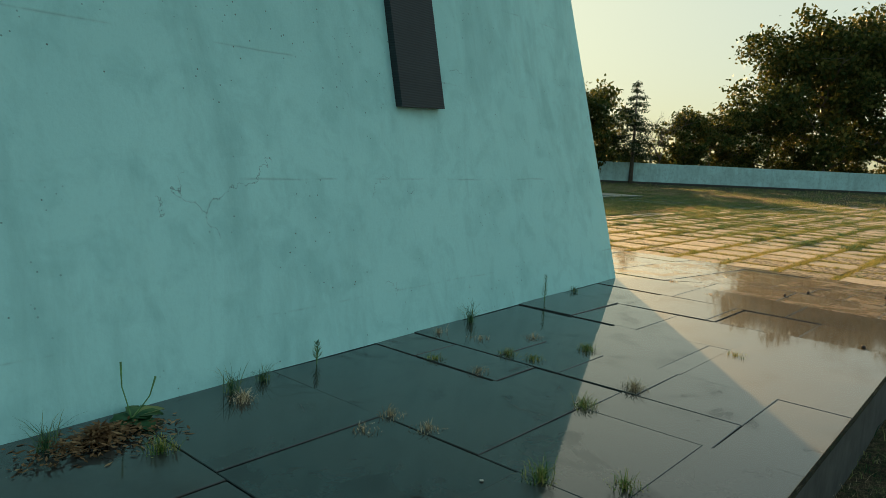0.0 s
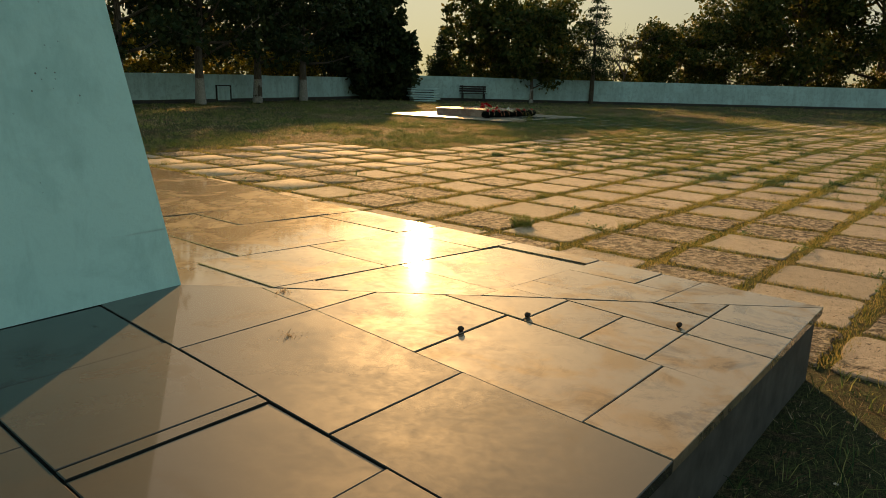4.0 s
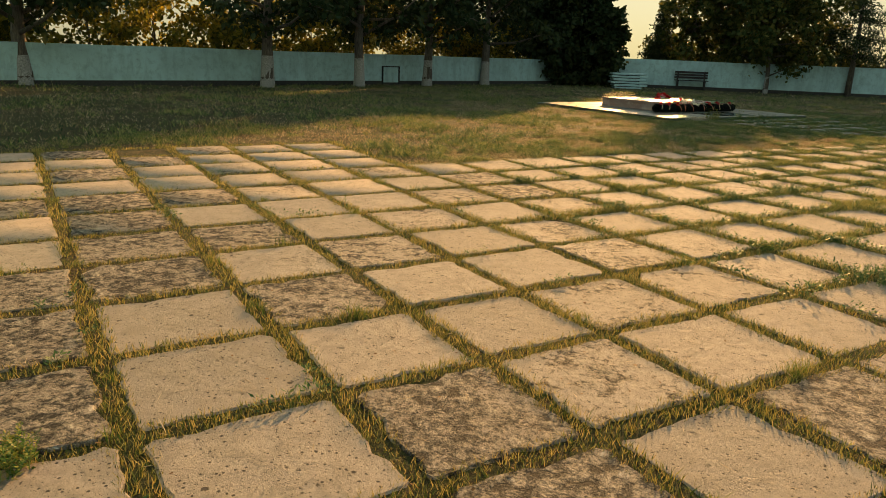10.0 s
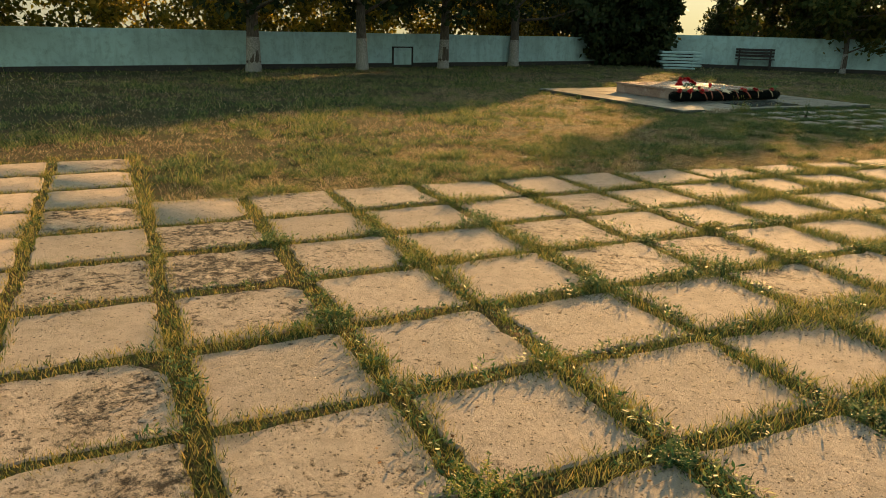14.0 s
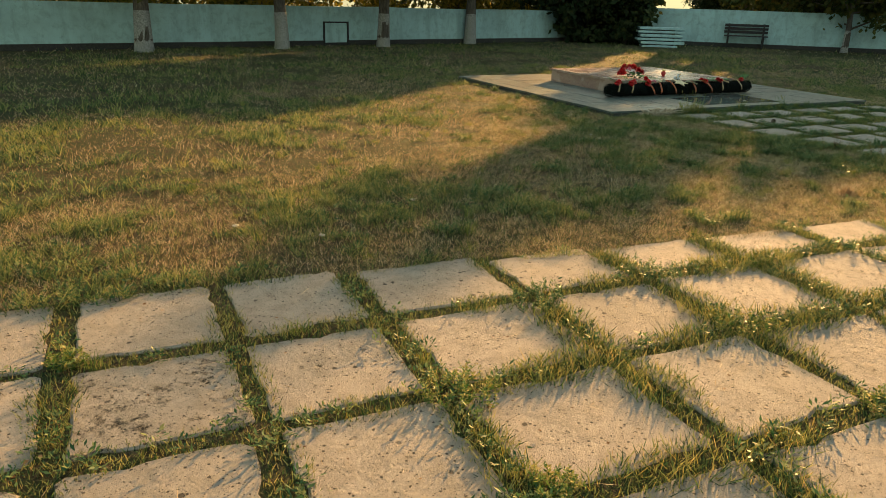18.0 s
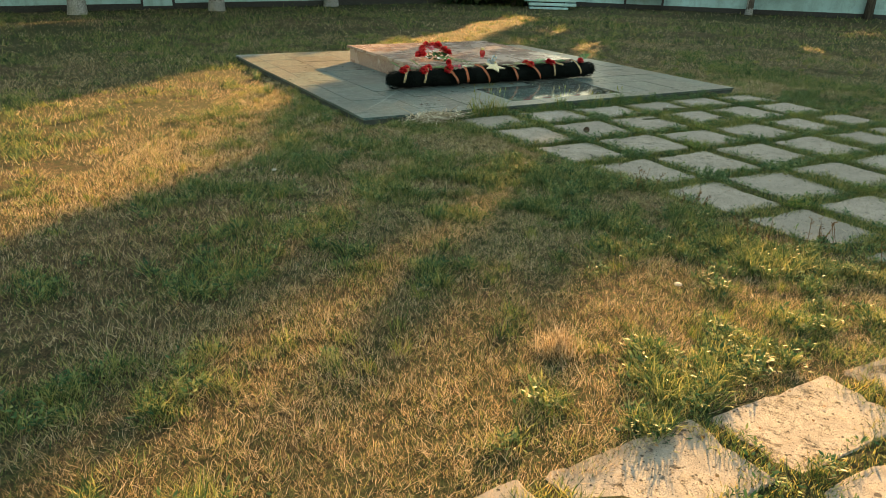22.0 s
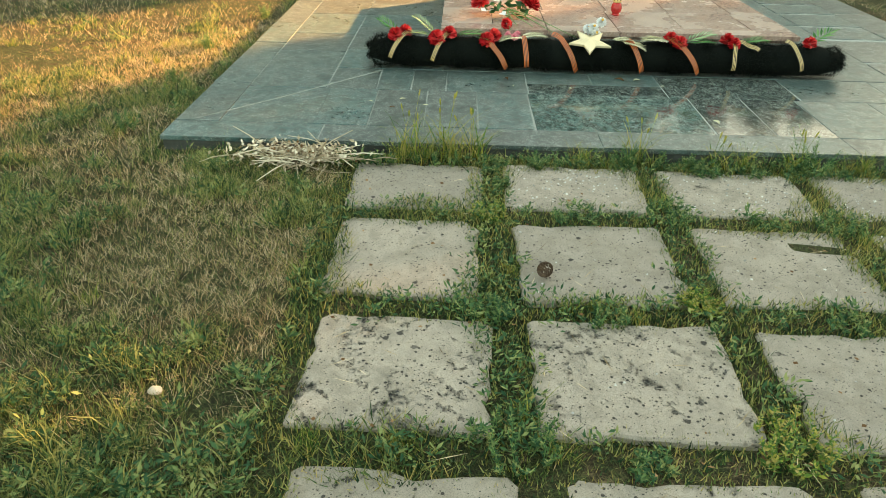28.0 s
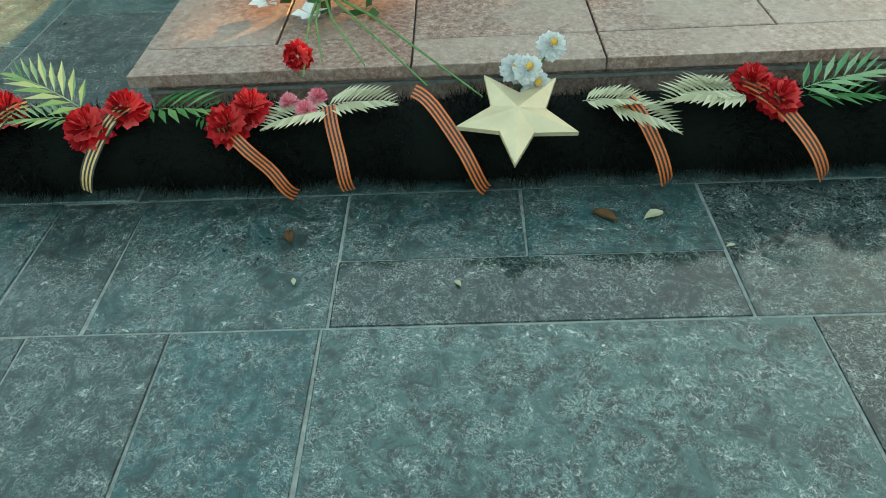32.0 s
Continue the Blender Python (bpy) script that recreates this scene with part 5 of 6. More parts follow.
LATTICE = np.random.default_rng(99).random((8, 256, 256))


def patch(u, v, scale, layer):
    """Smooth random patches in 0..1, about 1 / scale metres wide."""
    x, y = np.asarray(u) * scale + 500 + 31.7 * layer, np.asarray(v) * scale + 500 + 17.3 * layer
    i, j = np.floor(x).astype(int), np.floor(y).astype(int)
    fx, fy = x - i, y - j
    fx, fy = fx * fx * (3 - 2 * fx), fy * fy * (3 - 2 * fy)
    grid = LATTICE[layer]
    i, j, i1, j1 = i % 256, j % 256, (i + 1) % 256, (j + 1) % 256
    return (grid[i, j] * (1 - fx) + grid[i1, j] * fx) * (1 - fy) + (grid[i, j1] * (1 - fx) + grid[i1, j1] * fx) * fy


def waves(u, v, s):
    return 0.6 * patch(u, v, 1.6 * s, 0) + 0.4 * patch(u, v, 4.3 * s, 1)


def greenness(u, v):
    """0 where the turf is dry straw, 1 where it is a thick green clump."""
    return smooth_step(0.45, 0.64, 0.30 * patch(u, v, 0.8, 2) + 0.34 * patch(u, v, 2.9, 3) + 0.36 * patch(u, v, 8.5, 4))


def off_walk(u, v):
    best = np.full(u.shape, 1e9)
    for (a, b), (c, d) in zip(WALK, WALK[1:]):
        l2 = (c - a) ** 2 + (d - b) ** 2
        t = np.clip(((u - a) * (c - a) + (v - b) * (d - b)) / l2, 0, 1)
        best = np.minimum(best, np.hypot(u - a - t * (c - a), v - b - t * (d - b)))
    return best


def is_paved(u, v):
    edge = np.where(u < 5.3, 9.0, field_edge(u) + 0.05 * np.sin(u * 5.3) - 0.03)
    w = u - path_drift(v)
    path = (w > 14.9) & (w < 19.04) & (v > 6.5) & (v < 11.38)
    return ((v < edge) | path) & (u > 0.142) & (u < 24.5)


def to_joint(u, v):
    """How far from the middle line of the nearest joint."""
    def near(lines, w):
        i = np.clip(np.searchsorted(lines, w), 1, len(lines) - 1)
        return np.minimum(np.abs(w - lines[i - 1]), np.abs(lines[i] - w))
    field = np.minimum(near(U_LINES, u), near(V_LINES, v))
    path = np.minimum(near(U_PATH, u - path_drift(v)), near(V_PATH, v))
    return np.where((v > 6.7) & (u > 10), path - 0.028, field) + 0.004 * np.sin(u * 9 + v * 5) + 0.004 * np.sin(v * 13 - u * 4)


def in_joint(u, v, reach=0.005):
    return to_joint(u, v) < 0.036 + reach


def open_ground(u, v):
    mu, mv = u - 16.2, v - 12.6 - M_SHIFT
    mu, mv = 16.2 + mu * math.cos(M_TURN) + mv * math.sin(M_TURN), 12.6 - mu * math.sin(M_TURN) + mv * math.cos(M_TURN)
    dais = (mu > DU0 - 0.01) & (mu < DU1 + 0.01) & (mv > DV0 - 0.01) & (mv < DV1 + 0.01)
    plinth = (u < 0.02) & (v > -0.02)
    x, y = P0[0] + u * UX - v * UY, P0[1] + u * UY + v * UX
    outside = (y > 44.2 + 0.183 * (x + 2.6)) | (x < -2.2 - (44.2 - y) * 14.8 / 32.2)
    return ~(dais | plinth | outside)


def scatter(r, count, near, far):
    """Places between two distances from the walked line, in site coordinates."""
    lo, hi = WALK.min(0) - far, WALK.max(0) + far
    u, v = r.uniform(lo[0], hi[0], count), r.uniform(lo[1], hi[1], count)
    d = off_walk(u, v)
    keep = (d >= near) & (d < far)
    return u[keep], v[keep]


def blades(r, u, v, height, width, lean, bent):
    n = len(u)
    x, y = P0[0] + u * UX - v * UY, P0[1] + u * UY + v * UX
    z = ground_z(x, y) - 0.015
    base = np.stack([x, y, z], 1)
    a = r.uniform(0, math.tau, n)
    side = np.stack([np.cos(a), np.sin(a), 0 * a], 1) * (width * r.uniform(0.6, 1.3, n))[:, None]
    b = r.uniform(0, math.tau, n)
    out = np.stack([np.cos(b), np.sin(b), 0 * b], 1) * (height * lean * r.uniform(0.2, 1.3, n))[:, None]
    up = np.zeros((n, 3))
    up[:, 2] = height * r.uniform(0.6, 1.25, n) + 0.015
    tip = base + up + out
    if not bent:
        verts = np.stack([base - side, base + side, tip], 1).reshape(-1, 3)
        return verts, np.arange(3 * n).reshape(-1, 3)
    mid = base + up * 0.62 + out * 0.3
    verts = np.stack([base - side, base + side, mid - side * 0.75, mid + side * 0.75, tip], 1).reshape(-1, 3)
    i = (np.arange(n) * 5)[:, None]
    faces = np.concatenate([i + [[0, 1, 3]], i + [[0, 3, 2]], i + [[2, 3, 4]]])
    return verts, faces


def grass_object(name, pieces, mat, label):
    vs, fs, k = [], [], 0
    for v, f in pieces:
        vs.append(v)
        fs.append(f + k)
        k += len(v)
    ob = new(name, np_mesh(name, np.concatenate(vs), np.concatenate(fs), mat))
    return tagged(ob, label, "grass", kind="stuff")


def make_grass():
    r = np.random.default_rng(12)
    joint, shaggy, green, dry = [], [], [], []
    bands = ((0.0, 2.2, 11000, 1.15, True), (2.2, 4.5, 6800, 1.4, False), (4.5, 8.0, 2600, 2.1, False), (8.0, 15.0, 620, 3.6, False), (15.0, 30.0, 80, 7.0, False))
    for near, far, per, big, bent in bands:
        lo, hi = WALK.min(0) - far, WALK.max(0) + far
        count = int(np.prod(hi - lo) * per)
        chunk = 1500000
        for start in range(0, count, chunk):
            u, v = scatter(r, min(chunk, count - start), near, far)
            ok = open_ground(u, v) & (u > -8)
            u, v = u[ok], v[ok]
            paved = is_paved(u, v)
            # joints: thin yellow grass near the plinth, wide and shaggy further on
            ju, jv = u[paved], v[paved]
            lush = np.clip(1.6 * (0.5 * patch(ju, jv, 1.3, 5) + 0.5 * patch(ju, jv, 4.5, 6)) - 0.3, 0, 1)
            far_on = np.clip((ju - 3.5) / 4, 0, 1)
            reach = 0.012 + 0.012 * lush + far_on * (0.012 + 0.075 * lush ** 1.5 * r.random(len(ju)) ** 0.7)
            k = in_joint(ju, jv, reach) & (r.random(len(ju)) < (0.75 + 0.5 * lush))
            ju, jv, lush, far_on = ju[k], jv[k], lush[k], far_on[k]
            tall = (0.013 + 0.012 * lush + far_on * 0.028 * lush ** 1.5) * (1 + 0.12 * (big - 1))
            thick = r.random(len(ju)) < 0.15 + 0.6 * far_on
            joint.append(blades(r, ju[~thick], jv[~thick], tall[~thick], 0.0019 * big, 1.15, False))
            shaggy.append(blades(r, ju[thick], jv[thick], tall[thick] * 0.85, 0.0026 * big, 1.5, False))
            # lawn
            lu, lv = u[~paved], v[~paved]
            soil = (lu < 0.2) | (lv < -1)
            g = greenness(lu, lv)
            bare = patch(lu, lv, 3.3, 7)
            keep = r.random(len(lu)) < np.where(soil, 0.10, np.clip(0.42 + 0.55 * g, 0, 1) * np.clip((bare - 0.13) * 6, 0.12, 1))
            lu, lv, g = lu[keep], lv[keep], g[keep]
            is_dry = r.random(len(lu)) > np.clip(0.12 + 0.8 * g, 0, 1)
            clump = patch(lu, lv, 14, 1)
            h = (0.012 + 0.07 * g * smooth_step(0.35, 0.8, clump)) * (1 + 0.1 * (big - 1))
            green.append(blades(r, lu[~is_dry], lv[~is_dry], h[~is_dry], 0.0018 * big, 1.3, bent))
            dry.append(blades(r, lu[is_dry], lv[is_dry], 0.012 + h[is_dry] * 0.5, 0.0011 * big, 2.2, False))
    # the lawn's fine mat, close to the walk
    mat_green, mat_dry = [], []
    for near, far, per, big in ((0.0, 2.3, 21000, 1.0), (2.3, 4.2, 9000, 1.35)):
        lo, hi = WALK.min(0) - far, WALK.max(0) + far
        u, v = scatter(r, int(np.prod(hi - lo) * per), near, far)
        k = ~is_paved(u, v) & (u > 4)
        u, v = u[k], v[k]
        k = open_ground(u, v) & (r.random(len(u)) < 0.12 + smooth_step(0.36, 0.6, 0.6 * patch(u, v, 24, 5) + 0.4 * patch(u, v, 60, 0)))
        u, v = u[k], v[k]
        g = greenness(u, v)
        straw = r.random(len(u)) > 0.22 + 0.6 * g
        tall = 0.010 + 0.024 * patch(u, v, 9, 6) + 0.016 * g
        mat_green.append(blades(r, u[~straw], v[~straw], tall[~straw], 0.0014 * big, 1.4, False))
        mat_dry.append(blades(r, u[straw], v[straw], tall[straw] * 0.8, 0.0011 * big, 2.2, False))
    grass_object("fine_turf", mat_green, M_TURF, "fine short green blades of the lawn's mat")
    grass_object("straw_mat", mat_dry, M_DRY, "fine dry straw matted between the green blades")
    grass_object("joint_grass", joint, M_JOINT_GRASS, "short yellow-green grass growing in the joints of the pavers")
    grass_object("shaggy_joint_grass", shaggy, M_TURF, "dark green shaggy grass spreading out of the joints")
    grass_object("lawn_grass", green, M_TURF, "patchy green lawn grass")
    grass_object("dry_grass", dry, M_DRY, "dry straw-coloured grass between the green patches")


make_grass()


def leaf_clumps(r, u, v, per, spread, leaf, tall):
    n = len(u) * per
    size = np.repeat(r.uniform(0.5, 1.3, len(u)), per)
    a = r.uniform(0, math.tau, n)
    rad = np.abs(r.normal(0, spread, n)) * size
    uu, vv = np.repeat(u, per) + np.cos(a) * rad, np.repeat(v, per) + np.sin(a) * rad
    x, y = P0[0] + uu * UX - vv * UY, P0[1] + uu * UY + vv * UX
    z = ground_z(x, y) + 0.004 + np.clip(tall * size - rad * 0.7, 0.002, 0.1) * r.random(n)
    p = np.stack([x, y, z], 1)
    d = np.stack([np.cos(a) + r.normal(0, 0.6, n), np.sin(a) + r.normal(0, 0.6, n), r.uniform(0.05, 0.9, n)], 1)
    d /= np.linalg.norm(d, axis=1)[:, None]
    s = np.cross(d, np.stack([r.normal(0, 0.4, n), r.normal(0, 0.4, n), np.ones(n)], 1))
    s /= np.linalg.norm(s, axis=1)[:, None]
    ln = (r.uniform(0.5, 1.2, n) * leaf * (0.6 + 0.5 * size))[:, None]
    return np.stack([p, p + d * ln * 0.5 + s * ln * 0.16, p + d * ln, p + d * ln * 0.5 - s * ln * 0.16], 1).reshape(-1, 3), np.arange(4 * n).reshape(-1, 4)


def make_weeds():
    """Low leafy clumps in the joints and the lawn."""
    r = np.random.default_rng(15)
    u, v = r.uniform(0.2, 24, 420000), r.uniform(-8, 14, 420000)
    d = off_walk(u, v)
    paved = is_paved(u, v)
    lush = waves(u + 5, v + 2, 1.1)
    joint = paved & (to_joint(u, v) < 0.02 + 0.05 * np.clip(lush - 0.5, 0, 1) + np.clip((u - 5) / 3, 0, 1) * 0.045 * lush) & open_ground(u, v) & (d < 11) & (r.random(len(u)) < np.exp(-d / 4.5)) & (lush > np.where(u < 5, 0.66, 0.36))
    k = np.flatnonzero(joint)[:5600]
    verts, faces = leaf_clumps(r, u[k], v[k], 20, 0.03, 0.024, 0.05)
    ob = new("joint_weeds", np_mesh("joint_weeds", verts, faces, M_WEED))
    tagged(ob, "low leafy weeds rooted in the joints of the pavers", "weeds", kind="stuff")
    turf = ~paved & open_ground(u, v) & (u > 3) & (d < 9) & (r.random(len(u)) < 0.9 * np.exp(-d / 3.0)) & (greenness(u, v) * patch(u, v, 14, 1) > 0.38)
    k = np.flatnonzero(turf)[:9000]
    verts, faces = leaf_clumps(r, u[k], v[k], 20, 0.034, 0.024, 0.05)
    ob = new("lawn_weeds", np_mesh("lawn_weeds", verts, faces, M_WEED))
    tagged(ob, "dark green leafy weeds in the turf", "weeds", kind="stuff")
    # taller tufts here and there
    pick = np.flatnonzero((paved & (to_joint(u, v) < 0.02) | (~paved & (r.random(len(u)) < 0.25))) & open_ground(u, v) & (d < 8) & (u > 0.3))
    k = r.choice(pick, 700, replace=False)
    n = 46
    uu = np.repeat(u[k], n) + r.normal(0, 0.02, len(k) * n)
    vv = np.repeat(v[k], n) + r.normal(0, 0.02, len(k) * n)
    tall = np.repeat(r.uniform(0.03, 0.085, len(k)), n)
    grass_object("grass_tufts", [blades(r, uu, vv, tall * 0.8, 0.0011, 1.3, True)], M_GRASS, "taller tufts of grass standing out of joints and turf")


make_weeds()

# ---------------------------------------------------------------- small things
M_STICK = varied("dry_stems", [(0.2, (0.36, 0.29, 0.20)), (0.6, (0.58, 0.50, 0.37)), (0.9, (0.74, 0.67, 0.54))], 0.8, 0.1)
M_DEAD = varied("dead_leaves", [(0.2, (0.12, 0.065, 0.03)), (0.6, (0.22, 0.12, 0.055)), (0.9, (0.33, 0.2, 0.1))], 0.8, 0.15)
M_CONE = simple("pine_cone", (0.09, 0.055, 0.035), 0.8, 0, 0.4, 60, 0.4)
M_DUNG = simple("dark_dropping", (0.035, 0.025, 0.02), 0.8, 0, 0.3)
M_PALE = simple("pale_litter", (0.42, 0.38, 0.32), 0.7, 0, 0.15)
M_METAL = simple("rusty_iron", (0.035, 0.032, 0.032), 0.7, 0.3, 0.3)


def plinth_place(u, v):
    return site(u, v, PLINTH_Z)


def ground_place(u, v, up=0.0):
    x, y, _ = site(u, v)
    return (x, y, float(ground_z(np.float64(x), np.float64(y))) + up)


def tuft(at, seed, height, blades_n, mat, label, spread=0.03, dry=0.0):
    """A small clump of fine arching blades rooted in a crack."""
    g = random.Random(seed)
    t = thing("weed_tuft", at, 0, label, "weed", "weeds in the cracks")
    bm = bmesh.new()
    for _ in range(int(blades_n * 3.6)):
        a, b = g.uniform(0, math.tau), g.uniform(0, math.tau)
        p = Vector((math.cos(a), math.sin(a), 0)) * g.random() ** 1.5 * spread
        h = height * g.uniform(0.25, 1.0)
        d = Vector((math.cos(b), math.sin(b), 0)) * h * g.uniform(0.1, 1.3)
        s = Vector((-math.sin(b), math.cos(b), 0)) * g.uniform(0.0006, 0.0011)
        rows = []
        for f, w in ((0.0, 1.0), (0.4, 0.95), (0.75, 0.7)):
            c = p + d * f ** 1.6 + Vector((0, 0, h * (1.15 * f - 0.3 * f * f)))
            rows.append((bm.verts.new(c - s * w), bm.verts.new(c + s * w)))
        tip = bm.verts.new(p + d + Vector((0, 0, h * 0.8)))
        for (a1, a2), (b1, b2) in zip(rows, rows[1:]):
            bm.faces.new((a1, a2, b2, b1))
        bm.faces.new((rows[-1][0], rows[-1][1], tip))
    for _ in range(blades_n * 2):
        a = g.uniform(0, math.tau)
        p = Vector((math.cos(a), math.sin(a), 0)) * g.random() * spread * 1.3 + Vector((0, 0, g.uniform(0.001, height * 0.3)))
        d = Vector((g.gauss(0, 1), g.gauss(0, 1), 0.3)).normalized() * g.uniform(0.005, 0.011)
        s = d.cross(Vector((0, 0, 1))) * 0.22
        bm.faces.new([bm.verts.new(q) for q in (p, p + d * 0.5 + s, p + d, p + d * 0.5 - s)])
    loose("foliage", bm, mat, t)
    return t


for n, (u, v, h, k, dry) in enumerate([(-4.22, 1.41, 0.03, 26, 0), (-3.92, 1.24, 0.04, 34, 0), (-3.9, 1.12, 0.035, 30, 0), (-3.57, 1.04, 0.045, 40, 0), (-3.94, 0.62, 0.05, 60, 1), (-4.26, 0.66, 0.05, 36, 0), (-4.84, 1.06, 0.035, 20, 1), (-4.84, 0.89, 0.03, 22, 1), (-4.88, 0.44, 0.07, 36, 0), (-3.8, 1.49, 0.03, 16, 1), (-4.22, 1.17, 0.03, 18, 1), (-3.58, 1.33, 0.03, 22, 1), (-4.99, 1.03, 0.025, 14, 1), (-3.88, 1.69, 0.05, 12, 1), (-3.1, 0.52, 0.03, 16, 0), (-1.6, 1.2, 0.02, 14, 1), (-1.3, 1.6, 0.02, 12, 1), (-4.75, 0.25, 0.05, 28, 0)]):
    tuft(plinth_place(u, v), 300 + n, h, k, M_GRASS if not dry else M_DRY, "dry little weed tuft in a slate joint" if dry else "green weed tuft in a slate joint", 0.05, dry)


def sprig(at, height, seed, label):
    """An upright leafy shoot."""
    g = random.Random(seed)
    t = thing("leafy_sprig", at, 0, label, "weed", "weeds at the wall's foot")
    bm = bmesh.new()
    tube(bm, [(0, 0, 0), (0.003, 0.004, height)], [0.003, 0.0015], 5)
    part("stem", bm, M_STEM, t)
    bm = bmesh.new()
    for k in range(34):
        f = 0.15 + 0.85 * k / 33
        a = k * 2.4
        p = Vector((0, 0, height * f))
        d = Vector((math.cos(a), math.sin(a), 0.75)).normalized() * 0.035 * (1.15 - 0.6 * f)
        s = d.cross(Vector((0, 0, 1))).normalized() * 0.0035
        bm.faces.new([bm.verts.new(q) for q in (p, p + d * 0.5 + s, p + d, p + d * 0.5 - s)])
    loose("foliage", bm, M_WEED, t)


sprig(plinth_place(-2.76, 1.80), 0.16, 1, "upright dark green shoot at the foot of the white wall")
sprig(plinth_place(-4.65, 1.68), 0.09, 2, "short leafy shoot at the foot of the white wall")
for n, (u, v, h) in enumerate([(-3.57, 1.74, 0.16), (-5.10, 1.60, 0.11), (-2.32, 1.85, 0.06), (-5.75, 1.52, 0.12), (-4.95, 1.63, 0.08)]):
    tuft(plinth_place(u, v), 340 + n, h, 22, M_WEED, "thin grass stalks against the white wall", 0.03)
tuft(plinth_place(-5.12, 1.50), 350, 0.05, 44, M_DRY, "brown withered tuft on the slate", 0.045, 1)


def make_leaf_pile():
    g = random.Random(61)
    t = thing("leaf_litter", plinth_place(-5.62, 1.47), 51.5, "heap of brown dead leaves and needles against the wall", "leaf litter")
    bm = bmesh.new()
    for _ in range(900):
        a, r = g.uniform(0, math.tau), abs(g.gauss(0, 0.5))
        x, y = math.cos(a) * r * 0.24, math.sin(a) * r * 0.11
        z = 0.003 + max(0, 0.055 - 0.05 * r) * g.random()
        p = Vector((x, y, z))
        d = Vector((g.gauss(0, 1), g.gauss(0, 1), g.gauss(0, 0.25))).normalized() * g.uniform(0.012, 0.04)
        s = d.cross(Vector((g.gauss(0, 0.3), g.gauss(0, 0.3), 1))).normalized() * 0.0045
        v = [p, p + d * 0.5 + s, p + d, p + d * 0.5 - s]
        for q in v:
            q.z = max(q.z, 0.001)
        bm.faces.new([bm.verts.new(q) for q in v])
    loose("litter", bm, M_DEAD, t)
    w = thing("broadleaf_weed", plinth_place(-5.48, 1.56), 0, "broad-leaved dark plantain with two thin stalks", "weed")
    bm = bmesh.new()
    for k in range(9):
        a = k * 2.4
        d = Vector((math.cos(a), math.sin(a), g.uniform(0.2, 0.9))).normalized()
        s = d.cross(Vector((0, 0, 1))).normalized()
        ln = g.uniform(0.08, 0.13)
        rows = []
        for f, wd in ((0.0, 0.004), (0.3, 0.026), (0.6, 0.034), (0.85, 0.02), (1.0, 0.002)):
            c = d * ln * f + Vector((0, 0, -0.05 * f * f + 0.01))
            rows.append([bm.verts.new(c - s * wd + Vector((0, 0, 0.006))), bm.verts.new(c), bm.verts.new(c + s * wd + Vector((0, 0, 0.006)))])
        for a1, b1 in zip(rows, rows[1:]):
            bm.faces.new((a1[0], a1[1], b1[1], b1[0]))
            bm.faces.new((a1[1], a1[2], b1[2], b1[1]))
    part("leaf_rosette", bm, M_WEED, w, "", True)
    for dx, h in ((-0.04, 0.19), (0.07, 0.15)):
        bm = bmesh.new()
        tube(bm, [(0, 0, 0.01), (dx * 0.8, 0, h * 0.6), (dx, 0.01, h)], [0.002, 0.002, 0.0035], 5)
        part("stalk", bm, M_STEM, w)
    tuft(plinth_place(-5.52, 1.30), 352, 0.06, 40, M_GRASS, "green tuft beside the heap of leaves", 0.05)


make_leaf_pile()


def pebble(name, at, size, seed, mat, label, category, flat=0.6):
    g = random.Random(seed)
    bm = bmesh.new()
    bmesh.ops.create_icosphere(bm, subdivisions=2, radius=size)
    for v in bm.verts:
        v.co *= 1 + 0.25 * noise.noise(v.co * (2.0 / size) + Vector((seed, 0, 0)))
        v.co.z = v.co.z * flat + size * flat * 0.8
    ob = link_bm(name, bm, mat, None, "", True)
    ob.matrix_world = pose(*at, 0, 0, g.uniform(0, 360))
    return tagged(ob, label, category)


for n, (u, v) in enumerate([(-1.17, 0.84), (-0.89, 0.76), (-0.61, 0.32), (-2.41, 0.12)]):
    pebble("dropping", plinth_place(u, v), 0.011, 70 + n, M_DUNG, "small dark dried dropping on the slate", "dropping", 0.9)["group"] = "droppings on the slate"
for n, (u, v) in enumerate([(9.89, 7.97), (8.71, 7.76), (9.13, 7.43), (13.97, 7.48), (12.83, 10.14), (14.65, 9.67), (-0.8, -0.25), (-5.0, 0.55)]):
    at = plinth_place(u, v) if u < -2 else ground_place(u, v, 0.004)
    pebble("litter_scrap", at, 0.007 if u < 0 else 0.02, 80 + n, M_PALE, "pale dry scrap lying on the ground", "litter", 0.3)["group"] = "scattered scraps"


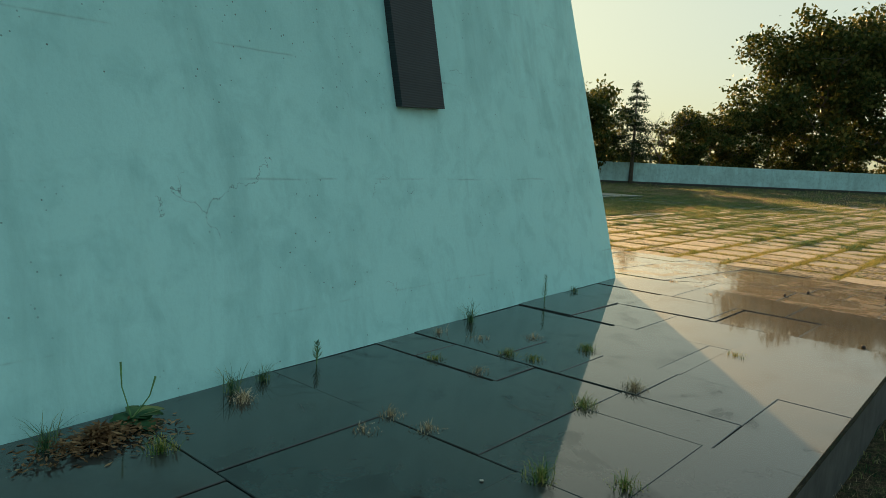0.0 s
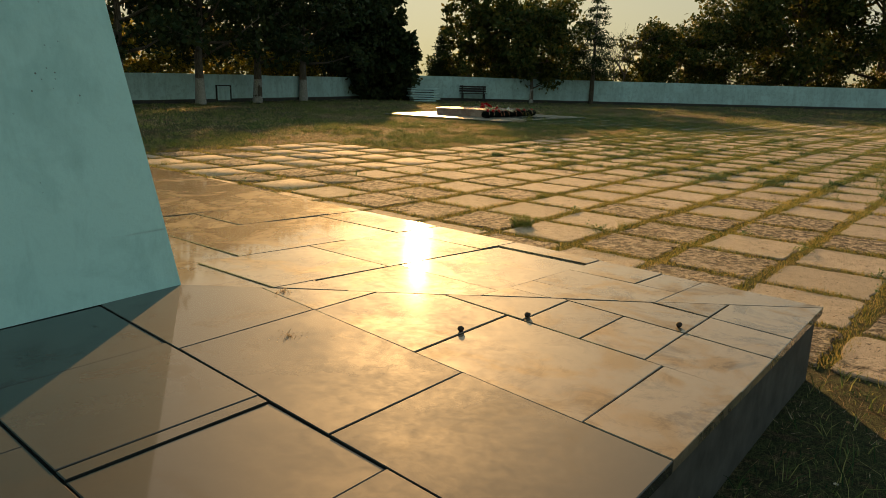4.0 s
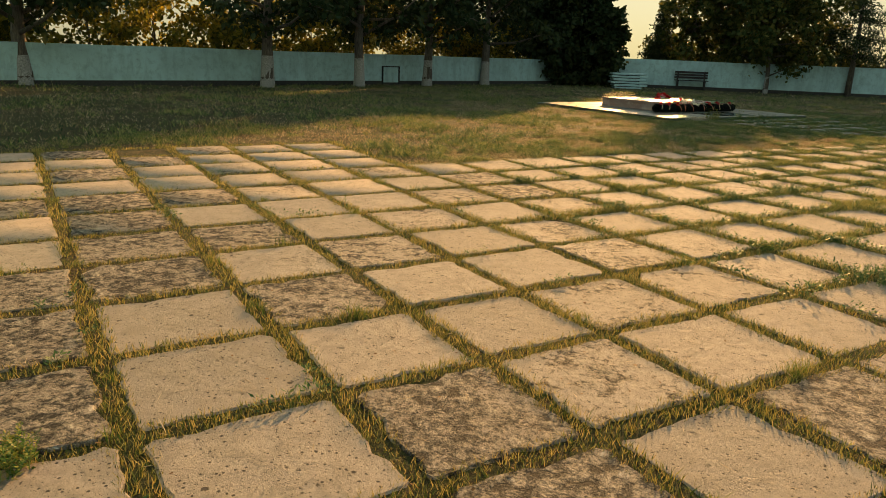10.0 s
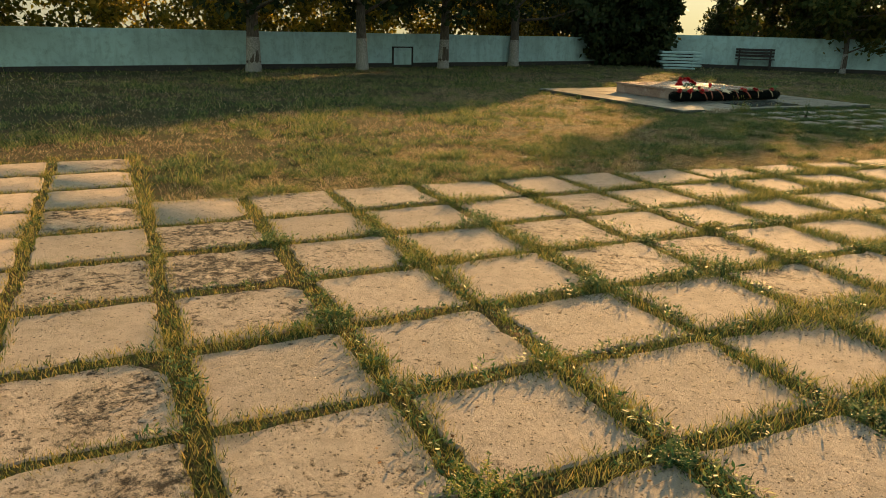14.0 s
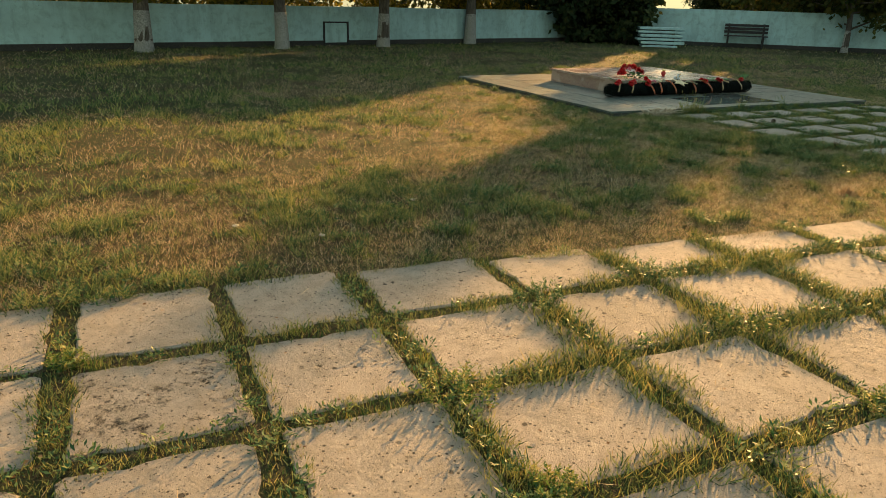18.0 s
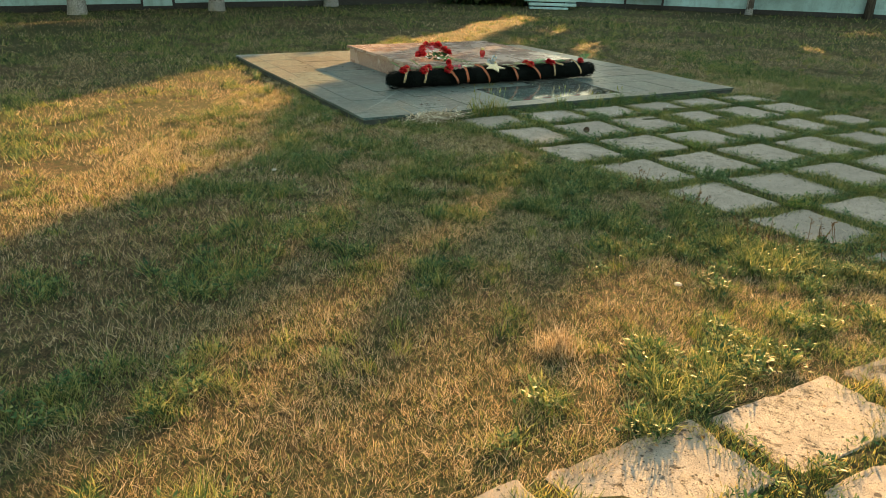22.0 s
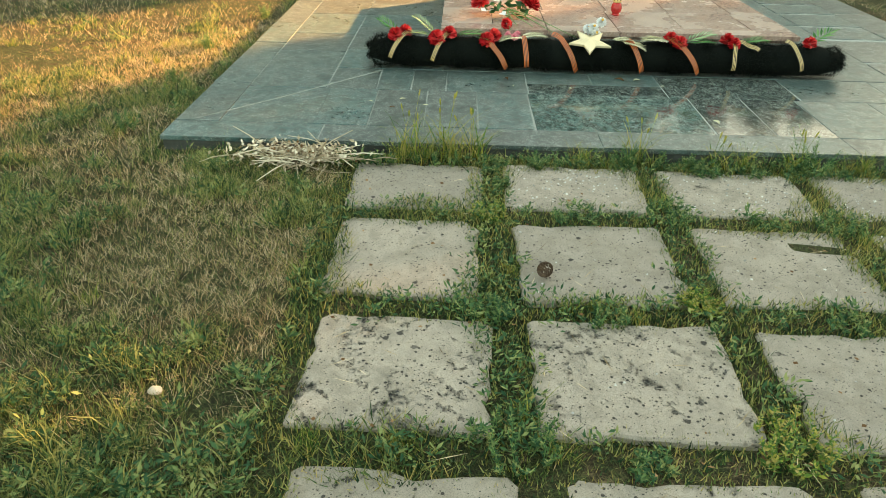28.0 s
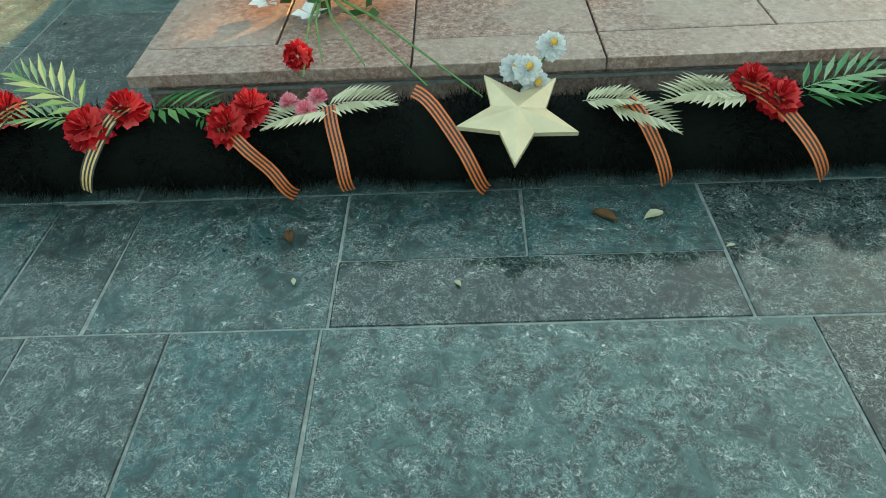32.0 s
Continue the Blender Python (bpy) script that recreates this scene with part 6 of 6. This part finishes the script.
def make_sticks():
    g = random.Random(91)
    t = thing("dry_bouquet", ground_place(14.72, 11.24, 0.0), 51.5, "withered bunch of dry flower stems lying before the slab", "dry flowers")
    bm = bmesh.new()
    for _ in range(80):
        x, y = g.gauss(0, 0.13), g.gauss(0, 0.05)
        d = Vector((g.gauss(0, 1) + 0.4, g.gauss(0, 0.45), g.gauss(0, 0.15))).normalized() * g.uniform(0.08, 0.24)
        p = Vector((x, y, g.uniform(0.012, 0.06)))
        q, e = p + d * 0.5 + Vector((0, 0, 0.008)), p + d
        e.z = max(e.z, 0.006)
        tube(bm, [p, q, e], [0.003, 0.003, 0.0018], 4, False)
    loose("stem", bm, M_STICK, t)
    bm = bmesh.new()
    for _ in range(800):
        x, y = g.gauss(-0.02, 0.14), g.gauss(0.01, 0.05)
        p = Vector((x, y, g.uniform(0.02, 0.085)))
        d = Vector((g.gauss(0, 1), g.gauss(0, 1), g.gauss(0, 0.6))).normalized() * g.uniform(0.018, 0.045)
        s = d.cross(Vector((g.gauss(0, 1), 0.3, 1))).normalized() * 0.007
        bm.faces.new([bm.verts.new(q) for q in (p, p + d * 0.5 + s, p + d, p + d * 0.5 - s)])
    loose("dry_blossom", bm, M_STICK, t)
    bm = bmesh.new()
    for _ in range(110):
        p = Vector((g.gauss(-0.04, 0.1), g.gauss(0, 0.03), g.uniform(0.04, 0.085)))
        d = Vector((g.gauss(0, 1), g.gauss(0, 1), g.gauss(0, 0.6))).normalized() * 0.02
        s = d.cross(Vector((0, 0.3, 1))).normalized() * 0.007
        bm.faces.new([bm.verts.new(q) for q in (p, p + d * 0.5 + s, p + d, p + d * 0.5 - s)])
    loose("faded_blossom", bm, M_DEAD, t, "rust-coloured faded petals")


make_sticks()


def make_cone():
    bm = bmesh.new()
    g = random.Random(95)
    for k in range(70):
        f = k / 69
        a = k * 2.4
        r = 0.017 * math.sin(math.pi * (0.12 + 0.8 * f)) + 0.002
        c = Vector((math.cos(a) * r, math.sin(a) * r, 0.058 * f))
        d = Vector((math.cos(a), math.sin(a), 0.5)).normalized() * 0.009
        s = Vector((-math.sin(a), math.cos(a), 0)) * 0.006
        up = Vector((0, 0, 0.002))
        v = [bm.verts.new(q) for q in (c - s * 0.5, c + s * 0.5, c + d + s, c + d - s)]
        w = [bm.verts.new(q) for q in (c - s * 0.5 + up, c + s * 0.5 + up, c + d + s + up, c + d - s + up)]
        for i in range(4):
            bm.faces.new((v[i], v[(i + 1) % 4], w[(i + 1) % 4], w[i]))
        bm.faces.new(w)
        bm.faces.new(list(reversed(v)))
    ob = link_bm("pine_cone", bm, M_CONE)
    x, y, z = ground_place(15.76, 10.36, 0.028)
    ob.matrix_world = pose(x, y, z, 82, 0, 25)
    tagged(ob, "brown pine cone lying on a concrete paver", "pine cone")


make_cone()


def leafy_weed(u, v, height, seed, label, mat=None, stems=16, leaves=30, girth=0.35):
    """A bushy plant of several leafy stems."""
    g = random.Random(seed)
    mat = mat or M_WEED
    t = thing("leafy_weed", ground_place(u, v, -0.005), 0, label, "weed", "weeds before the slab")
    bm, lf = bmesh.new(), bmesh.new()
    for _ in range(stems):
        a, b = g.uniform(0, math.tau), g.uniform(0, math.tau)
        root = Vector((math.cos(b), math.sin(b), 0)) * height * girth * math.sqrt(g.random())
        e = root + Vector((math.cos(a), math.sin(a), 0)) * height * g.uniform(0.05, 0.6) + Vector((0, 0, height * g.uniform(0.4, 1.05)))
        bend = Vector((g.gauss(0, 0.06), g.gauss(0, 0.06), 0.08)) * height
        tube(bm, [root, root.lerp(e, 0.5) + bend, e], [0.0013, 0.001, 0.0006], 4, False)
        for k in range(leaves):
            f = 0.08 + 0.92 * k / leaves
            p = root.lerp(e, f) + bend * 4 * f * (1 - f)
            b = k * 2.4 + g.random()
            ln = g.uniform(0.010, 0.024) * (1.25 - 0.7 * f)
            d = Vector((math.cos(b), math.sin(b), g.uniform(0.0, 0.9))).normalized() * ln
            s = d.cross(Vector((g.gauss(0, 0.4), g.gauss(0, 0.4), 1))).normalized() * ln * 0.2
            lf.faces.new([lf.verts.new(q) for q in (p, p + d * 0.5 + s, p + d, p + d * 0.5 - s)])
    loose("stem", bm, M_STEM, t)
    loose("foliage", lf, mat, t)


for n, (u, v, h) in enumerate([(16.20, 11.30, 0.13), (17.05, 11.33, 0.19), (15.79, 11.27, 0.08), (15.62, 11.05, 0.07), (16.5, 11.32, 0.09), (17.5, 11.33, 0.11), (13.75, 11.6, 0.12), (13.7, 12.4, 0.13), (13.65, 13.2, 0.12), (13.8, 14.2, 0.12), (18.2, 11.3, 0.12)]):
    leafy_weed(u, v, h, 400 + n, "bushy green weed growing at the edge of the memorial slab")
for n, (u, v, h) in enumerate([(15.28, 11.33, 0.16), (15.42, 11.34, 0.19), (15.15, 11.33, 0.13), (16.75, 11.34, 0.15), (16.0, 11.34, 0.12), (17.3, 11.34, 0.13)]):
    tuft(ground_place(u, v), 430 + n, h, 34, M_GRASS, "tall yellow-green grass at the slab's edge", 0.06)
for n, (u, v, h) in enumerate([(14.97, 8.81, 0.2), (14.97, 8.34, 0.15), (14.82, 7.72, 0.2), (15.2, 7.6, 0.16), (15.15, 7.13, 0.2)]):
    g = random.Random(450 + n)
    t = thing("dry_weed", ground_place(u, v), 0, "tall dry brown weed stalks between the pavers", "weed", "dry weeds")
    for k in range(6):
        bm = bmesh.new()
        a, b = g.uniform(0, math.tau), Vector((g.gauss(0, 0.05), g.gauss(0, 0.05), 0))
        e = b + Vector((math.cos(a), math.sin(a), 0)) * h * 0.3 + Vector((0, 0, h * g.uniform(0.6, 1)))
        tube(bm, [b, b.lerp(e, 0.5), e], [0.0018, 0.0016, 0.0012], 4, False)
        for q in range(7):
            f = g.uniform(0.3, 1)
            d = Vector((g.gauss(0, 1), g.gauss(0, 1), 0.8)).normalized() * h * 0.12
            tube(bm, [b.lerp(e, f), b.lerp(e, f) + d], [0.001, 0.0022], 4, False)
        part("stalk", bm, M_DEAD, t)
    leafy_weed(u, v, h * 0.3, 470 + n, "green leaves at the foot of dry weed stalks")


def foxtail(u, v, height, seed):
    """A clump of tall grass whose stalks end in bristly seed heads."""
    g = random.Random(seed)
    t = thing("foxtail_grass", ground_place(u, v), 0, "tall yellow-green grass with seed heads at the slab's edge", "grass", "tall grass before the slab")
    bm = bmesh.new()
    for _ in range(46):
        a = g.uniform(0, math.tau)
        p = Vector((g.gauss(0, 0.05), g.gauss(0, 0.02), 0))
        h = height * g.uniform(0.3, 0.85)
        d = Vector((math.cos(a), math.sin(a), 0)) * h * g.uniform(0.5, 1.15)
        s = Vector((-math.sin(a), math.cos(a), 0)) * g.uniform(0.0015, 0.003)
        rows = []
        for f, w in ((0.0, 0.8), (0.35, 1.0), (0.7, 0.7)):
            c = p + d * f ** 1.7 + Vector((0, 0, h * (1.25 * f - 0.35 * f * f)))
            rows.append((bm.verts.new(c - s * w), bm.verts.new(c + s * w)))
        tip = bm.verts.new(p + d + Vector((0, 0, h * 0.86)))
        for (a1, a2), (b1, b2) in zip(rows, rows[1:]):
            bm.faces.new((a1, a2, b2, b1))
        bm.faces.new((rows[-1][0], rows[-1][1], tip))
    loose("foliage", bm, M_GRASS, t)
    for k in range(4):
        bm = bmesh.new()
        b = Vector((g.gauss(0, 0.02), g.gauss(0, 0.01), 0))
        e = b + Vector((g.gauss(0, 0.28), g.gauss(0, 0.2), 1)) * height * g.uniform(0.75, 1.05)
        m = b.lerp(e, 0.55) + Vector((0, 0, 0.03 * height))
        tube(bm, [b, m, e], [0.0012, 0.001, 0.0008], 5)
        d = (e - m).normalized()
        tube(bm, [e, e + d * 0.012, e + d * 0.026, e + d * 0.036], [0.001, 0.0042, 0.0036, 0.0006], 6)
        part("seed_stalk", bm, M_GRASS, t)


for n, (u, v, h) in enumerate([(15.2, 11.37, 0.25), (15.36, 11.38, 0.29), (15.5, 11.37, 0.23), (16.27, 11.37, 0.23), (17.0, 11.35, 0.16), (16.62, 11.35, 0.13)]):
    foxtail(u, v, h, 500 + n)
g = random.Random(520)
for n in range(26):
    leafy_weed(14.95 + n * 0.14 + g.uniform(-0.05, 0.05), 11.31 + g.uniform(-0.05, 0.03), g.uniform(0.04, 0.09), 530 + n, "low green weed against the edge of the memorial slab", None, 14, 22, 0.9)
for n, u in enumerate([c for c in U_PATH if 15.0 < c]):
    for m, v in enumerate([c for c in V_PATH if 7.0 < c < 11.2]):
        leafy_weed(u + float(path_drift(v)) + g.uniform(-0.06, 0.06), v + g.uniform(-0.06, 0.06), g.uniform(0.05, 0.09), 570 + n * 9 + m, "bushy low weed where the path's joints cross", None if g.random() < 0.7 else M_GRASS, 38, 20, 1.3)
        leafy_weed(u + float(path_drift(v)) + 0.32 + g.uniform(-0.1, 0.1), v + g.uniform(-0.05, 0.05), g.uniform(0.03, 0.07), 870 + n * 9 + m, "low weed spreading along a joint of the path", None, 22, 16, 1.5)
for n, u in enumerate([c for c in U_LINES if 5.5 < c < 15.2]):
    for m, v in enumerate([c for c in V_LINES if abs((c - 0.2 - 0.45 * u) * 0.91) < 2.6 and c < 6.9]):
        if g.random() < 0.62:
            leafy_weed(u + g.uniform(-0.08, 0.08), v + g.uniform(-0.08, 0.08), g.choice([0.045, 0.055, 0.065, 0.09]), 650 + n * 12 + m, "low yellow-green weed where paver joints cross", M_GRASS if g.random() < 0.45 else None, 44, 20, 1.5)
leafy_weed(*to_site(8.03, 12.3), 0.24, 490, "round yellow-green bush growing out of the pavers", M_GRASS, 60, 40, 0.7)
leafy_weed(1.67, 2.48, 0.10, 491, "low yellow bush rooted in a joint between the pavers", M_GRASS, 60, 26, 0.9)
tuft(ground_place(13.08, 7.2), 492, 0.10, 190, M_DRY, "dry straw-coloured tussock in the turf", 0.11, 1)


# ---------------------------------------------------------------- things along the walls
def make_slab_stack():
    g = random.Random(55)
    t = thing("slab_stack", (1.05, 42.6, -0.13), 20, "leaning stack of pale concrete slabs before the boundary wall", "stacked slabs")
    z = 0.0
    for k in range(6):
        bm = bmesh.new()
        h = g.uniform(0.07, 0.1)
        box_bm(bm, (-0.75 + g.uniform(-0.15, 0.15), -0.4, z), (0.75 + g.uniform(-0.2, 0.2), 0.4, z + h), 0.012)
        z += h + 0.035
        part("slab", bm, M_FENCE, t)
        if k < 5:
            bm = bmesh.new()
            box_bm(bm, (-0.5, -0.3, z - 0.036), (0.5, 0.3, z))
            part("spacer", bm, M_JOINT, t)


make_slab_stack()


def make_bench():
    t = thing("park_bench", (3.75, 44.6, -0.13), 8, "dark weathered iron and wood bench before the wall", "bench")
    for k in range(4):
        bm = bmesh.new()
        box_bm(bm, (-0.75, -0.2 + 0.11 * k, 0.42), (0.75, -0.11 + 0.11 * k, 0.455), 0.005)
        part("seat_slat", bm, M_METAL, t)
    for k in range(3):
        bm = bmesh.new()
        box_bm(bm, (-0.75, 0.24, 0.52 + 0.12 * k), (0.75, 0.27, 0.61 + 0.12 * k), 0.005)
        part("back_slat", bm, M_METAL, t)
    for x in (-0.6, 0.6):
        bm = bmesh.new()
        box_bm(bm, (x - 0.03, -0.2, 0), (x + 0.03, -0.14, 0.42))
        box_bm(bm, (x - 0.03, 0.22, 0), (x + 0.03, 0.28, 0.86))
        box_bm(bm, (x - 0.03, -0.2, 0.38), (x + 0.03, 0.26, 0.42))
        part("leg_frame", bm, M_METAL, t)


make_bench()


def make_hatch():
    """The small framed recess at the foot of the left wall."""
    a, b = Vector((-2.2, 44.2, 0)), Vector((-17.0, 12.0, 0))
    d = (b - a).normalized()
    n = Vector((-d.y, d.x, 0))
    if n.x < 0:
        n = -n
    at = a + d * 11.4 + n * 0.335
    t = thing("wall_hatch", (at.x, at.y, -0.13), math.degrees(math.atan2(d.y, d.x)), "small dark-framed hatch at the foot of the wall", "hatch")
    for lo, hi in (((-0.42, -0.06, 0.66), (0.42, 0.04, 0.70)), ((-0.42, -0.06, 0.0), (-0.37, 0.04, 0.66)), ((0.39, -0.03, 0.0), (0.42, 0.04, 0.66))):
        bm = bmesh.new()
        box_bm(bm, lo, hi)
        part("frame_bar", bm, M_METAL, t)
    bm = bmesh.new()
    box_bm(bm, (-0.36, -0.012, 0.1), (0.38, 0.02, 0.65))
    part("hatch_panel", bm, M_FENCE, t)


make_hatch()


# ---------------------------------------------------------------- loose bits on pavers and soil
def make_bits():
    """Fallen leaves, straw and crumbs scattered over the whole walk."""
    r = np.random.default_rng(77)
    n = 5200
    seg = r.integers(0, len(WALK) - 1, n)
    f = r.random(n)
    u = WALK[seg, 0] * (1 - f) + WALK[seg + 1, 0] * f + r.normal(0, 1.7, n)
    v = WALK[seg, 1] * (1 - f) + WALK[seg + 1, 1] * f + r.normal(0, 1.7, n)
    ok = open_ground(u, v)
    u, v = u[ok], v[ok]
    n = len(u)
    x, y = P0[0] + u * UX - v * UY, P0[1] + u * UY + v * UX
    z = ground_z(x, y) + np.where(is_paved(u, v), 0.013, 0.012)
    p = np.stack([x, y, z], 1)
    a = r.uniform(0, math.tau, n)
    straw = r.random(n) < 0.55
    ln = np.where(straw, r.uniform(0.03, 0.11, n), r.uniform(0.006, 0.02, n))[:, None]
    wd = np.where(straw, 0.0011, r.uniform(0.003, 0.009, n))[:, None]
    d = np.stack([np.cos(a), np.sin(a), r.normal(0, 0.05, n)], 1)
    s = np.stack([-np.sin(a), np.cos(a), r.normal(0, 0.2, n)], 1)
    verts = np.stack([p, p + d * ln * 0.5 + s * wd, p + d * ln, p + d * ln * 0.5 - s * wd], 1)
    for pick, mat, label in ((straw, M_DRY, "dry straw scattered over the ground"), (~straw, M_DEAD, "dark crumbs and leaf bits scattered over the pavers")):
        vv = verts[pick].reshape(-1, 3)
        ob = new("scattered_straw" if mat is M_DRY else "leaf_bits", np_mesh("bits", vv, np.arange(len(vv)).reshape(-1, 4), mat))
        tagged(ob, label, "debris", kind="stuff")


make_bits()


def make_grit():
    """Pale crushed stone strewn over the pavers nearest the memorial."""
    r = np.random.default_rng(78)
    n = 5200
    u, v = r.uniform(15.62, 18.2, n), r.uniform(9.65, 11.3, n)
    keep = (r.random(n) < patch(u, v, 5.0, 2) * np.where(v > 10.8, 1.3, np.where(u > 16.9, 0.8, 0.08))) & (to_joint(u, v) > 0.04)
    u, v = u[keep], v[keep]
    n = len(u)
    x, y = P0[0] + u * UX - v * UY, P0[1] + u * UY + v * UX
    c = np.stack([x, y, ground_z(x, y) + 0.009], 1)
    size = r.uniform(0.002, 0.007, n)
    a = r.uniform(0, math.tau, n)
    ring = []
    for k in range(3):
        b = a + k * math.tau / 3 + r.normal(0, 0.25, n)
        ring.append(c + np.stack([np.cos(b) * size, np.sin(b) * size, 0 * b], 1))
    ring.append(c + np.stack([r.normal(0, 0.2, n) * size, r.normal(0, 0.2, n) * size, size * r.uniform(0.6, 1.1, n)], 1))
    verts = np.stack(ring, 1).reshape(-1, 3)
    i = (np.arange(n) * 4)[:, None]
    faces = np.concatenate([i + [[0, 1, 3]], i + [[1, 2, 3]], i + [[2, 0, 3]]])
    ob = new("stone_grit", np_mesh("stone_grit", verts, faces, M_GRIT))
    tagged(ob, "pale crushed stone strewn over the pavers before the memorial", "gravel", kind="stuff")


M_GRIT = varied("stone_grit", [(0.15, (0.22, 0.22, 0.21)), (0.5, (0.46, 0.46, 0.44)), (0.85, (0.66, 0.65, 0.62))], 0.9)
make_grit()


def fallen_leaf(u, v, length, seed, mat, label):
    """A small curled leaf lying on the memorial's stone."""
    g = random.Random(seed)
    t = thing("fallen_leaf", memorial_site(u, v, DAIS_Z + 0.002), g.uniform(0, 360), label, "leaf", "leaves on the memorial slab")
    bm = bmesh.new()
    rows = []
    for f, w in ((0.0, 0.04), (0.25, 0.2), (0.5, 0.26), (0.75, 0.17), (1.0, 0.02)):
        lift = 0.12 * length * math.sin(f * math.pi) + 0.001
        rows.append([bm.verts.new((length * f, s * w * length, lift + 0.1 * length * s * s)) for s in (-1, 0, 1)])
    for a, b in zip(rows, rows[1:]):
        for k in range(2):
            bm.faces.new((a[k], a[k + 1], b[k + 1], b[k]))
    part("blade", bm, mat, t)


for n, (u, v, ln) in enumerate([(15.69, 12.77, 0.045), (15.73, 12.60, 0.02), (16.05, 12.60, 0.022), (16.35, 12.80, 0.06), (16.5, 12.79, 0.05), (16.62, 12.68, 0.02), (16.9, 12.56, 0.02), (15.12, 12.32, 0.03), (15.25, 12.22, 0.028), (15.05, 12.17, 0.026), (14.95, 12.26, 0.022), (16.75, 12.05, 0.05)]):
    fallen_leaf(u, v, ln, 900 + n, M_FERN if n % 3 else M_DEAD, "small dry curled leaf lying on the green stone")
